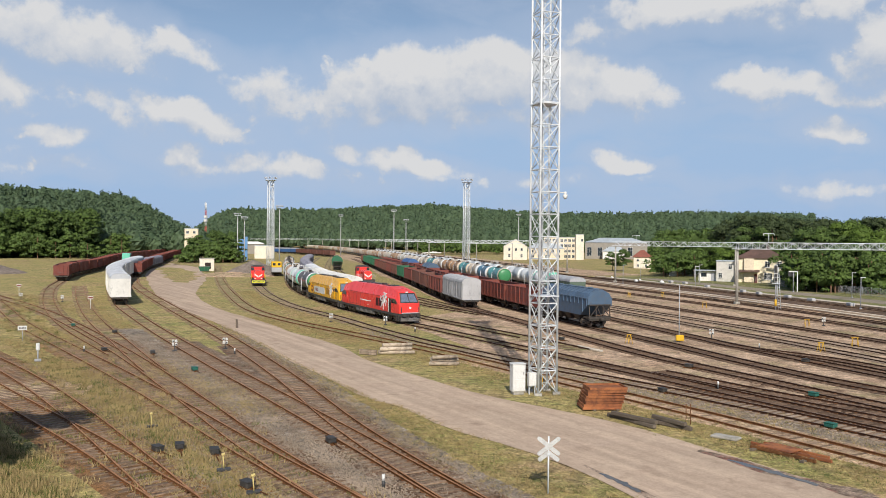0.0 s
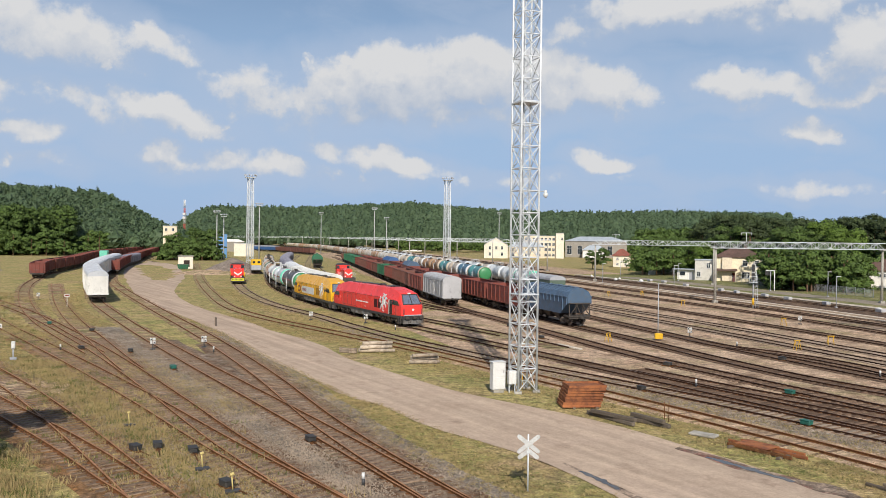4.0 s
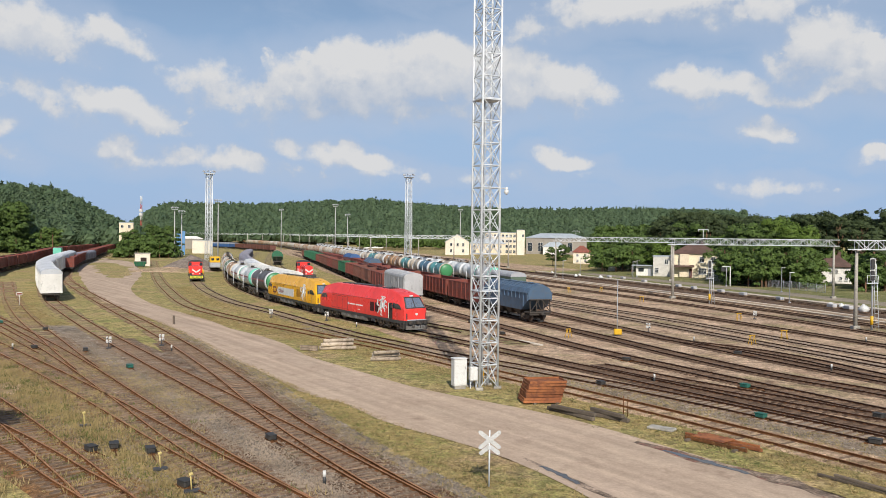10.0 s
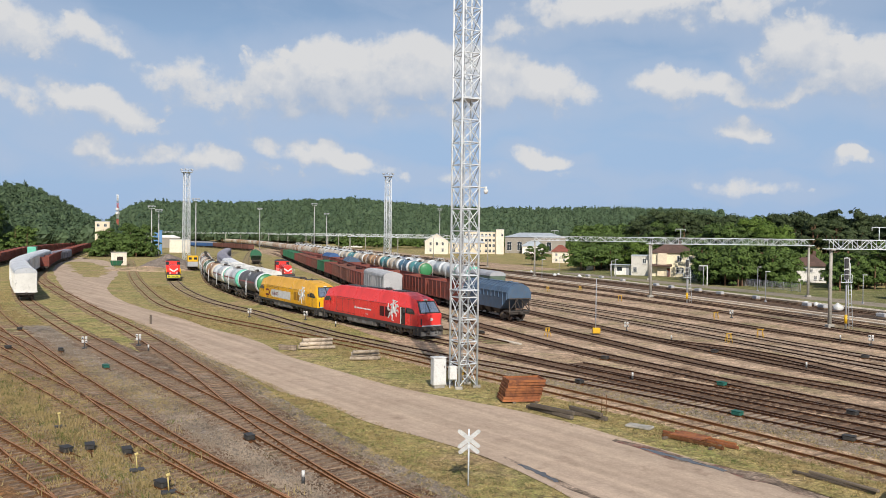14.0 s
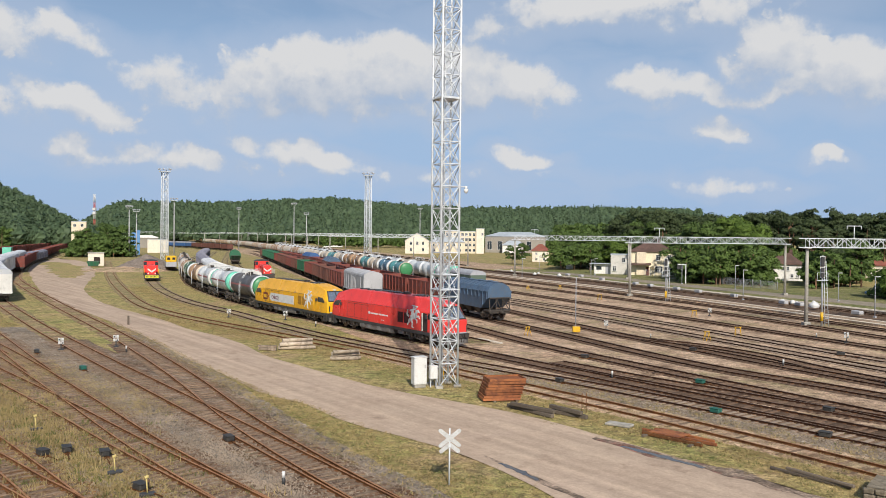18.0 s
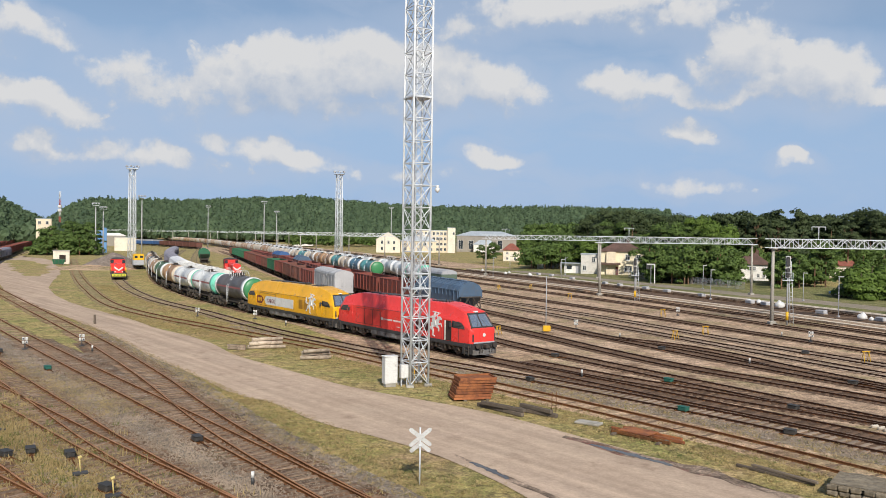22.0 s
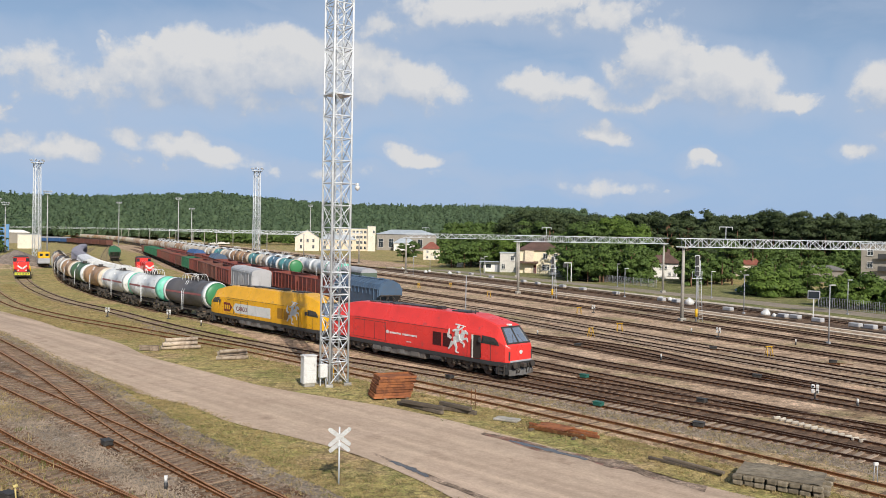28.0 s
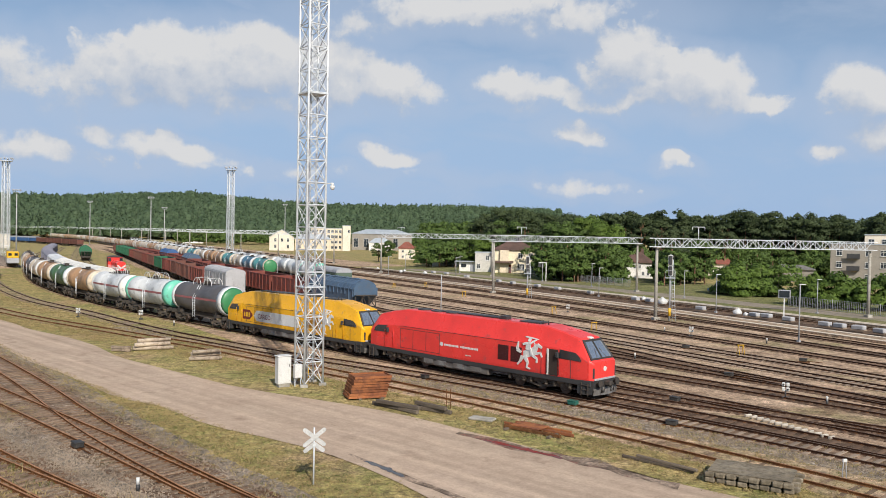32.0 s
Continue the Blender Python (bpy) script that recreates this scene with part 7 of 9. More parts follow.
    f = thing("yellow_barrier", "small yellow tubular guard by the tower", "barrier", pose(-0.75, 55.7, GROUND, 0, 0, 20))
    for x in (-0.45, 0.0, 0.45):
        part("post", Shape().tube((x, 0, 0), (x, 0, 1.1), 0.035, 6).mesh("post", YEL_SIGN), None, f)
    part("rail", Shape().tube((-0.45, 0, 1.1), (0.45, 0, 1.1), 0.035, 6).tube((-0.45, 0, 0.6), (0.45, 0, 0.6), 0.03, 6).mesh("rail", YEL_SIGN), None, f)


light_tower()


SIGN_GREY = surface("sign_white", (0.52, 0.52, 0.51), (0.42, 0.42, 0.42), rough=0.5, stain=(0.3, 0.29, 0.27), amount=0.3, bump=0.05)


def crossing_sign():
    t = thing("crossing_sign", "white railway crossing cross sign on a grey post", "sign", pose(0.08, 32.9, GROUND, 0, 0, 8))
    part("post", Shape().tube((0, 0, -0.1), (0, 0, 2.3), 0.035, 8).mesh("post", steel_pale), None, t)

    def arm(z, a, width=0.17, length=1.12):
        s = Shape()
        turn = Matrix.Rotation(a, 3, "Y")
        hw, hl = width / 2, length / 2
        pts = [(-hl, -hw * 0.55), (-hl, hw * 0.55), (-hl + 0.08, hw), (hl - 0.08, hw), (hl, hw * 0.55), (hl, -hw * 0.55), (hl - 0.08, -hw), (-hl + 0.08, -hw)]
        rings = []
        for y in (-0.05 - 0.012, -0.05 + 0.012):
            rings.append([Vector((0, y, z)) + turn @ Vector((x, 0, q)) for x, q in pts])
        return s.loft(rings)
    part("cross_arm", arm(1.92, radians(38)), SIGN_GREY, t)
    sh = arm(1.92, radians(-38))
    sh.v = [(x, y - 0.03, z) for x, y, z in sh.v]
    part("cross_arm", sh, SIGN_GREY, t)
    for a in (38, -38):
        s = Shape()
        turn = Matrix.Rotation(radians(a), 3, "Y")
        sgn = 1 if a > 0 else -1
        hl = 0.52
        pts = [(0, -0.085), (0, 0.085), (hl - 0.06, 0.085), (hl, 0.05), (hl, -0.05), (hl - 0.06, -0.085)]
        s.loft([[Vector((0, y, 1.66)) + turn @ Vector((x * sgn, 0, q)) for x, q in pts] for y in (-0.06, -0.036)])
        part("lower_arm", s, SIGN_GREY, t)
    part("clamp", Shape().box((0, -0.03, 1.92), (0.1, 0.09, 0.12)).box((0, -0.03, 1.6), (0.1, 0.09, 0.1)).mesh("clamp", steel_pale), None, t)


crossing_sign()

# ---------------------------------------------------------------- platforms
def platform(name, line, side, half, y0, y1, z, label):
    pts = line.side(side)
    keep = (pts[:, 1] > y0) & (pts[:, 1] < y1)
    mid = Line(pts[keep][::6])
    ob = thing(name, label, "platform", kind="structure")
    cols = [np.c_[mid.side(o)[::3], np.full(len(mid.p[::3]), zz)] for o, zz in ((-half, GROUND - 0.05), (-half, z), (half, z), (half, GROUND - 0.05))]
    n = len(cols[0])
    verts = np.stack(cols, 1).reshape(-1, 3)
    faces = [(k * 4 + i, k * 4 + i + 1, k * 4 + i + 5, k * 4 + i + 4) for k in range(n - 1) for i in range(3)]
    part("deck", raw_mesh("deck", verts, faces, platform_top), None, ob)
    for s in (-1, 1):
        sh = Shape()
        edge = mid.side(s * (half - 0.34))[::8]
        for a, b in zip(edge, edge[1:]):
            sh.strut((a[0], a[1], z + 0.02), (b[0], b[1], z + 0.02), 0.7, 0.06)
        part("edge_stones", sh, EDGE_STONE, ob, "pale concrete edge slabs")
    return ob


EDGE_STONE = surface("edge_stone", (0.70, 0.61, 0.49), (0.60, 0.51, 0.41), rough=0.9, scale=1.0, stain=(0.3, 0.26, 0.22), amount=0.3)
platform("platform_1", LINES["T2"], 4.2, 1.7, 5, 215, 0.12, "low sandy island platform with stored blocks and bags")
platform("platform_2", LINES["P1"], 3.1, 0.9, 5, 235, 0.12, "narrow outer platform with a pale concrete edge")


# ---------------------------------------------------------------- overhead portals and masts
def portal(left, right, label, far=False, posts_h=9.1):
    """A lattice cross beam on two posts."""
    a, b = Vector((*left, GROUND)), Vector((*right, GROUND))
    t = thing("catenary_portal", label, "portal", Matrix.Translation(a), "portals over the main line")
    d = (b - a)
    ang = math.atan2(d.y, d.x)
    L = d.length
    turn = Matrix.Rotation(ang, 4, "Z")
    z0, z1, hw = posts_h, posts_h + 1.05, 0.42
    sh = Shape()
    for y in (-hw, hw):
        for z in (z0, z1):
            sh.box((L / 2, y, z), (L + 1.6, 0.1, 0.1))
    part("chord", sh, steel_pale, t, at=turn)
    sh = Shape()
    n = int(L / (1.15 if not far else 2.3))
    for k in range(n):
        x0, x1 = L * k / n, L * (k + 1) / n
        for y in (-hw, hw):
            sh.strut((x0, y, z0), (x0, y, z1), 0.05)
            p, q = ((x0, y, z0), (x1, y, z1)) if k % 2 else ((x0, y, z1), (x1, y, z0))
            sh.strut(p, q, 0.06)
        sh.strut((x0, -hw, z1), (x0, hw, z1), 0.05)
        sh.strut((x0, -hw, z0), (x0, hw, z0), 0.05)
    tagged(part("lacing", sh, steel_pale, t, at=turn), kind="stuff")
    for x in (0.0, L):
        sh = Shape()
        sh.tube((x, 0, 0), (x, 0, z0), 0.24, 10, 0.17)
        sh.box((x, 0, z0 - 0.1), (0.5, 1.0, 0.14))
        part("post", sh, concrete, t, "grey concrete post", at=turn)
        sh = Shape()
        sh.box((x, 0, 0.15), (0.8, 0.8, 0.5), bevel=0.05)
        part("footing", sh, concrete, t, at=turn)
    if not far:
        sh = Shape()
        x = L * 0.18
        sh.tube((x, 0, z1), (x, 0, z1 + 1.5), 0.05, 6)
        sh.tube((x - 0.9, 0, z1 + 1.5), (x + 0.9, 0, z1 + 1.5), 0.05, 6)
        for e in (-0.9, 0.9):
            sh.tube((x + e, 0, z1 + 1.5), (x + e, 0, z1 + 1.1), 0.04, 6)
        part("wire_bracket", sh, steel_pale, t, "T-shaped wire bracket", at=turn)
    return t


portal((41.7, 95.3), (73.9, 99.6), "pale lattice portal beam on concrete posts over the platforms")
portal((30.8, 139.0), (59.6, 145.0), "pale lattice portal beam on concrete posts by the station house")
portal((16.5, 206.0), (43.0, 196.0), "pale lattice portal beam over the main line")
for yy in (262, 318, 380, 450, 530, 620, 720, 840):
    line = LINES["P1"]
    s = np.interp(yy, line.p[:, 1], line.s)
    p, d = line.at(s), line.way(s)
    right = np.array([d[1], -d[0]])
    if yy > 740:
        p, d = np.array([-245.0, 840.0]), np.array([-0.4, 0.9])
        right = np.array([0.91, 0.41])
    portal(tuple(p - right * 26), tuple(p + right * 7), "pale lattice portal beam far down the main line", True, 9.1)


for az_p, d_p in ((-15.6, 735), (-18.0, 740), (-20.4, 745)):
    mid_p, across = Vector((math.sin(radians(az_p)), math.cos(radians(az_p)))) * d_p, Vector((math.cos(radians(az_p)), -math.sin(radians(az_p))))
    portal(tuple(mid_p - across * 15.5), tuple(mid_p + across * 15.5), "pale lattice portal beam far down the main line", True, 9.1)


def mast(label, az, d, h, half, head, turn=0.4, thin=False):
    x, y = spot(az, d)
    t = thing("floodlight_mast", label, "light mast", pose(x, y, GROUND, 0, 0, -az), "floodlight masts")
    if thin:
        part("pole", Shape().tube((0, 0, 0), (0, 0, h), half, 8, half * 0.55).mesh("pole", GREY_L), None, t)
    else:
        s = {"leg": [], "brace": []}
        lattice(s, 0, 0, 0, h, half, half * 0.8, half * 2.2, 0.11, 0.06, turn)
        for sh in s["leg"]:
            part("leg", sh, steel_pale, t)
        both = Shape()
        for sh in s["brace"]:
            both.add(sh.v, sh.f, True)
        tagged(part("bracing", both, steel_pale, t), kind="stuff")
    floodlight_head(t, h, head)
    return t


mast("tall pale lattice floodlight mast with a railed platform", -19.35, 276, 29.4, 0.95, 3.4)
mast("tall pale lattice floodlight mast behind the tank wagons", -5.75, 268, 29.2, 0.95, 3.2)
for az, d, h in ((-21.55, 345, 19.4), (-21.1, 352, 18.2), (-18.75, 335, 22.4), (-14.55, 500, 24.0), (-10.85, 412, 24.2), (-10.0, 455, 20.5), (-2.1, 490, 25.0)):
    mast("slender grey floodlight mast far down the yard", az, d, h, 0.3, 2.4, thin=True)


def radio_mast(az, d, h):
    x, y = spot(az, d)
    t = thing("radio_mast", "slender red and white banded radio mast above the woods", "radio mast", pose(x, y, GROUND))
    bands = 6
    for k in range(bands):
        sh = Shape()
        z0, z1 = h * k / bands, h * (k + 1) / bands
        for a in range(3):
            c, q = math.cos(a * 2.094), math.sin(a * 2.094)
            sh.tube((0.7 * c, 0.7 * q, z0), (0.7 * c, 0.7 * q, z1), 0.16, 6)
            c2, q2 = math.cos(a * 2.094 + 2.094), math.sin(a * 2.094 + 2.094)
            sh.strut((0.7 * c, 0.7 * q, z0), (0.7 * c2, 0.7 * q2, z1), 0.12)
        part("section", sh, (MAST_RED, white_paint)[k % 2], t)
    sh = Shape()
    for z in (h * 0.62, h * 0.7):
        sh.box((0, 0, z), (2.4, 2.4, 2.0), bevel=0.2)
    part("antenna", sh, white_paint, t, "white antenna panels")


MAST_RED = surface("mast_red", (0.42, 0.09, 0.07), rough=0.6, bump=0.0)
radio_mast(-23.65, 690, 39.0)


# ---------------------------------------------------------------- buildings
def wall_tone(name, c, stain=None):
    return surface(name, c, tuple(q * 0.9 for q in c), rough=0.85, scale=0.5, stain=stain or tuple(q * 0.7 for q in c), amount=0.25, bump=0.1)


STATION = wall_tone("render_station", (0.80, 0.71, 0.52))
CREAM = wall_tone("render_cream", (0.72, 0.62, 0.47))
IVORY = wall_tone("render_ivory", (0.74, 0.67, 0.56))
WHITE_WALL = wall_tone("render_white", (0.78, 0.76, 0.72))
PINKISH = wall_tone("render_pinkish", (0.62, 0.50, 0.42))
ANNEX_WALL = wall_tone("render_pale_grey", (0.56, 0.54, 0.50))
GREY_WALL = wall_tone("render_grey", (0.29, 0.265, 0.23))
BLUE_WALL = wall_tone("cladding_blue", (0.13, 0.28, 0.52))
TILE_BROWN = surface("roof_brown", (0.13, 0.075, 0.06), (0.09, 0.055, 0.045), rough=0.85, scale=1.0, stain=(0.06, 0.05, 0.04), amount=0.4, bump=0.3)
TILE_RED = surface("roof_red", (0.26, 0.085, 0.06), (0.2, 0.07, 0.05), rough=0.85, scale=1.0, stain=(0.12, 0.06, 0.05), amount=0.4, bump=0.3)
DULL_ROOF = surface("roof_dull", (0.2, 0.19, 0.18), (0.15, 0.145, 0.14), rough=0.9, stain=(0.1, 0.1, 0.09), amount=0.3)
SHEET_GREY = surface("roof_sheet", (0.42, 0.46, 0.5), (0.36, 0.4, 0.44), rough=0.5, scale=0.5, stain=(0.3, 0.32, 0.34), amount=0.3)


def building(name, label, x, y, turn, w, d, eave, ridge, walls, roof, rows, win=(0.9, 1.3), gable="x", chimney=False, frame_mat=None):
    """A walled house with real window openings shown as set-back panes, frames and sills, and a pitched or flat roof."""
    t = thing(name, label, "building", pose(x, y, GROUND, 0, 0, turn))
    body = Shape()
    body.box((0, 0, eave / 2), (w, d, eave), bevel=0.03)
    if ridge > eave + 0.05:
        if gable == "y":  # gable end faces the yard
            body.loft([[(-w / 2, s * d / 2, eave), (w / 2, s * d / 2, eave), (0, s * d / 2, ridge - 0.15)] for s in (-1, 1)])
    part("wall", body, walls, t)
    body = Shape()
    o = 0.45
    if ridge <= eave + 0.05:
        body.box((0, 0, eave + 0.12), (w + 0.3, d + 0.3, 0.25), bevel=0.03)
    elif gable == "y":
        for s in (-1, 1):
            body.loft([[(s * (w / 2 + o), e * (d / 2 + o), eave - 0.18), (0, e * (d / 2 + o), ridge), (0, e * (d / 2 + o), ridge + 0.16), (s * (w / 2 + o), e * (d / 2 + o), eave - 0.02)] for e in (-1, 1)])
    else:
        hip = d * 0.42
        lo = [(-w / 2 - o, -d / 2 - o, eave), (w / 2 + o, -d / 2 - o, eave), (w / 2 + o, d / 2 + o, eave), (-w / 2 - o, d / 2 + o, eave)]
        hi = [(-w / 2 + hip, -0.05, ridge), (w / 2 - hip, -0.05, ridge), (w / 2 - hip, 0.05, ridge), (-w / 2 + hip, 0.05, ridge)]
        low = [(p[0], p[1], eave - 0.15) for p in lo]
        body.loft([low, lo, hi])
    roof_ob = part("roof", body, roof, t)
    if chimney:
        part("chimney", Shape().box((w * 0.15, 0.3, ridge), (0.7, 0.6, 1.6), bevel=0.03).mesh("chimney", TILE_BROWN), None, roof_ob)
    ww, wh = win
    key = ("pane", ww, wh)
    for face, z, xs in rows:
        for px in xs:
            def pane():
                return Shape().box((0, 0, 0), (ww, 0.04, wh)).mesh("window", glass)

            def frame_shape():
                s = Shape()
                for e in (-1, 1):
                    s.box((e * ww / 2, -0.03, 0), (0.09, 0.1, wh + 0.09))
                    s.box((0, -0.03, e * wh / 2), (ww + 0.09, 0.1, 0.09))
                s.box((0, -0.03, 0), (0.06, 0.08, wh))
                s.box((0, -0.03, wh * 0.18), (ww, 0.08, 0.05))
                return s.mesh("frame", frame_mat or white_paint)
            if face == "front":
                m = pose(px, -d / 2 - 0.022, z)
            elif face == "left":
                m = pose(-w / 2 - 0.022, px, z, 0, 0, -90)
            else:
                m = pose(w / 2 + 0.022, px, z, 0, 0, 90)
            win_ob = part("window", cached(key, pane), None, t, at=m)
            part("frame", cached(("frame", ww, wh), frame_shape), None, win_ob)
            part("sill", cached(("sill", ww, wh), lambda: Shape().box((0, -0.1, -wh / 2 - 0.07), (ww + 0.25, 0.2, 0.06)).mesh("sill", white_paint)), None, win_ob)
    return t


# the yellow station house with its annex and porch
h = building("station_house", "cream two-storey station house with a dark hipped roof", 54.2, 218.5, -14, 11.2, 9.0, 6.3, 8.6, STATION, TILE_BROWN,
             [("front", 4.7, (1.6, 4.4)), ("front", 1.7, (1.4, 2.2, 4.6)), ("right", 4.7, (-2, 2)), ("right", 1.7, (-2, 2))], (1.1, 1.5), chimney=True)
part("bay", Shape().box((-2.7, -4.9, 3.1), (2.4, 1.0, 6.0), bevel=0.03).mesh("bay", CREAM), None, h, "cream projecting bay")
part("awning", Shape().box((-2.9, -5.9, 3.0), (5.4, 2.2, 0.16), Matrix.Rotation(0.18, 3, "X")).mesh("awning", TILE_BROWN), None, h, "dark porch awning")
part("porch_post", Shape().box((-5.3, -6.7, 1.35), (0.25, 0.25, 2.7)).mesh("porch_post", CREAM), None, h)
part("porch_post", Shape().box((-0.6, -6.7, 1.35), (0.25, 0.25, 2.7)).mesh("porch_post", CREAM), None, h)
part("door", Shape().box((-1.1, -4.53, 1.1), (1.0, 0.06, 2.2)).mesh("door", MAROON), None, h)
building("annex", "low grey flat-roofed annex beside the station house", 46.2, 221.5, -14, 4.4, 7.0, 5.2, 5.2, ANNEX_WALL, SHEET_GREY, [("front", 1.6, (-1.2,)), ("front", 3.9, (1.2,))], (0.9, 1.3))
building("white_house", "white rendered house with a brown hipped roof", 81.5, 198, -22, 7.4, 7.0, 4.0, 6.6, WHITE_WALL, TILE_BROWN, [("front", 2.9, (-0.6, 0.5)), ("front", 1.2, (-2.4, 1.4, 2.6))], (0.55, 0.8), chimney=True)
building("cottage", "cottage with red roof and cream walls behind bushes", 111, 216, -27, 11, 7, 3.4, 6.4, IVORY, TILE_RED, [("front", 1.9, (-3, 0, 3))], (0.9, 1.2))
h = building("apartment_block", "weathered grey-brown apartment block behind the pine wood", 131, 180, -35, 13, 10, 9.6, 9.6, GREY_WALL, SHEET_GREY,
             [("front", z, (-4.6, 1.6, 4.8)) for z in (1.8, 4.7, 7.6)], (1.2, 1.4))
for z in (3.4, 6.3):
    part("balcony", Shape().box((-1.6, -5.6, z), (2.8, 1.2, 0.16)).box((-1.6, -6.15, z + 0.55), (2.8, 0.1, 1.0)).mesh("balcony", DARK_BAND), None, h, "dark balcony")
h = building("apartment_block", "white and ochre apartment block with balconies", 147, 190, -38, 12, 10, 12.0, 12.0, IVORY, SHEET_GREY,
             [("front", z, (-4.4, -1.4, 4.2)) for z in (1.8, 4.6, 7.4, 10.2)], (1.3, 1.5))
for z in (3.2, 6.0, 8.8):
    part("balcony", Shape().box((1.6, -5.6, z), (2.8, 1.2, 0.16)).box((1.6, -6.15, z + 0.55), (2.8, 0.1, 1.0)).mesh("balcony", WHITE_WALL), None, h, "white balcony")
building("garage", "low grey-roofed garage behind the bushes", 118, 188, -32, 10, 6, 3.2, 4.2, GREY_WALL, DULL_ROOF, [], gable="x")
# the town behind the yard
building("gabled_house", "pale pink gabled house beyond the main line", -17.5, 436, 2, 12.5, 12, 7.0, 11.0, IVORY, SHEET_GREY, [("front", 5.5, (-3.2, 0.2, 3.2)), ("front", 2.2, (-3.2, 3.2))], (1.1, 1.7), gable="y")
building("row_house", "long ochre house with a grey roof beyond the main line", -1.5, 446, 2, 19, 9, 6.2, 8.8, CREAM, SHEET_GREY, [("front", 4.6, (-7, -3.5, 0, 3.5, 7)), ("front", 1.8, (-7, 0, 7))], (1.2, 1.4))
building("office_block", "pale yellow four-storey office block with rows of windows", 6.0, 452, -1, 17, 11, 12.0, 12.0, CREAM, SHEET_GREY,
         [("front", z, (-7.4, -5.3, -3.2, -1.1, 1.1, 3.2, 5.3, 7.4)) for z in (1.8, 4.7, 7.6, 10.4)], (1.3, 1.5))
building("office_block", "pale yellow stair tower of the office block", 16.7, 449, -1, 4.3, 9, 13.6, 13.6, IVORY, SHEET_GREY, [("front", 10.6, (1.2,))], (1.0, 1.4))
building("factory_hall", "wide blue-grey factory hall with a sheet roof", 39.0, 486, -4, 35, 20, 9.6, 12.2, GREY_WALL, SHEET_GREY, [("front", 4.2, (-15, -9, -4, 2, 8))], (2.6, 5.0))
building("factory_hall", "white low workshop with a curved roof", 37, 470, -4, 13, 9, 4.6, 7.2, WHITE_WALL, SHEET_GREY, [("front", 2.2, (-3, 1))], (1.2, 1.4))
building("cottage", "small cream cottage with a red roof beside the trees", 35.5, 318, -6, 6.4, 6, 4.4, 6.9, IVORY, TILE_RED, [("front", 3.2, (-1.6, 1.4)), ("front", 1.1, (-1.6, 1.4))], (0.8, 0.9))
building("red_roofed_hut", "small white hut with a bright red roof far down the line", -88, 615, 5, 14, 8, 5.0, 9.5, WHITE_WALL, TILE_RED, [("front", 2.4, (-4, 0, 4))], (1.4, 1.6))
# the west end of the road
building("silo_tower", "narrow bright blue clad tower behind the trees", -139.5, 360, 20, 4.0, 4.0, 10.6, 10.6, BLUE_WALL, BLUE_WALL, [])
building("low_store", "low cream store with a flat roof", -142.5, 397, 18, 9.6, 8, 6.4, 6.4, IVORY, SHEET_GREY, [])
hut = building("concrete_hut", "small pale concrete hut at the road's end", -104.2, 239, 24, 4.3, 4.0, 3.7, 3.7, IVORY, concrete, [])
# no opening is cut: a near-black panel paints the shade inside
part("doorway", Shape().box((0.3, -2.02, 1.6), (1.7, 0.1, 2.0), bevel=0.02).mesh("doorway", INSIDE), None, hut, "dark panel for the shade in the open doorway")
skip = thing("skip", "green steel skip in front of the concrete hut", "skip", pose(-102.6, 233.6, GROUND, 0, 0, 24))
part("trough", Shape().loft([[(-1.3, -0.6, 0.15), (1.3, -0.6, 0.15), (1.3, 0.6, 0.15), (-1.3, 0.6, 0.15)], [(-1.7, -0.9, 1.5), (1.7, -0.9, 1.5), (1.7, 0.9, 1.5), (-1.7, 0.9, 1.5)]]).mesh("trough", GREEN_W), None, skip)
part("rim", Shape().box((0, -0.92, 1.5), (3.5, 0.1, 0.12)).box((0, 0.92, 1.5), (3.5, 0.1, 0.12)).box((-1.72, 0, 1.5), (0.1, 1.8, 0.12)).box((1.72, 0, 1.5), (0.1, 1.8, 0.12)).mesh("rim", GREEN_DULL), None, skip)
for x in (-0.9, 0.0, 0.9):
    part("stiffener", Shape().strut((x, -0.64, 0.2), (x * 1.2, -0.95, 1.45), 0.1).mesh("stiffener", GREEN_DULL), None, skip)
for x in (-1.0, 1.0):
    part("runner", Shape().box((x, 0, 0.07), (0.16, 1.4, 0.16)).mesh("runner", black_under), None, skip)
sheet("grass_island", [(-131, 258), (-118, 236), (-100, 203), (-84, 175)], [(-126, 262), (-109, 238), (-92, 206), (-80.5, 174)], GROUND + 0.03, grass_ground, "island of dry yellow grass in the fork of the road", "grass", 0.25, 0.08)
building("hill_house", "pale yellow house above the trees in the west", -179, 392, 22, 6.5, 8, 14.6, 14.6, CREAM, SHEET_GREY, [("front", 12.9, (-1.8, 1.4))], (1.2, 1.4))
building("long_shed", "long low white shed beyond the west sidings", -232, 470, 26, 34, 8, 5.0, 6.4, WHITE_WALL, SHEET_GREY, [("front", 2.4, (-10, 0, 10))], (1.6, 1.4))
building("long_shed", "long pale roofed shed behind the west sidings", -205, 505, 24, 44, 8, 6.5, 8.0, GREY_WALL, WHITE_WALL, [])
cont = thing("container", "green steel container on the west sidings", "container", pose(-150, 275, GROUND, 0, 0, 115))
part("shell", Shape().box((0, 0, 3.1), (8, 2.6, 2.6), bevel=0.05).mesh("shell", MINT), None, cont)
part("wagon_deck", Shape().box((0, 0, 1.3), (9, 2.6, 0.9), bevel=0.05).mesh("wagon_deck", black_under), None, cont)
yel = thing("track_machine", "small yellow rail vehicle with two dark windows", "rail vehicle", on_line(LINES["T11"], LINES["T11"].nearest(-64, 182), 4.0))
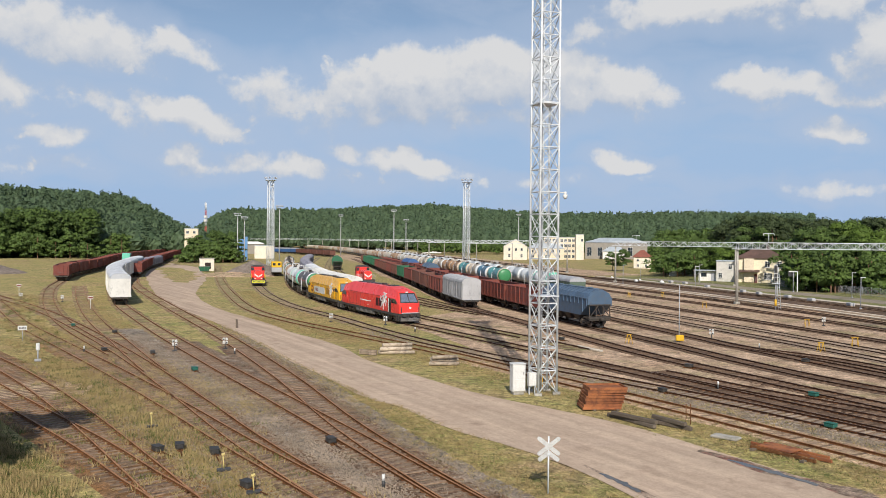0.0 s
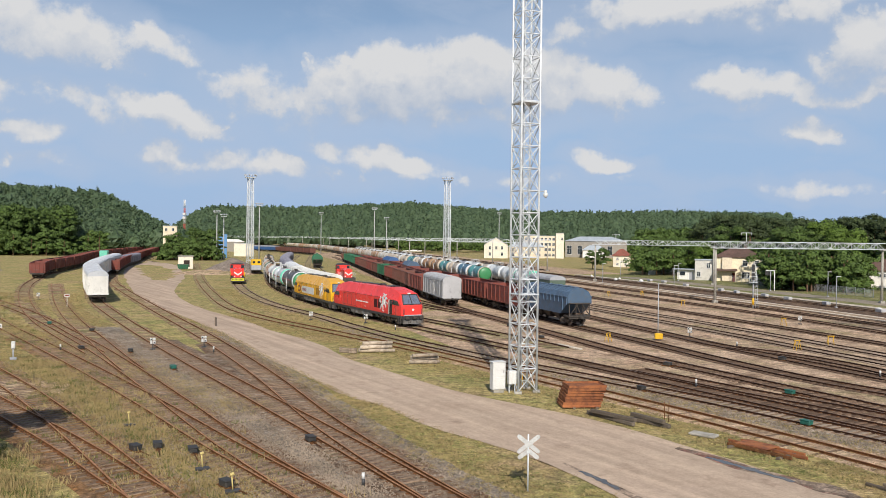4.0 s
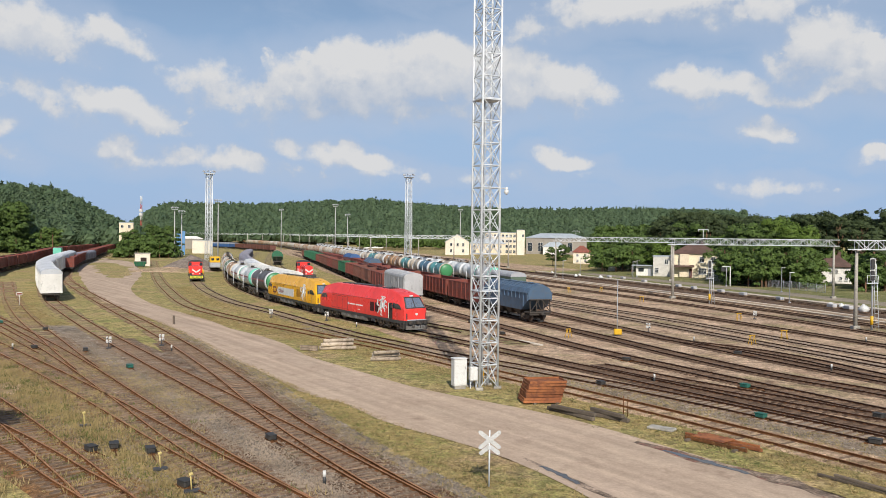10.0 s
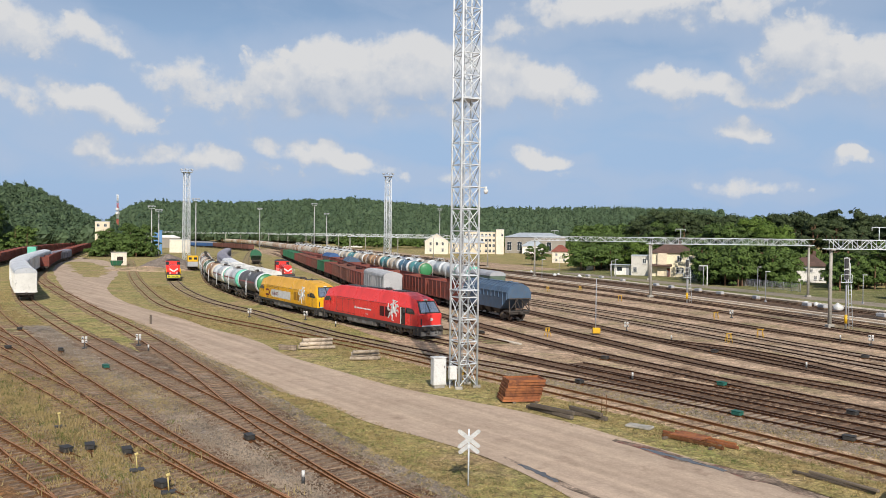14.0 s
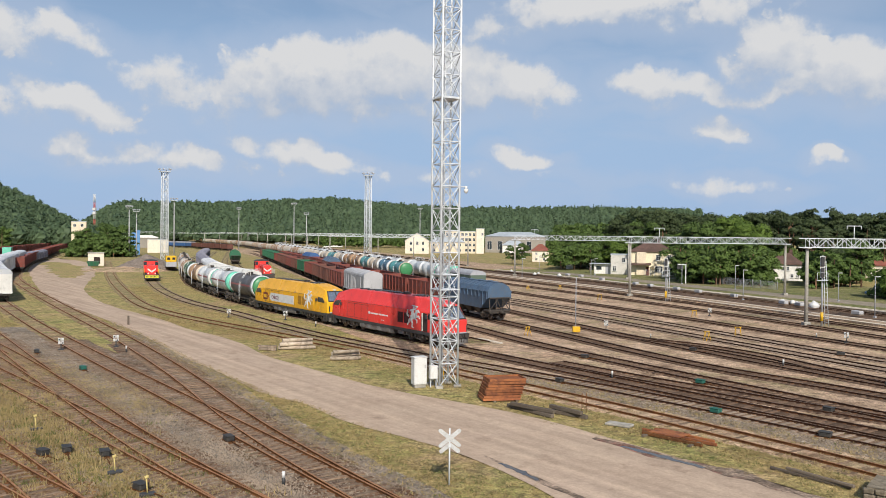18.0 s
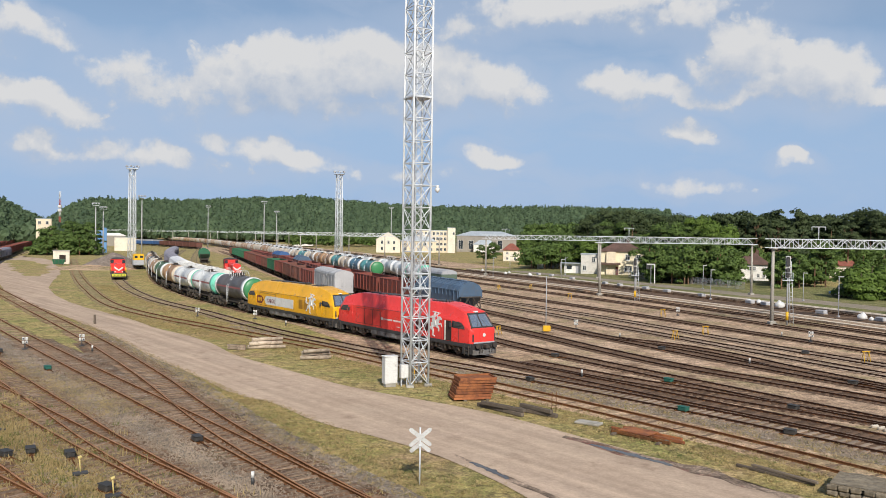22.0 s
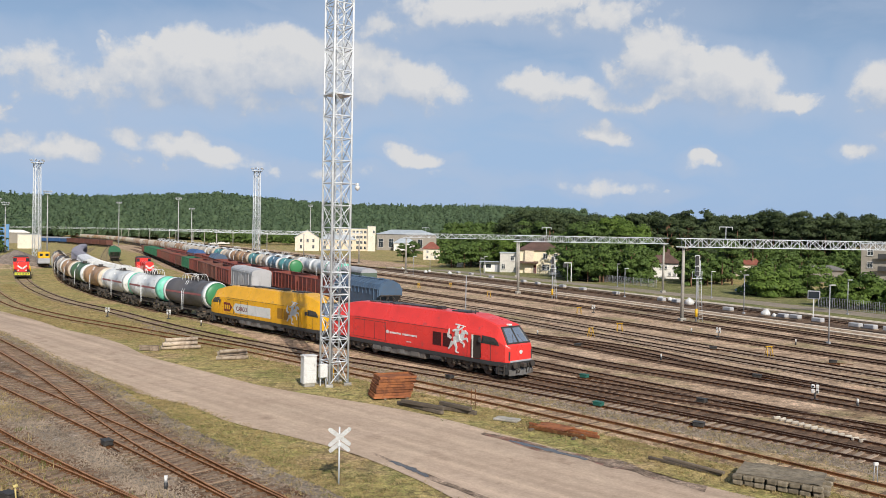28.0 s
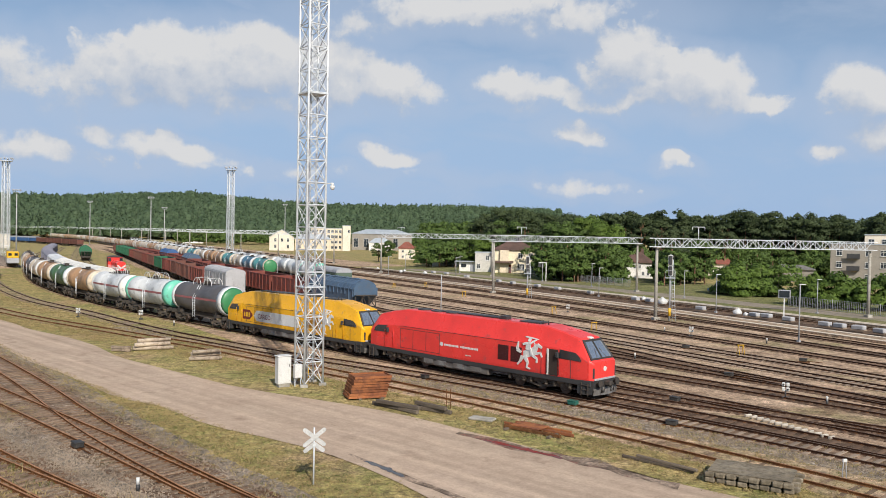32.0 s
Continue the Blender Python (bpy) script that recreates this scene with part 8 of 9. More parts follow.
yel.matrix_basis = pose(-72.8, 212.0, 0, 0, 0, -68)
part("cab", Shape().box((0, 0, 3.0), (4.5, 2.6, 1.6), bevel=0.15).mesh("cab", YEL_SIGN), None, yel)
part("lower_body", Shape().box((0, 0, 1.6), (5.4, 2.7, 1.3), bevel=0.08).mesh("lower_body", GREY_W), None, yel)
for y in (-0.65, 0.65):
    part("window", Shape().box((2.27, y, 3.1), (0.06, 0.7, 0.6)).mesh("window", glass), None, yel)
bogie(yel, 0, (-1.5, 1.5), None)


# ---------------------------------------------------------------- heaps, stacks and scrap beside the road
def heap(name, label, x, y, rx, ry, hgt, mat, seed):
    n, m = 40, 14
    verts = [(0, 0, hgt)]
    for i in range(1, m + 1):
        for j in range(n):
            a = 2 * math.pi * j / n
            r = i / m
            wob = 1 + 0.14 * noise.noise((math.cos(a) * 1.6 + seed, math.sin(a) * 1.6, r))
            z = hgt * (1 - r) ** 0.85 + 0.12 * noise.noise((r * 6, a * 2, seed))
            verts.append((rx * r * wob * math.cos(a), ry * r * wob * math.sin(a), max(z if i < m else -0.05, -0.05)))
    faces = [(0, 1 + j, 1 + (j + 1) % n) for j in range(n)]
    sh = Shape().add(verts, faces, True)
    sh.add([], [], True)
    for i in range(1, m):
        sh.f += [(1 + (i - 1) * n + j, 1 + i * n + j, 1 + i * n + (j + 1) % n, 1 + (i - 1) * n + (j + 1) % n) for j in range(n)]
        sh.s += [True] * n
    ob = new(name, sh.mesh(name, mat))
    ob.matrix_basis = pose(x, y, GROUND)
    return tagged(ob, label, "heap")


GRAVEL = ground_cover("grey_gravel", ((0.20, 0.165, 0.14), (0.16, 0.13, 0.11)), [((0.28, 0.23, 0.19), 0.6, 0.58, 0.06, 0.6)])
heap("gravel_mound", "grey-brown gravel heap beside the west sidings", -81, 217, 8.5, 8.5, 4.2, GRAVEL, 1)
heap("sand_heap", "low pale sand heap beside the gravel", -84, 210, 12, 7, 1.1, sand_ground, 2)
heap("earth_mound", "low brown earth mound beyond the west sidings", -153, 205, 11, 9, 3.2, GRAVEL, 3)
PLATE = surface("rusty_plate", (0.34, 0.125, 0.045), (0.23, 0.08, 0.034), rough=0.85, scale=1.2, stain=(0.11, 0.04, 0.025), amount=0.5, bump=0.3, per_object=0.25)
WOODY = surface("old_timber", (0.36, 0.29, 0.22), (0.25, 0.19, 0.14), rough=0.95, scale=1.5, stain=(0.16, 0.12, 0.09), amount=0.4, bump=0.4, per_object=0.3)
DARK_TIMBER = surface("tarred_timber", (0.11, 0.085, 0.065), (0.16, 0.13, 0.1), rough=0.95, scale=1.5, bump=0.4, per_object=0.3)


def plate_stack():
    t = thing("plate_stack", "stack of rust-red ribbed steel plates beside the siding", "stack", pose(3.35, 50.25, GROUND, 0, 0, 12))
    rnd = random.Random(4)
    for k in range(8):
        z = 0.12 + 0.165 * k
        # each plate is a tray with upturned edges
        sh = Shape()
        w2, d2 = 1.17, 0.75
        outer = [(-w2, -d2), (w2, -d2), (w2, d2), (-w2, d2)]
        inner = [(-w2 + 0.06, -d2 + 0.06), (w2 - 0.06, -d2 + 0.06), (w2 - 0.06, d2 - 0.06), (-w2 + 0.06, d2 - 0.06)]
        sh.loft([[(x, y, z + h) for x, y in ring] for ring, h in ((outer, -0.03), (outer, 0.12), (inner, 0.12), (inner, 0.03))], True, True)
        part("plate", sh, PLATE, t, at=pose(-0.22 + 0.05 * k + rnd.uniform(-0.03, 0.03), rnd.uniform(-0.06, 0.06), 0, 0, 0, rnd.uniform(-2.5, 2.5)))
    for x in (-0.7, 0.7):
        part("bearer", Shape().box((x, 0, 0.03), (0.16, 1.7, 0.14)).mesh("bearer", DARK_TIMBER), None, t)


plate_stack()


def timber_pile(name, label, x, y, turn, n, length, mat, seed, r=0.13, square=False):
    t = thing(name, label, "timber pile", pose(x, y, GROUND, 0, 0, turn))
    rnd = random.Random(seed)
    for k in range(n):
        row = 0 if k < n * 0.45 else 1 if k < n * 0.8 else 2
        sh = Shape()
        a = rnd.uniform(-13, 13)
        if square:
            sh.box((0, 0, 0), (length * rnd.uniform(0.85, 1.05), 2 * r, 1.7 * r), bevel=0.02)
        else:
            sh.tube((-length / 2 * rnd.uniform(0.85, 1), 0, 0), (length / 2, 0, 0), r, 10, r * 0.85)
        part("timber", sh, mat, t, at=pose(rnd.uniform(-0.25, 0.25), (k % max(1, int(n * 0.45))) * r * 2.4 - n * 0.2 * r + rnd.uniform(-0.05, 0.05), r + row * r * 1.8, 0, 0, a))


LOGS = surface("bleached_logs", (0.50, 0.42, 0.33), (0.36, 0.29, 0.22), rough=0.95, scale=1.5, stain=(0.2, 0.15, 0.11), amount=0.4, bump=0.4, per_object=0.25)
timber_pile("timber_pile", "pile of weathered pale sleepers and logs in the grass", -13.4, 71.0, 20, 6, 2.9, LOGS, 3, 0.17)
timber_pile("timber_pile", "pile of grey squared timbers beside the siding", -8.4, 65.3, 14, 7, 2.3, LOGS, 4, 0.15)
timber_pile("timber_pile", "flat heap of mossy timber in the grass", -15.6, 70.2, -15, 4, 1.6, WOODY, 6, 0.12, True)
timber_pile("old_sleepers", "dark old sleepers lying in the grass", 4.8, 46.6, -56, 3, 3.2, DARK_TIMBER, 5, 0.12, True)
timber_pile("old_sleepers", "dark old sleepers lying by the road", 6.9, 45.9, -40, 3, 2.6, DARK_TIMBER, 7, 0.12, True)
timber_pile("old_sleepers", "dark timber balks lying beside the near siding", 15.4, 34.2, -46, 2, 3.4, DARK_TIMBER, 8, 0.07, True)
sw = thing("scrap_frame", "rusty steel track frame lying in the grass", "scrap", pose(11.4, 41.0, GROUND, 0, 0, -47))
for y in (-0.55, 0.1, 0.6):
    part("bar", Shape().box((0.2, y, 0.1), (3.4 if y != 0.1 else 4.2, 0.12, 0.16), bevel=0.02).mesh("bar", PLATE if y > 0 else rust), None, sw)
part("plate", Shape().box((-0.3, 0.1, 0.2), (1.7, 1.1, 0.05)).mesh("plate", PLATE), None, sw)
for x in (-1.2, 1.4):
    part("tie", Shape().box((x, 0, 0.04), (0.16, 1.9, 0.1)).mesh("tie", DARK_TIMBER), None, sw)
slab = thing("concrete_slab", "pale broken concrete slab in the grass", "slab", pose(9.2, 43.6, GROUND, 0, 0, -35))
part("slab", Shape().box((0, 0, 0.07), (1.4, 0.7, 0.14), bevel=0.04).mesh("slab", concrete), None, slab)


DIRTY_STONE = surface("dirty_concrete", (0.27, 0.23, 0.17), (0.19, 0.155, 0.11), rough=0.95, scale=1.5, stain=(0.10, 0.085, 0.06), amount=0.5, bump=0.4, per_object=0.25)


def block_stack():
    t = thing("concrete_stack", "stack of cracked concrete slabs and blocks beside the road", "stack", pose(18.3, 31.6, GROUND, 0, 0, -38))
    t.scale = (0.86, 0.8, 0.8)
    rnd = random.Random(9)
    for row in range(2):
        for k in range(8):
            part("block", Shape().box((0, 0, 0), (0.46, 0.4, 0.24), bevel=0.05).mesh("block", DIRTY_STONE), None, t, at=pose(-1.75 + 0.5 * k + rnd.uniform(-0.05, 0.05), -1.25 + rnd.uniform(-0.08, 0.08), 0.14 + 0.28 * row, rnd.uniform(-3, 3), rnd.uniform(-3, 3), rnd.uniform(-8, 8)))
    for k in range(6):
        part("block", Shape().box((0, 0, 0), (0.44, 0.42, 0.24), bevel=0.05).mesh("block", DIRTY_STONE), None, t, at=pose(1.95 + rnd.uniform(-0.1, 0.1), -1.0 + 0.45 * k, 0.2 + 0.12 * (k % 2), 0, 0, rnd.uniform(-12, 12)))
    sh = Shape()
    n = 12
    grid = [[(-1.9 + 3.8 * i / n + 0.05 * noise.noise((i, j, 0)), -1.3 + 2.6 * j / n + 0.05 * noise.noise((j, i, 4)), 0.62 + 0.07 * noise.noise((i * 0.5, j * 0.5, 1))) for i in range(n + 1)] for j in range(n + 1)]
    sh.loft(grid, closed=False, caps=False)
    sh.add([(-1.88, -1.28, 0.5), (1.88, -1.28, 0.5), (1.88, 1.28, 0.5), (-1.88, 1.28, 0.5), (-1.88, -1.28, 0.6), (1.88, -1.28, 0.6), (1.88, 1.28, 0.6), (-1.88, 1.28, 0.6)], [(0, 1, 5, 4), (1, 2, 6, 5), (2, 3, 7, 6), (3, 0, 4, 7)])
    part("top_slab", sh, DIRTY_STONE, t, "thin cracked top slab")
    part("core", Shape().box((0, 0.1, 0.25), (3.4, 2.1, 0.5)).mesh("core", DIRTY_STONE), None, t)


block_stack()


# ---------------------------------------------------------------- signals, posts and switch gear
def dwarf_signal(x, y, turn=0):
    t = thing("dwarf_signal", "low white shunting signal on a short post", "signal", pose(x, y, GROUND, 0, 0, turn), "shunting signals")
    part("post", cached("dw_post", lambda: Shape().tube((0, 0, 0), (0, 0, 0.55), 0.05, 8).box((0, 0, 0.05), (0.4, 0.4, 0.14), bevel=0.02).mesh("post", DARK_BAND)), None, t)
    for z in (0.62, 0.92):
        for e in (-0.13, 0.13):
            part("lamp_unit", cached("dw_lamp", lambda: Shape().box((0, 0, 0), (0.2, 0.2, 0.24), bevel=0.03).mesh("lamp_unit", white_paint)), None, t, at=pose(e, 0, z))
    part("lens", cached("dw_lens", lambda: Shape().tube((-0.13, -0.1, 0.92), (-0.13, -0.14, 0.92), 0.06, 10).tube((0.13, -0.1, 0.62), (0.13, -0.14, 0.62), 0.06, 10).mesh("lens", glass)), None, t)


for x, y in ((-33.0, 68.9), (-29.2, 71.1), (-26.3, 96.9), (-19.1, 94.8), (17.0, 88.1), (33.6, 105.1), (38.7, 79.4), (30.0, 48.1), (-84, 121), (-75, 118)):
    dwarf_signal(x, y, math.degrees(-math.atan2(x, y)))


def limit_post(x, y):
    t = thing("fouling_post", "short black and white striped post between tracks", "post", pose(x, y, GROUND), "striped posts")
    part("base", cached("lp0", lambda: Shape().tube((0, 0, 0), (0, 0, 0.3), 0.07, 8).mesh("base", DARK_BAND)), None, t)
    part("cap", cached("lp1", lambda: Shape().tube((0, 0, 0.3), (0, 0, 0.55), 0.07, 8).mesh("cap", white_paint)), None, t)


for p in ((-6.6, 32.6), (11.7, 58.1), (-27.1, 68.1), (20.0, 80.7), (37.4, 83.0), (44, 74), (31.5, 46.0), (-40.5, 67.0), (26.5, 64.5), (-14.5, 88.5)):
    limit_post(*p)


def switch_box(x, y, turn, mat, label):
    t = thing("switch_machine", label, "switch machine", pose(x, y, GROUND, 0, 0, turn), "switch machines")
    part("case", cached(("sb", mat.name), lambda: Shape().box((0, 0, 0.2), (0.6, 0.4, 0.24), bevel=0.05).mesh("case", mat)), None, t)
    part("lid", cached(("sbl", mat.name), lambda: Shape().box((0, 0, 0.33), (0.64, 0.43, 0.05), bevel=0.02).mesh("lid", mat)), None, t)
    part("rod", cached("sbr", lambda: Shape().tube((0.3, 0, 0.12), (1.5, 0, 0.1), 0.03, 6).box((0, 0, 0.04), (1.0, 0.3, 0.08)).mesh("rod", rust)), None, t)


SW_BLACK = surface("switch_black", (0.03, 0.03, 0.03), (0.05, 0.045, 0.04), rough=0.6, stain=(0.09, 0.07, 0.05), amount=0.3)
SW_GREEN = surface("switch_green", (0.02, 0.12, 0.09), (0.015, 0.09, 0.07), rough=0.6, stain=(0.05, 0.07, 0.05), amount=0.3)
for x, y in ((-10.6, 39.2), (-17.4, 36.9), (-18.2, 36.3), (-15.4, 36.3), (-12.0, 31.6), (-34.0, 66.8), (-39.0, 67.7), (11.3, 67.4), (6.0, 96.0), (7.7, 56.1), (21.7, 72.3), (-2.1, 94.5), (1.4, 83.7), (30.3, 55.9), (22.2, 47.5), (19.2, 41.4), (-45.2, 80.5), (33.9, 70.5), (40.5, 62.5)):
    switch_box(x, y, -50 + 12 * math.sin(x * 3), SW_BLACK, "low black switch machine beside the rails")
for x, y in ((-26.6, 58.9), (15.4, 46.8), (17.4, 56.2), (-53.2, 85.8)):
    switch_box(x, y, -52, SW_GREEN, "low green switch machine beside the rails")


def trestle(x, y, turn, s=1.0):
    t = thing("trestle", "yellow tubular trestle standing between tracks", "trestle", pose(x, y, GROUND, 0, 0, turn), "yellow trestles")
    t.scale = (0.8, 0.8, 0.95)
    for e in (-0.35, 0.35):
        for d in (-0.3, 0.3):
            part("leg", cached(("tl", e, d), lambda: Shape().tube((e, d, 0), (e * 0.8, 0, 0.95), 0.035, 6).mesh("leg", YEL_SIGN)), None, t)
    part("bar", cached("tb", lambda: Shape().tube((-0.45, 0, 0.95), (0.45, 0, 0.95), 0.04, 6).mesh("bar", YEL_SIGN)), None, t)


for x, y in ((25.3, 79.8), (20.7, 152.2), (29.9, 84.3), (37.1, 66.5), (8.0, 82.4), (24, 130), (31, 103), (14.5, 150)):
    trestle(x, y, 20 + 25 * math.sin(x))


def lamp_post(x, y, h, turn):
    t = thing("lamp_post", "slim grey platform lamp post with a flat head", "lamp post", pose(x, y, GROUND, 0, 0, turn), "platform lamps")
    part("post", cached(("lpp", round(h, 1)), lambda: Shape().tube((0, 0, 0), (0, 0, h), 0.07, 8, 0.05).box((0, 0, 0.1), (0.3, 0.3, 0.25)).mesh("post", GREY_W)), None, t)
    part("lamp_head", cached(("lph", round(h, 1)), lambda: Shape().box((-0.35, 0, h), (0.9, 0.22, 0.1), bevel=0.03).mesh("lamp_head", white_paint)), None, t)


for x, y, h in ((48.0, 74.9, 5.8), (54.8, 105.1, 5.3), (63.0, 132.2, 4.6), (69.9, 104.9, 4.8), (50.4, 176.8, 4.2), (56.0, 159.8, 4.7), (47.8, 132.7, 4.9), (37.9, 212.3, 4.4), (33, 190, 4.6), (24, 218, 4.6), (17.5, 196, 4.6), (61.5, 66, 5.3), (78, 84, 4.8)):
    lamp_post(x, y, h, 200)
t = thing("yellow_box_pole", "tall thin grey pole with a yellow box at its foot", "pole", pose(13.2, 84.8, GROUND))
part("pole", Shape().tube((0, 0, 0), (0, 0, 5.9), 0.06, 8, 0.04).mesh("pole", GREY_W), None, t)
part("box", Shape().box((0.05, -0.15, 0.45), (0.8, 0.45, 0.6), bevel=0.06).mesh("box", YEL_SIGN), None, t, "yellow equipment box")
t = thing("information_board", "dark platform display board on a pale post", "display board", pose(60.9, 98.5, GROUND, 0, 0, -32))
part("post", Shape().box((0, 0, 1.3), (0.16, 0.16, 2.6)).mesh("post", white_paint), None, t)
part("housing", Shape().box((0, 0, 3.15), (1.5, 0.25, 1.1), bevel=0.04).mesh("housing", GREY_W), None, t)
part("screen", Shape().box((0, -0.14, 3.15), (1.25, 0.03, 0.85)).mesh("screen", glass), None, t)
t = thing("information_board", "dark display board on a bent pale post by the station", "display board", pose(50.6, 177.5, GROUND, 0, 0, -16))
part("post", Shape().box((0.8, 0, 2.1), (0.2, 0.2, 4.2)).box((0.0, 0, 4.2), (1.8, 0.2, 0.2)).mesh("post", white_paint), None, t)
part("screen", Shape().box((-0.4, 0, 3.6), (1.3, 0.2, 0.9), bevel=0.03).mesh("screen", DARK_BAND), None, t)


def signal_mast(x, y, h, turn):
    t = thing("signal_mast", "slender lattice signal mast with ladder and lamp heads", "signal", pose(x, y, GROUND, 0, 0, turn), "signal masts")
    part("post", Shape().tube((0, 0, 0), (0, 0, h), 0.12, 8, 0.09).mesh("post", GREY_W), None, t)
    s = Shape()
    for e in (-0.5, 0.0):
        s.tube((0.75 + e * 0.8, 0.1, 0), (0.35 + e * 0.4, 0.1, h * 0.92), 0.035, 6)
    for k in range(int(h / 0.5)):
        u = k / (h / 0.5)
        s.tube((0.75 - 0.4 * u - 0.4 * (1 - u) - 0.2 * u, 0.1, 0.4 + 0.5 * k), (0.75 - 0.4 * u, 0.1, 0.4 + 0.5 * k), 0.02, 5)
    part("ladder", s, steel_pale, t)
    for k, z in enumerate((h - 0.7, h - 2.0)):
        part("lamp_head", Shape().box((0, -0.2, z), (0.4, 0.2, 1.1), bevel=0.05).mesh("lamp_head", DARK_BAND), None, t, "dark signal lamp head")
        part("backing", Shape().box((0, -0.08, z), (0.55, 0.03, 1.25)).mesh("backing", white_paint), None, t)
    s = Shape()
    s.box((0, 0, h - 2.9), (1.2, 0.8, 0.06))
    for e in (-0.55, 0.55):
        s.tube((e, -0.35, h - 2.9), (e, -0.35, h - 2.0), 0.025, 5)
    s.tube((-0.55, -0.35, h - 2.0), (0.55, -0.35, h - 2.0), 0.025, 5)
    part("service_platform", s, steel_pale, t)
    part("striped_foot", Shape().tube((0, 0, 0.6), (0, 0, 1.6), 0.17, 10).mesh("striped_foot", YEL_SIGN), None, t)


signal_mast(43.2, 94.6, 8.2, -20)
signal_mast(34.1, 128.4, 6.9, -14)


def concrete_block(x, y, z, turn, n=1):
    t = thing("storage_block", "grey shrink-wrapped block stored on the platform", "block", pose(x, y, z, 0, 0, turn), "stored blocks")
    part("block", cached("cb", lambda: Shape().box((0, 0, 0.28), (1.4, 0.75, 0.5), bevel=0.08).mesh("block", GREY_L)), None, t)
    part("pallet", cached("cbp", lambda: Shape().box((0, 0, 0.02), (1.5, 0.7, 0.08)).mesh("pallet", WOODY)), None, t)


for x, y in ((57.8, 92.5), (59.1, 87.1), (59.8, 85.4), (60.7, 83.3), (61.1, 80.3), (56.3, 97.7), (57.2, 96.4), (53.3, 106.6), (51.3, 119.5), (38.4, 168.1), (39.9, 161.7), (42.8, 153.4), (44.5, 145.7), (47.4, 135.8), (31.9, 197.3), (34.5, 184), (29.5, 203), (50.2, 122.5)):
    concrete_block(x * 0.997, y * 0.997, 0.14, -72 + 8 * math.sin(x * 5))


def white_bag(x, y, r, seed):
    s = Shape()
    prof = [(0.0, r * 0.8), (0.15 * r, r), (0.6 * r, r * 0.98), (1.0 * r, r * 0.7), (1.25 * r, r * 0.28), (1.32 * r, 0.03)]
    r *= 0.78
    prof = [(z * 0.78, q * 0.78) for z, q in prof]
    s.lathe(prof, 16, "z")
    s.v = [(p[0] * (1 + 0.45 * noise.noise((p[0] * 3.3 + seed, p[1] * 3.3, p[2] * 3))), p[1] * (1 + 0.45 * noise.noise((p[1] * 3.3, seed, p[2] * 3.3))), p[2] * (1 + 0.4 * noise.noise((p[0] * 2, p[1] * 2, seed)))) for p in s.v]
    ob = new("bulk_bag", s.mesh("bulk_bag", white_paint))
    ob.matrix_basis = pose(x, y, 0.12)
    tagged(ob, "white slumped bulk bag on the platform", "bag", "bulk bags")


for i, (x, y, r) in enumerate(((55.5, 100.6, 0.75), (55.6, 98.6, 0.45), (52.0, 116.3, 0.9), (51.6, 121.2, 0.5), (51.9, 123.2, 0.55), (51.2, 125.3, 0.5), (21.5, 205, 0.6), (23, 210, 0.5), (26.8, 198.5, 0.7), (17, 222, 0.55))):
    white_bag(x, y, r, i)


# station fence: mesh panels between posts
def fence(points, label, h=1.7, gap=2.6):
    line = Line(points)
    t = thing("fence", label, "fence")
    n = int(line.length / gap)
    bars = Shape()
    for k in range(n + 1):
        p = line.at(k * gap)
        part("post", cached(("fp", h), lambda: Shape().tube((0, 0, 0), (0, 0, h), 0.045, 6).mesh("post", GREY_W)), None, t, at=pose(p[0], p[1], GROUND))
        if k < n:
            q = line.at((k + 1) * gap)
            for z in (0.12, h - 0.1):
                bars.tube((p[0], p[1], GROUND + z), (q[0], q[1], GROUND + z), 0.025, 4, cap=False)
            for j in range(1, 9):
                u = p + (q - p) * j / 9
                bars.box((u[0], u[1], GROUND + h / 2), (0.03, 0.03, h - 0.2))
    tagged(part("bars", bars, GREY_W, t), kind="stuff")


fence([(38, 262), (47.5, 232), (54, 196), (60.5, 171), (64, 158)], "grey wire panel fence behind the outer platform")
fence([(72.5, 116), (76, 104), (80, 88), (86, 66)], "grey wire panel fence by the bushes")

PALE_YELLOW = surface("faded_yellow", (0.62, 0.50, 0.20), (0.5, 0.4, 0.16), rough=0.7, stain=(0.3, 0.22, 0.1), amount=0.4)
# small plates, posts and yellow stands among the near tracks
for x, y in ((-20.9, 41.0), (-13.9, 33.8), (-11.5, 31.0)):
    t = thing("switch_stand", "small yellow hand switch stand in the grass", "switch stand", pose(x, y, GROUND, 0, 0, 30), "switch stands")
    part("base", cached("ss0", lambda: Shape().box((0, 0, 0.08), (0.6, 0.3, 0.12), bevel=0.03).mesh("base", DARK_BAND)), None, t)
    part("lever", cached("ss1", lambda: Shape().tube((0, 0, 0.1), (-0.05, 0, 0.75), 0.03, 6).mesh("lever", PALE_YELLOW)), None, t)
    part("weight", cached("ss2", lambda: Shape().tube((-0.1, 0, 0.72), (0.04, 0, 0.77), 0.07, 10).mesh("weight", PALE_YELLOW)), None, t)
for x, y, hh in ((-63.8, 107.1, 1.6), (-88.2, 126.5, 1.9)):
    t = thing("track_sign", "orange and white plate on a slim post in the grass", "sign", pose(x, y, GROUND, 0, 0, 30), "track signs")
    part("post", Shape().tube((0, 0, 0), (0, 0, hh), 0.04, 6).mesh("post", white_paint), None, t)
    part("plate", Shape().box((0, -0.05, hh), (0.7, 0.03, 0.4), bevel=0.01).mesh("plate", white_paint), None, t)
    part("bar", Shape().box((0, -0.075, hh), (0.6, 0.02, 0.22)).mesh("bar", BRICK), None, t)
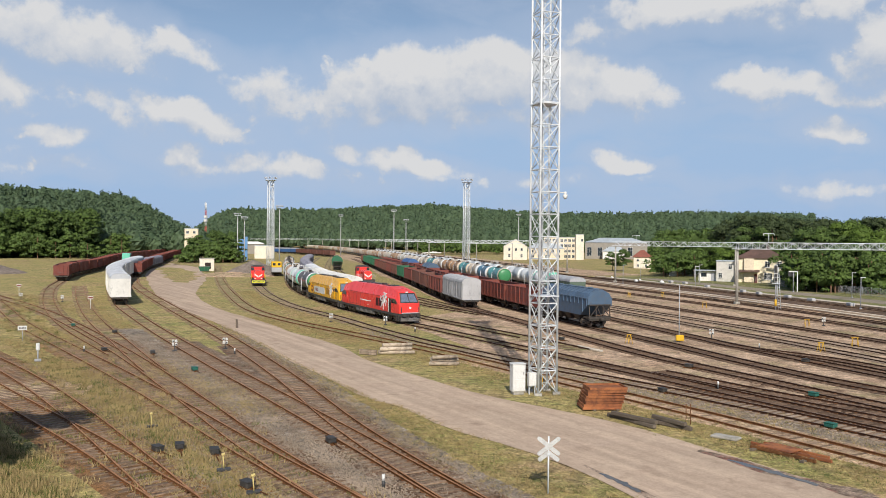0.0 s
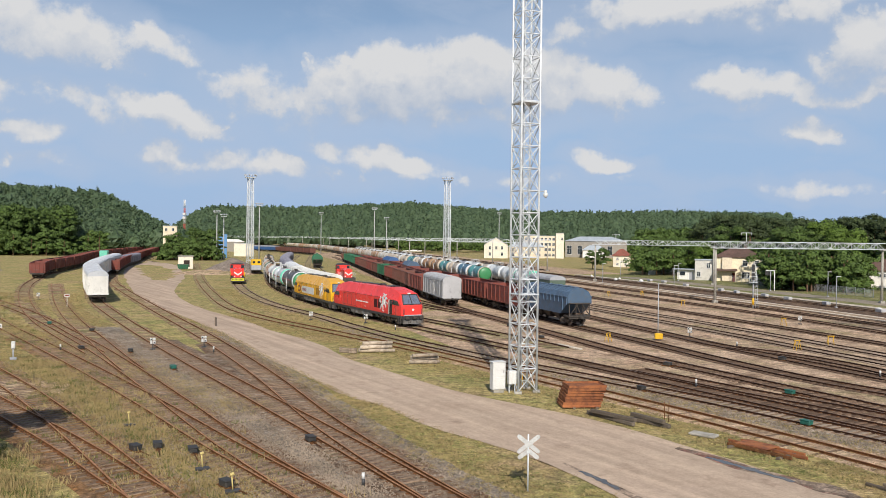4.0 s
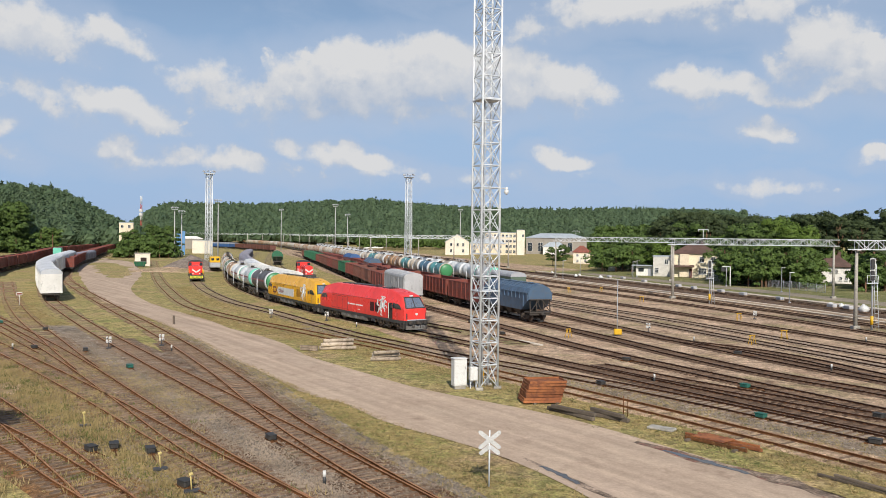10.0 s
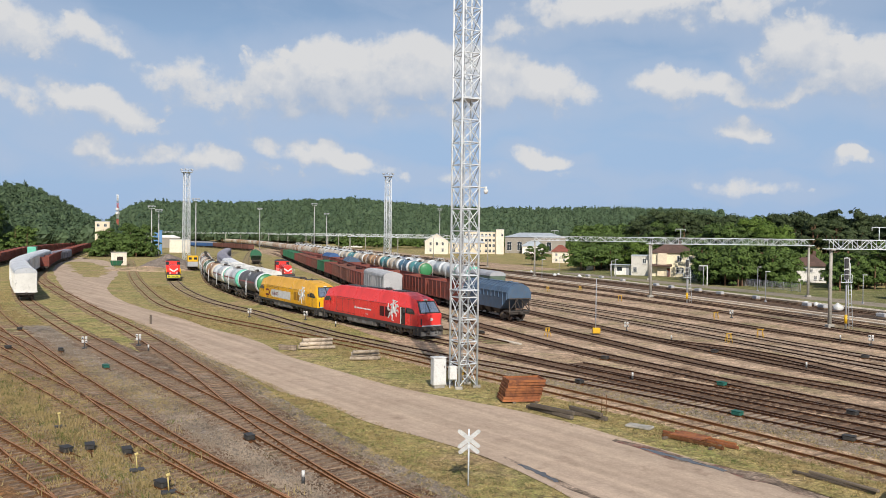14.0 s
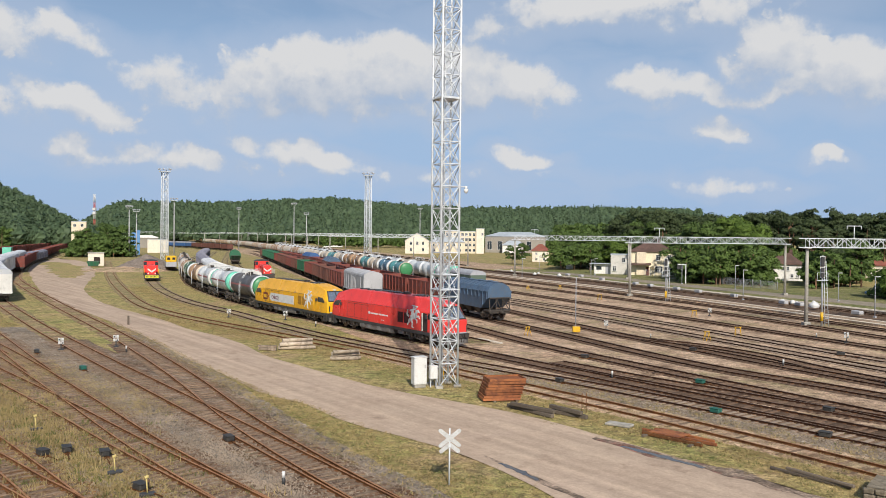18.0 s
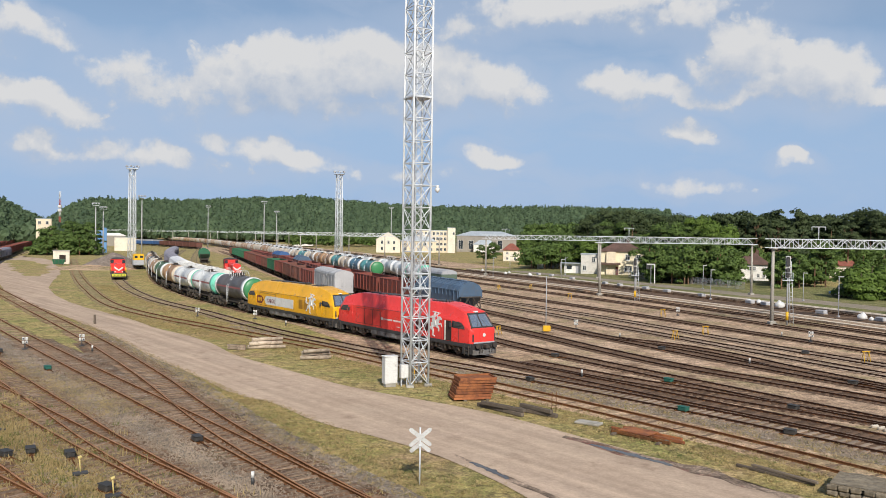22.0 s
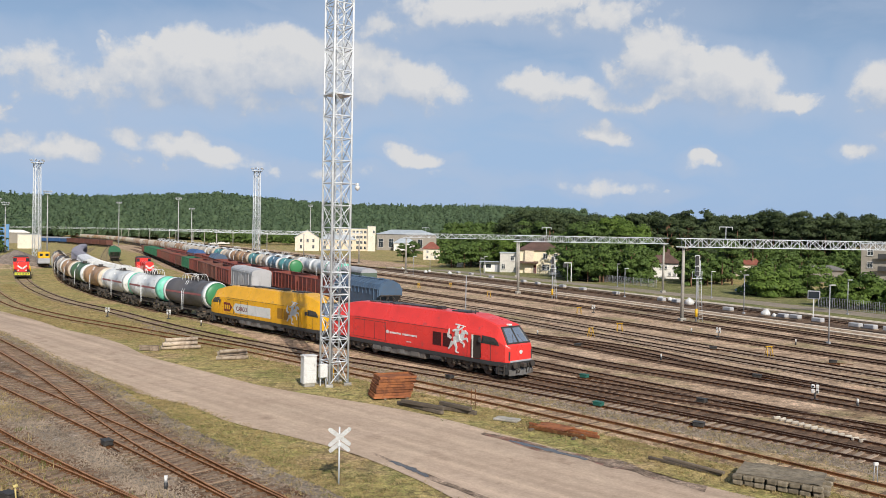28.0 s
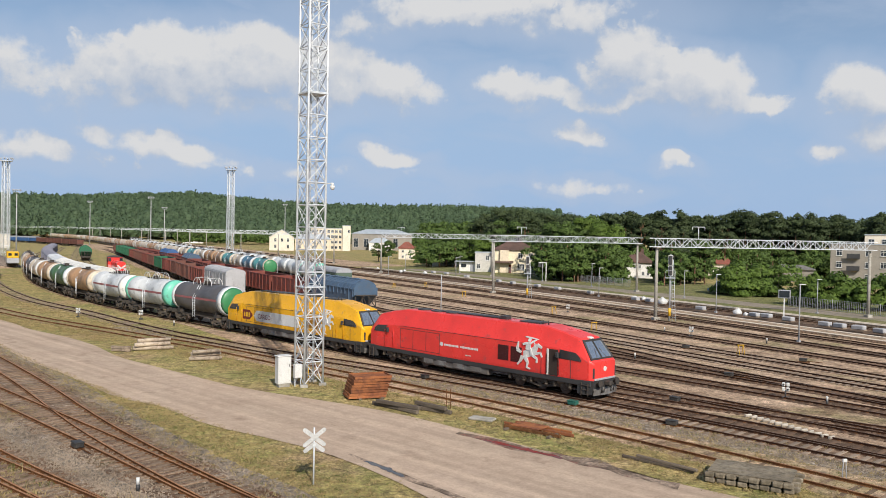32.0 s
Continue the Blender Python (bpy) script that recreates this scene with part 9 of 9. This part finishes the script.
t = thing("track_sign", "small white plate with dark bars on a post", "sign", pose(-50.6, 73.1, GROUND, 0, 0, 32))
part("post", Shape().tube((0, 0, 0), (0, 0, 1.3), 0.035, 6).mesh("post", GREY_W), None, t)
part("plate", Shape().box((0, -0.05, 1.25), (0.8, 0.03, 0.42), bevel=0.01).mesh("plate", white_paint), None, t)
s = Shape()
for k in range(5):
    s.box((-0.24 + 0.12 * k, -0.075, 1.25), (0.07, 0.02, 0.18))
part("bars", s, DARK_BAND, t)
t = thing("shunting_signal", "white signal lamp on a short grey post in dry grass", "signal", pose(-41.0, 61.2, GROUND, 0, 0, 33))
part("post", Shape().tube((0, 0, 0), (0, 0, 0.9), 0.06, 8).box((0, 0, 0.1), (0.5, 0.4, 0.2), bevel=0.04).mesh("post", GREY_W), None, t)
part("lamp", Shape().box((0, 0, 1.2), (0.3, 0.3, 0.6), bevel=0.06).mesh("lamp", white_paint), None, t)
t = thing("marker_post", "short brown timber post beside the road", "post", pose(-34.8, 88.0, GROUND))
part("post", Shape().box((0, 0, 0.5), (0.18, 0.18, 1.0), bevel=0.03).mesh("post", DARK_TIMBER), None, t)
t = thing("marker_post", "pair of thin rusty stakes in the grass", "post", pose(7.8, 46.6, GROUND))
for x in (-0.12, 0.12):
    part("stake", Shape().tube((x, 0, 0), (x, 0, 1.15), 0.025, 6).mesh("stake", rust), None, t)
t = thing("marker_post", "white capped pair of thin stakes beside the siding", "post", pose(22.4, 31.4, GROUND))
for x in (-0.1, 0.1):
    part("stake", Shape().tube((x, 0, 0), (x * 0.6, 0, 0.8), 0.02, 6).mesh("stake", GREY_W), None, t)
part("cap", Shape().box((0, 0, 0.85), (0.2, 0.1, 0.14), bevel=0.02).mesh("cap", white_paint), None, t)

# grass and a worn lane in front of the station houses
LAWN = ground_cover("station_grass", ((0.135, 0.145, 0.05), (0.19, 0.175, 0.075)), [((0.26, 0.215, 0.12), 0.15, 0.57, 0.06, 0.8), ((0.075, 0.10, 0.025), 0.5, 0.56, 0.07, 0.7), ((0.3, 0.25, 0.18), 0.7, 0.64, 0.04, 0.7)], bump=0.6)
LANE = ground_cover("worn_lane", ((0.30, 0.255, 0.2), (0.23, 0.195, 0.155)), [((0.17, 0.16, 0.08), 0.25, 0.6, 0.06, 0.7), ((0.36, 0.31, 0.25), 0.5, 0.6, 0.05, 0.6)], bump=0.2, grit_range=(0.75, 1.25))
sheet("station_lawn", [tuple(q) for q in LONG.side(4.2)[::20] if 6 < q[1] < 238], [tuple(q) for q in LONG.side(52.0)[::20] if 20 < q[1] < 262], GROUND + 0.012, LAWN, "mown green and yellow grass before the station houses", "grass", 0.06, 0.1)
sheet("station_lane", [tuple(q) for q in LONG.side(10.5)[::20] if 8 < q[1] < 232], [tuple(q) for q in LONG.side(16.5)[::20] if 12 < q[1] < 236], GROUND + 0.02, LANE, "worn pale lane with grassy edges before the station", "road", 0.06, 0.1)
sheet("ballast_strip", [tuple(q) for q in LINES["T2"].side(6.4)[::20] if 6 < q[1] < 240], [tuple(q) for q in LONG.side(2.1)[::20] if 6 < q[1] < 240], GROUND + 0.005, ballast_brown, "brown oily ballast between the platforms", "ballast", 0.02)
WATER = surface("puddle_water", (0.05, 0.043, 0.036), rough=0.06, bump=0.0, spec=0.6)
sheet("puddle", [(2.25, 36.0), (3.0, 34.7), (3.7, 33.5)], [(2.42, 36.05), (3.3, 34.85), (3.85, 33.55)], GROUND + 0.031, WATER, "shallow rain puddle in the rut", "puddle", 0.4, 0.06)
sheet("puddle", [(8.3, 39.2), (9.5, 37.6), (11.2, 35.6)], [(8.5, 39.3), (9.85, 37.85), (11.4, 35.75)], GROUND + 0.032, WATER, "shallow rain puddle in the rut", "puddle", 0.4, 0.06)
# dark water in the wheel ruts of the road
sheet("road_rut", [(1.6, 37.2), (3.4, 34.0), (5.6, 30.2), (9.5, 24)], [(1.75, 37.3), (3.7, 34.1), (6.1, 30.4), (10.2, 24.4)], GROUND + 0.026, mud_dark, "dark damp rut along the near edge of the road", "ground", 0.5, 0.05)
sheet("road_rut", [(7.2, 40.6), (9.2, 37.8), (12.0, 34.5), (14.6, 30.8)], [(7.5, 41.0), (9.8, 38.3), (12.8, 35.0), (15.0, 31.4)], GROUND + 0.027, mud_dark, "dark damp rut along the far edge of the road", "ground", 0.5, 0.05)


# dry tufts and green weeds, thickest in the strips between road and rails
def build_tufts():
    rng = np.random.default_rng(8)
    strips = [("A", -3.2, 26, 75, 900), ("A", -3.0, 30, 60, 900), ("D", 3.6, 30, 95, 2600), ("T12", -2.6, 28, 100, 2400), ("T12", 2.6, 30, 70, 700), ("Z2", 3.4, 30, 62, 1500), ("Z1", -5.0, 28, 60, 2600), ("T11", -2.6, 66, 150, 1500), ("C", -4.0, 85, 130, 900), ("B", 4.2, 85, 130, 900), ("Z2", 9, 45, 90, 1800)]
    rank = [("Z1", -5.5, 20, 48, 900), ("Z1", -9.0, 22, 50, 900), ("Z2", 3.4, 34, 60, 120), ("A", -3.4, 27, 60, 90), ("E", -3.5, 66, 120, 160)]
    passes = ((TUFT_DRY, 2.0, 0.11, strips, 7, 1.25, 0.09), (TUFT_GREEN, 0.45, 0.08, strips, 7, 1.25, 0.09), (TUFT_DRY, 1.0, 0.34, rank, 26, 1.7, 0.2), (TUFT_GREEN, 0.8, 0.26, rank, 22, 1.7, 0.2))
    for mat, share, tall, where, blades, stray, tuft in passes:
        vs = []
        for key, off, y0, y1, count in where:
            line = LINES[key]
            pts = line.side(off)
            pts = pts[(pts[:, 1] > y0) & (pts[:, 1] < y1)]
            if not len(pts):
                continue
            n = int(count * share)
            base = pts[rng.integers(len(pts), size=n)] + rng.normal(0, stray, (n, 2))
            near, far = (np.interp(base[:, 1], [q[1] for q in side[:-2]], [q[0] for q in side[:-2]]) for side in (ROAD_NEAR, ROAD_FAR))
            base = base[(base[:, 0] < near + 0.3) | (base[:, 0] > far - 0.3)]
            n = len(base)
            b = np.repeat(base, blades, 0) + rng.normal(0, tuft, (n * blades, 2))
            a = rng.uniform(0, 2 * np.pi, len(b))
            h = tall * rng.uniform(0.4, 1.2, len(b))
            w = 0.02
            dx, dy = np.cos(a) * w, np.sin(a) * w
            lean = rng.normal(0, 0.09, (len(b), 2))
            z = np.full(len(b), GROUND)
            vs.append(np.stack([np.c_[b[:, 0] - dx, b[:, 1] - dy, z], np.c_[b[:, 0] + dx, b[:, 1] + dy, z], np.c_[b[:, 0] + lean[:, 0], b[:, 1] + lean[:, 1], z + h]], 1).reshape(-1, 3))
        v = np.vstack(vs)
        ob = new("grass", raw_mesh("grass", v, np.arange(len(v)).reshape(-1, 3), mat))
        tagged(ob, ("tall " if tall > 0.2 else "") + ("dry straw-coloured grass tufts beside the tracks" if mat is TUFT_DRY else "green weeds growing beside the tracks"), "grass", kind="stuff")


TUFT_DRY = leaf_material("dry_blades", (0.21, 0.155, 0.07), (0.37, 0.285, 0.135))
TUFT_GREEN = leaf_material("green_blades", (0.075, 0.088, 0.022), (0.15, 0.155, 0.045))
build_tufts()


# short pale concrete bearers left lying between the rails
def bearers(x0, y0, x1, y1, count):
    turn = math.degrees(math.atan2(y1 - y0, x1 - x0))
    me = cached("bearer", lambda: Shape().box((0, 0, 0.08), (0.13, 0.5, 0.16), bevel=0.03).mesh("bearer", PALE_CONCRETE))
    for k in range(count):
        u = (k + 0.5) / count
        ob = new("concrete_bearer", me)
        ob.matrix_basis = pose(x0 + (x1 - x0) * u, y0 + (y1 - y0) * u, GROUND + 0.02, 0, 0, turn + 8 * math.sin(k * 2.1))
        tagged(ob, "short pale concrete bearer lying beside dark rails", "concrete block", "bearers")


PALE_CONCRETE = surface("pale_concrete", (0.48, 0.44, 0.38), (0.38, 0.34, 0.29), rough=0.9, stain=(0.25, 0.2, 0.16), amount=0.3, per_object=0.15)
bearers(24.6, 43.4, 26.4, 37.8, 14)
bearers(2.9, 79.0, 4.9, 75.6, 9)


# ---------------------------------------------------------------- kiosk, booth and parked cars by the station
k = thing("platform_kiosk", "small white kiosk with a grey overhanging roof", "kiosk", pose(41.8, 222.0, GROUND, 0, 0, -14))
part("wall", Shape().box((0, 0, 1.3), (4.6, 2.6, 2.6), bevel=0.04).mesh("wall", WHITE_WALL), None, k)
part("roof", Shape().box((-0.3, -0.3, 2.75), (6.4, 4.0, 0.18), bevel=0.04).mesh("roof", SHEET_GREY), None, k)
part("window", Shape().box((-1.0, -1.31, 1.6), (1.4, 0.05, 1.0)).mesh("window", glass), None, k)
part("door", Shape().box((1.2, -1.31, 1.05), (0.9, 0.05, 2.1)).mesh("door", GREY_W), None, k)
for x in (-3.3, 2.7):
    part("porch_post", Shape().tube((x, -2.1, 0), (x, -2.1, 2.7), 0.07, 8).mesh("porch_post", GREY_W), None, k)
k = thing("signal_booth", "narrow white booth with a dark window", "booth", pose(36.9, 250.0, GROUND, 0, 0, -10))
part("wall", Shape().box((0, 0, 1.7), (2.0, 2.0, 3.4), bevel=0.04).mesh("wall", WHITE_WALL), None, k)
part("roof", Shape().box((0, 0, 3.48), (2.4, 2.4, 0.16), bevel=0.03).mesh("roof", WHITE_WALL), None, k)
part("window", Shape().box((0, -1.01, 2.1), (0.9, 0.05, 1.1)).mesh("window", glass), None, k)


def parked_car(label, x, y, turn, body, tall=1.5, length=4.4):
    c = thing("car", label, "car", pose(x, y, GROUND, 0, 0, turn), "parked cars")
    h = length / 2
    s = Shape()
    s.loft([[(px, -0.86, 0.3), (px, -0.9, 0.65), (px, -0.8, top), (px, 0.8, top), (px, 0.9, 0.65), (px, 0.86, 0.3)] for px, top in ((-h, 0.8), (-h + 0.15, 0.95), (-0.9, 0.98), (0.9, 0.95), (h - 0.25, 0.82), (h, 0.62))], True, True)
    part("body", s, body, c)
    s = Shape()
    s.loft([[(-h + 0.35, -0.78, 0.95), (1.05, -0.78, 0.94), (1.05, 0.78, 0.94), (-h + 0.35, 0.78, 0.95)], [(-h + 0.75, -0.62, tall - 0.06), (0.25, -0.62, tall - 0.06), (0.25, 0.62, tall - 0.06), (-h + 0.75, 0.62, tall - 0.06)]])
    part("windows", s, glass, c, "dark glazing")
    part("roof", Shape().box((-h / 2 + 0.5, 0, tall - 0.03), (length * 0.32, 1.24, 0.06), bevel=0.02).mesh("roof", body), None, c)
    for px in (-h + 0.8, h - 0.85):
        for py in (-0.78, 0.78):
            part("wheel", Shape().tube((px, py - 0.1, 0.31), (px, py + 0.1, 0.31), 0.31, 14).mesh("wheel", black_under), None, c)
    for py in (-0.62, 0.62):
        part("tail_light", Shape().box((-h - 0.005, py, 0.75), (0.04, 0.26, 0.16)).mesh("tail_light", BRICK), None, c)
        part("headlight", Shape().box((h - 0.1, py, 0.64), (0.16, 0.3, 0.14)).mesh("headlight", LAMP), None, c)


parked_car("dark blue car parked beside the bushes", 80.6, 124.4, 100, paint("car_blue", (0.03, 0.05, 0.12), 0.05, 0.3))
parked_car("pale blue van parked under the trees", 76.2, 144.8, 105, paint("car_pale_blue", (0.25, 0.36, 0.48), 0.05, 0.35), 2.2, 4.9)

# ---------------------------------------------------------------- sleepers, by the stretch that lies nearest the bridge
def build_sleepers():
    rnd = random.Random(17)
    mats = {"left": sleeper_grey, "yard": sleeper_dark, "pale": sleeper_pale}
    near = {}
    for k, m in mats.items():
        near[k] = Shape().box((0, 0, 0), (2.7, 0.25, 0.14), bevel=0.02).mesh("sleeper", m)
    for key, line in LINES.items():
        kind = "left" if key in LEFT or key == "T12" else "pale" if key in ("T5", "T6", "T11") else "yard"
        lift = GROUND - 0.03 + 0.0008 * list(LINES).index(key) if key != "T12" else -0.205
        far_v, far_f, seats = [], [], []
        s, made = 0.3, 0
        while s < line.length - 0.3:
            p, d = line.at(s), line.way(s)
            if p[1] > 205:
                break
            if p[1] > 75 and key in ("MAIN", "T11", "T12", "M1", "M2", "M3", "A", "B", "C", "D", "E", "G") and rnd.random() < 0.6:
                s += 0.56
                continue
            if p[1] > 14 and not (key in ("C", "A", "Z1") and p[1] < {"C": 36.0, "A": 34.6, "Z1": 26.5}[key] - 1.0):
                turn = math.degrees(math.atan2(d[1], d[0])) + 90 + rnd.uniform(-2.5, 2.5)
                if p[1] < 62 and key != "T12":
                    for o in (-0.78, 0.78):
                        if p[1] > BLADE.get((key, 1 if o > 0 else -1), 0):
                            seats.append((p[0] + o * d[1], p[1] - o * d[0], d[1], -d[0]))
                if made < 130 and p[1] < 120:
                    ob = new("sleeper", near[kind])
                    ob.parent = TRACK_OBJECTS[key]
                    ob.matrix_basis = pose(p[0] + rnd.uniform(-0.05, 0.05), p[1], lift + rnd.uniform(-0.012, 0.012), 0, 0, turn)
                    made += 1
                else:
                    c, sn = math.cos(radians(turn)), math.sin(radians(turn))
                    n = len(far_v)
                    for hx, hy in ((-1.35, -0.125), (1.35, -0.125), (1.35, 0.125), (-1.35, 0.125)):
                        for z in (lift - 0.07, lift + 0.07):
                            far_v.append((p[0] + hx * c - hy * sn, p[1] + hx * sn + hy * c, z))
                    far_f += [(n + 1, n + 3, n + 5, n + 7), (n, n + 2, n + 3, n + 1), (n + 2, n + 4, n + 5, n + 3), (n + 4, n + 6, n + 7, n + 5), (n + 6, n, n + 1, n + 7)]
            s += 0.6 if kind == "left" else 0.56
        if seats:
            v, f = [], []
            for px, py, c, sn in seats:
                n = len(v)
                for hx, hy in ((-0.16, -0.07), (0.16, -0.07), (0.16, 0.07), (-0.16, 0.07)):
                    v += [(px + hx * c - hy * sn, py + hx * sn + hy * c, z) for z in (GROUND - 0.02, GROUND + 0.06)]
                f += [(n + 1, n + 3, n + 5, n + 7), (n, n + 2, n + 3, n + 1), (n + 2, n + 4, n + 5, n + 3), (n + 4, n + 6, n + 7, n + 5), (n + 6, n, n + 1, n + 7)]
            tagged(part("tie_plates", raw_mesh("tie_plates", v, f, rust), None, TRACK_OBJECTS[key]), "dark bolted plates under the rails", kind="stuff")
        if far_f:
            ob = part("sleepers", raw_mesh("sleepers", far_v, far_f, mats[kind]), None, TRACK_OBJECTS[key])
            tagged(ob, kind="stuff")


build_sleepers()


# ---------------------------------------------------------------- what moves
def motions():
    line = Line(MAIN_PTS[::-1])
    zero = line.nearest(-96.0, 300.6)  # the train's way is counted from here
    for index, (ob, half, wheels) in enumerate(TRAIN):
        lead = sum(2 * h for _, h, _ in TRAIN[:index])

        def centre(t):
            return zero + 220.95 + 1.325 * t + 0.0159 * t * t - lead - half

        def place(t):
            a, b = line.at(centre(t) + half * 0.62), line.at(centre(t) - half * 0.62)
            c, d = (a + b) / 2, a - b
            return pose(c[0], c[1], 0, 0, 0, math.degrees(math.atan2(d[1], d[0])))
        walk(ob, [(t, place(t)) for t in range(33)])
        if index < 8:
            times = [0.3 * k for k in range(107)] + [32.0]
            for w, x in wheels:
                walk(w, [(t, pose(x, 0, 0.475, 0, math.degrees((centre(t) - centre(0)) / 0.475), 0)) for t in times])


motions()
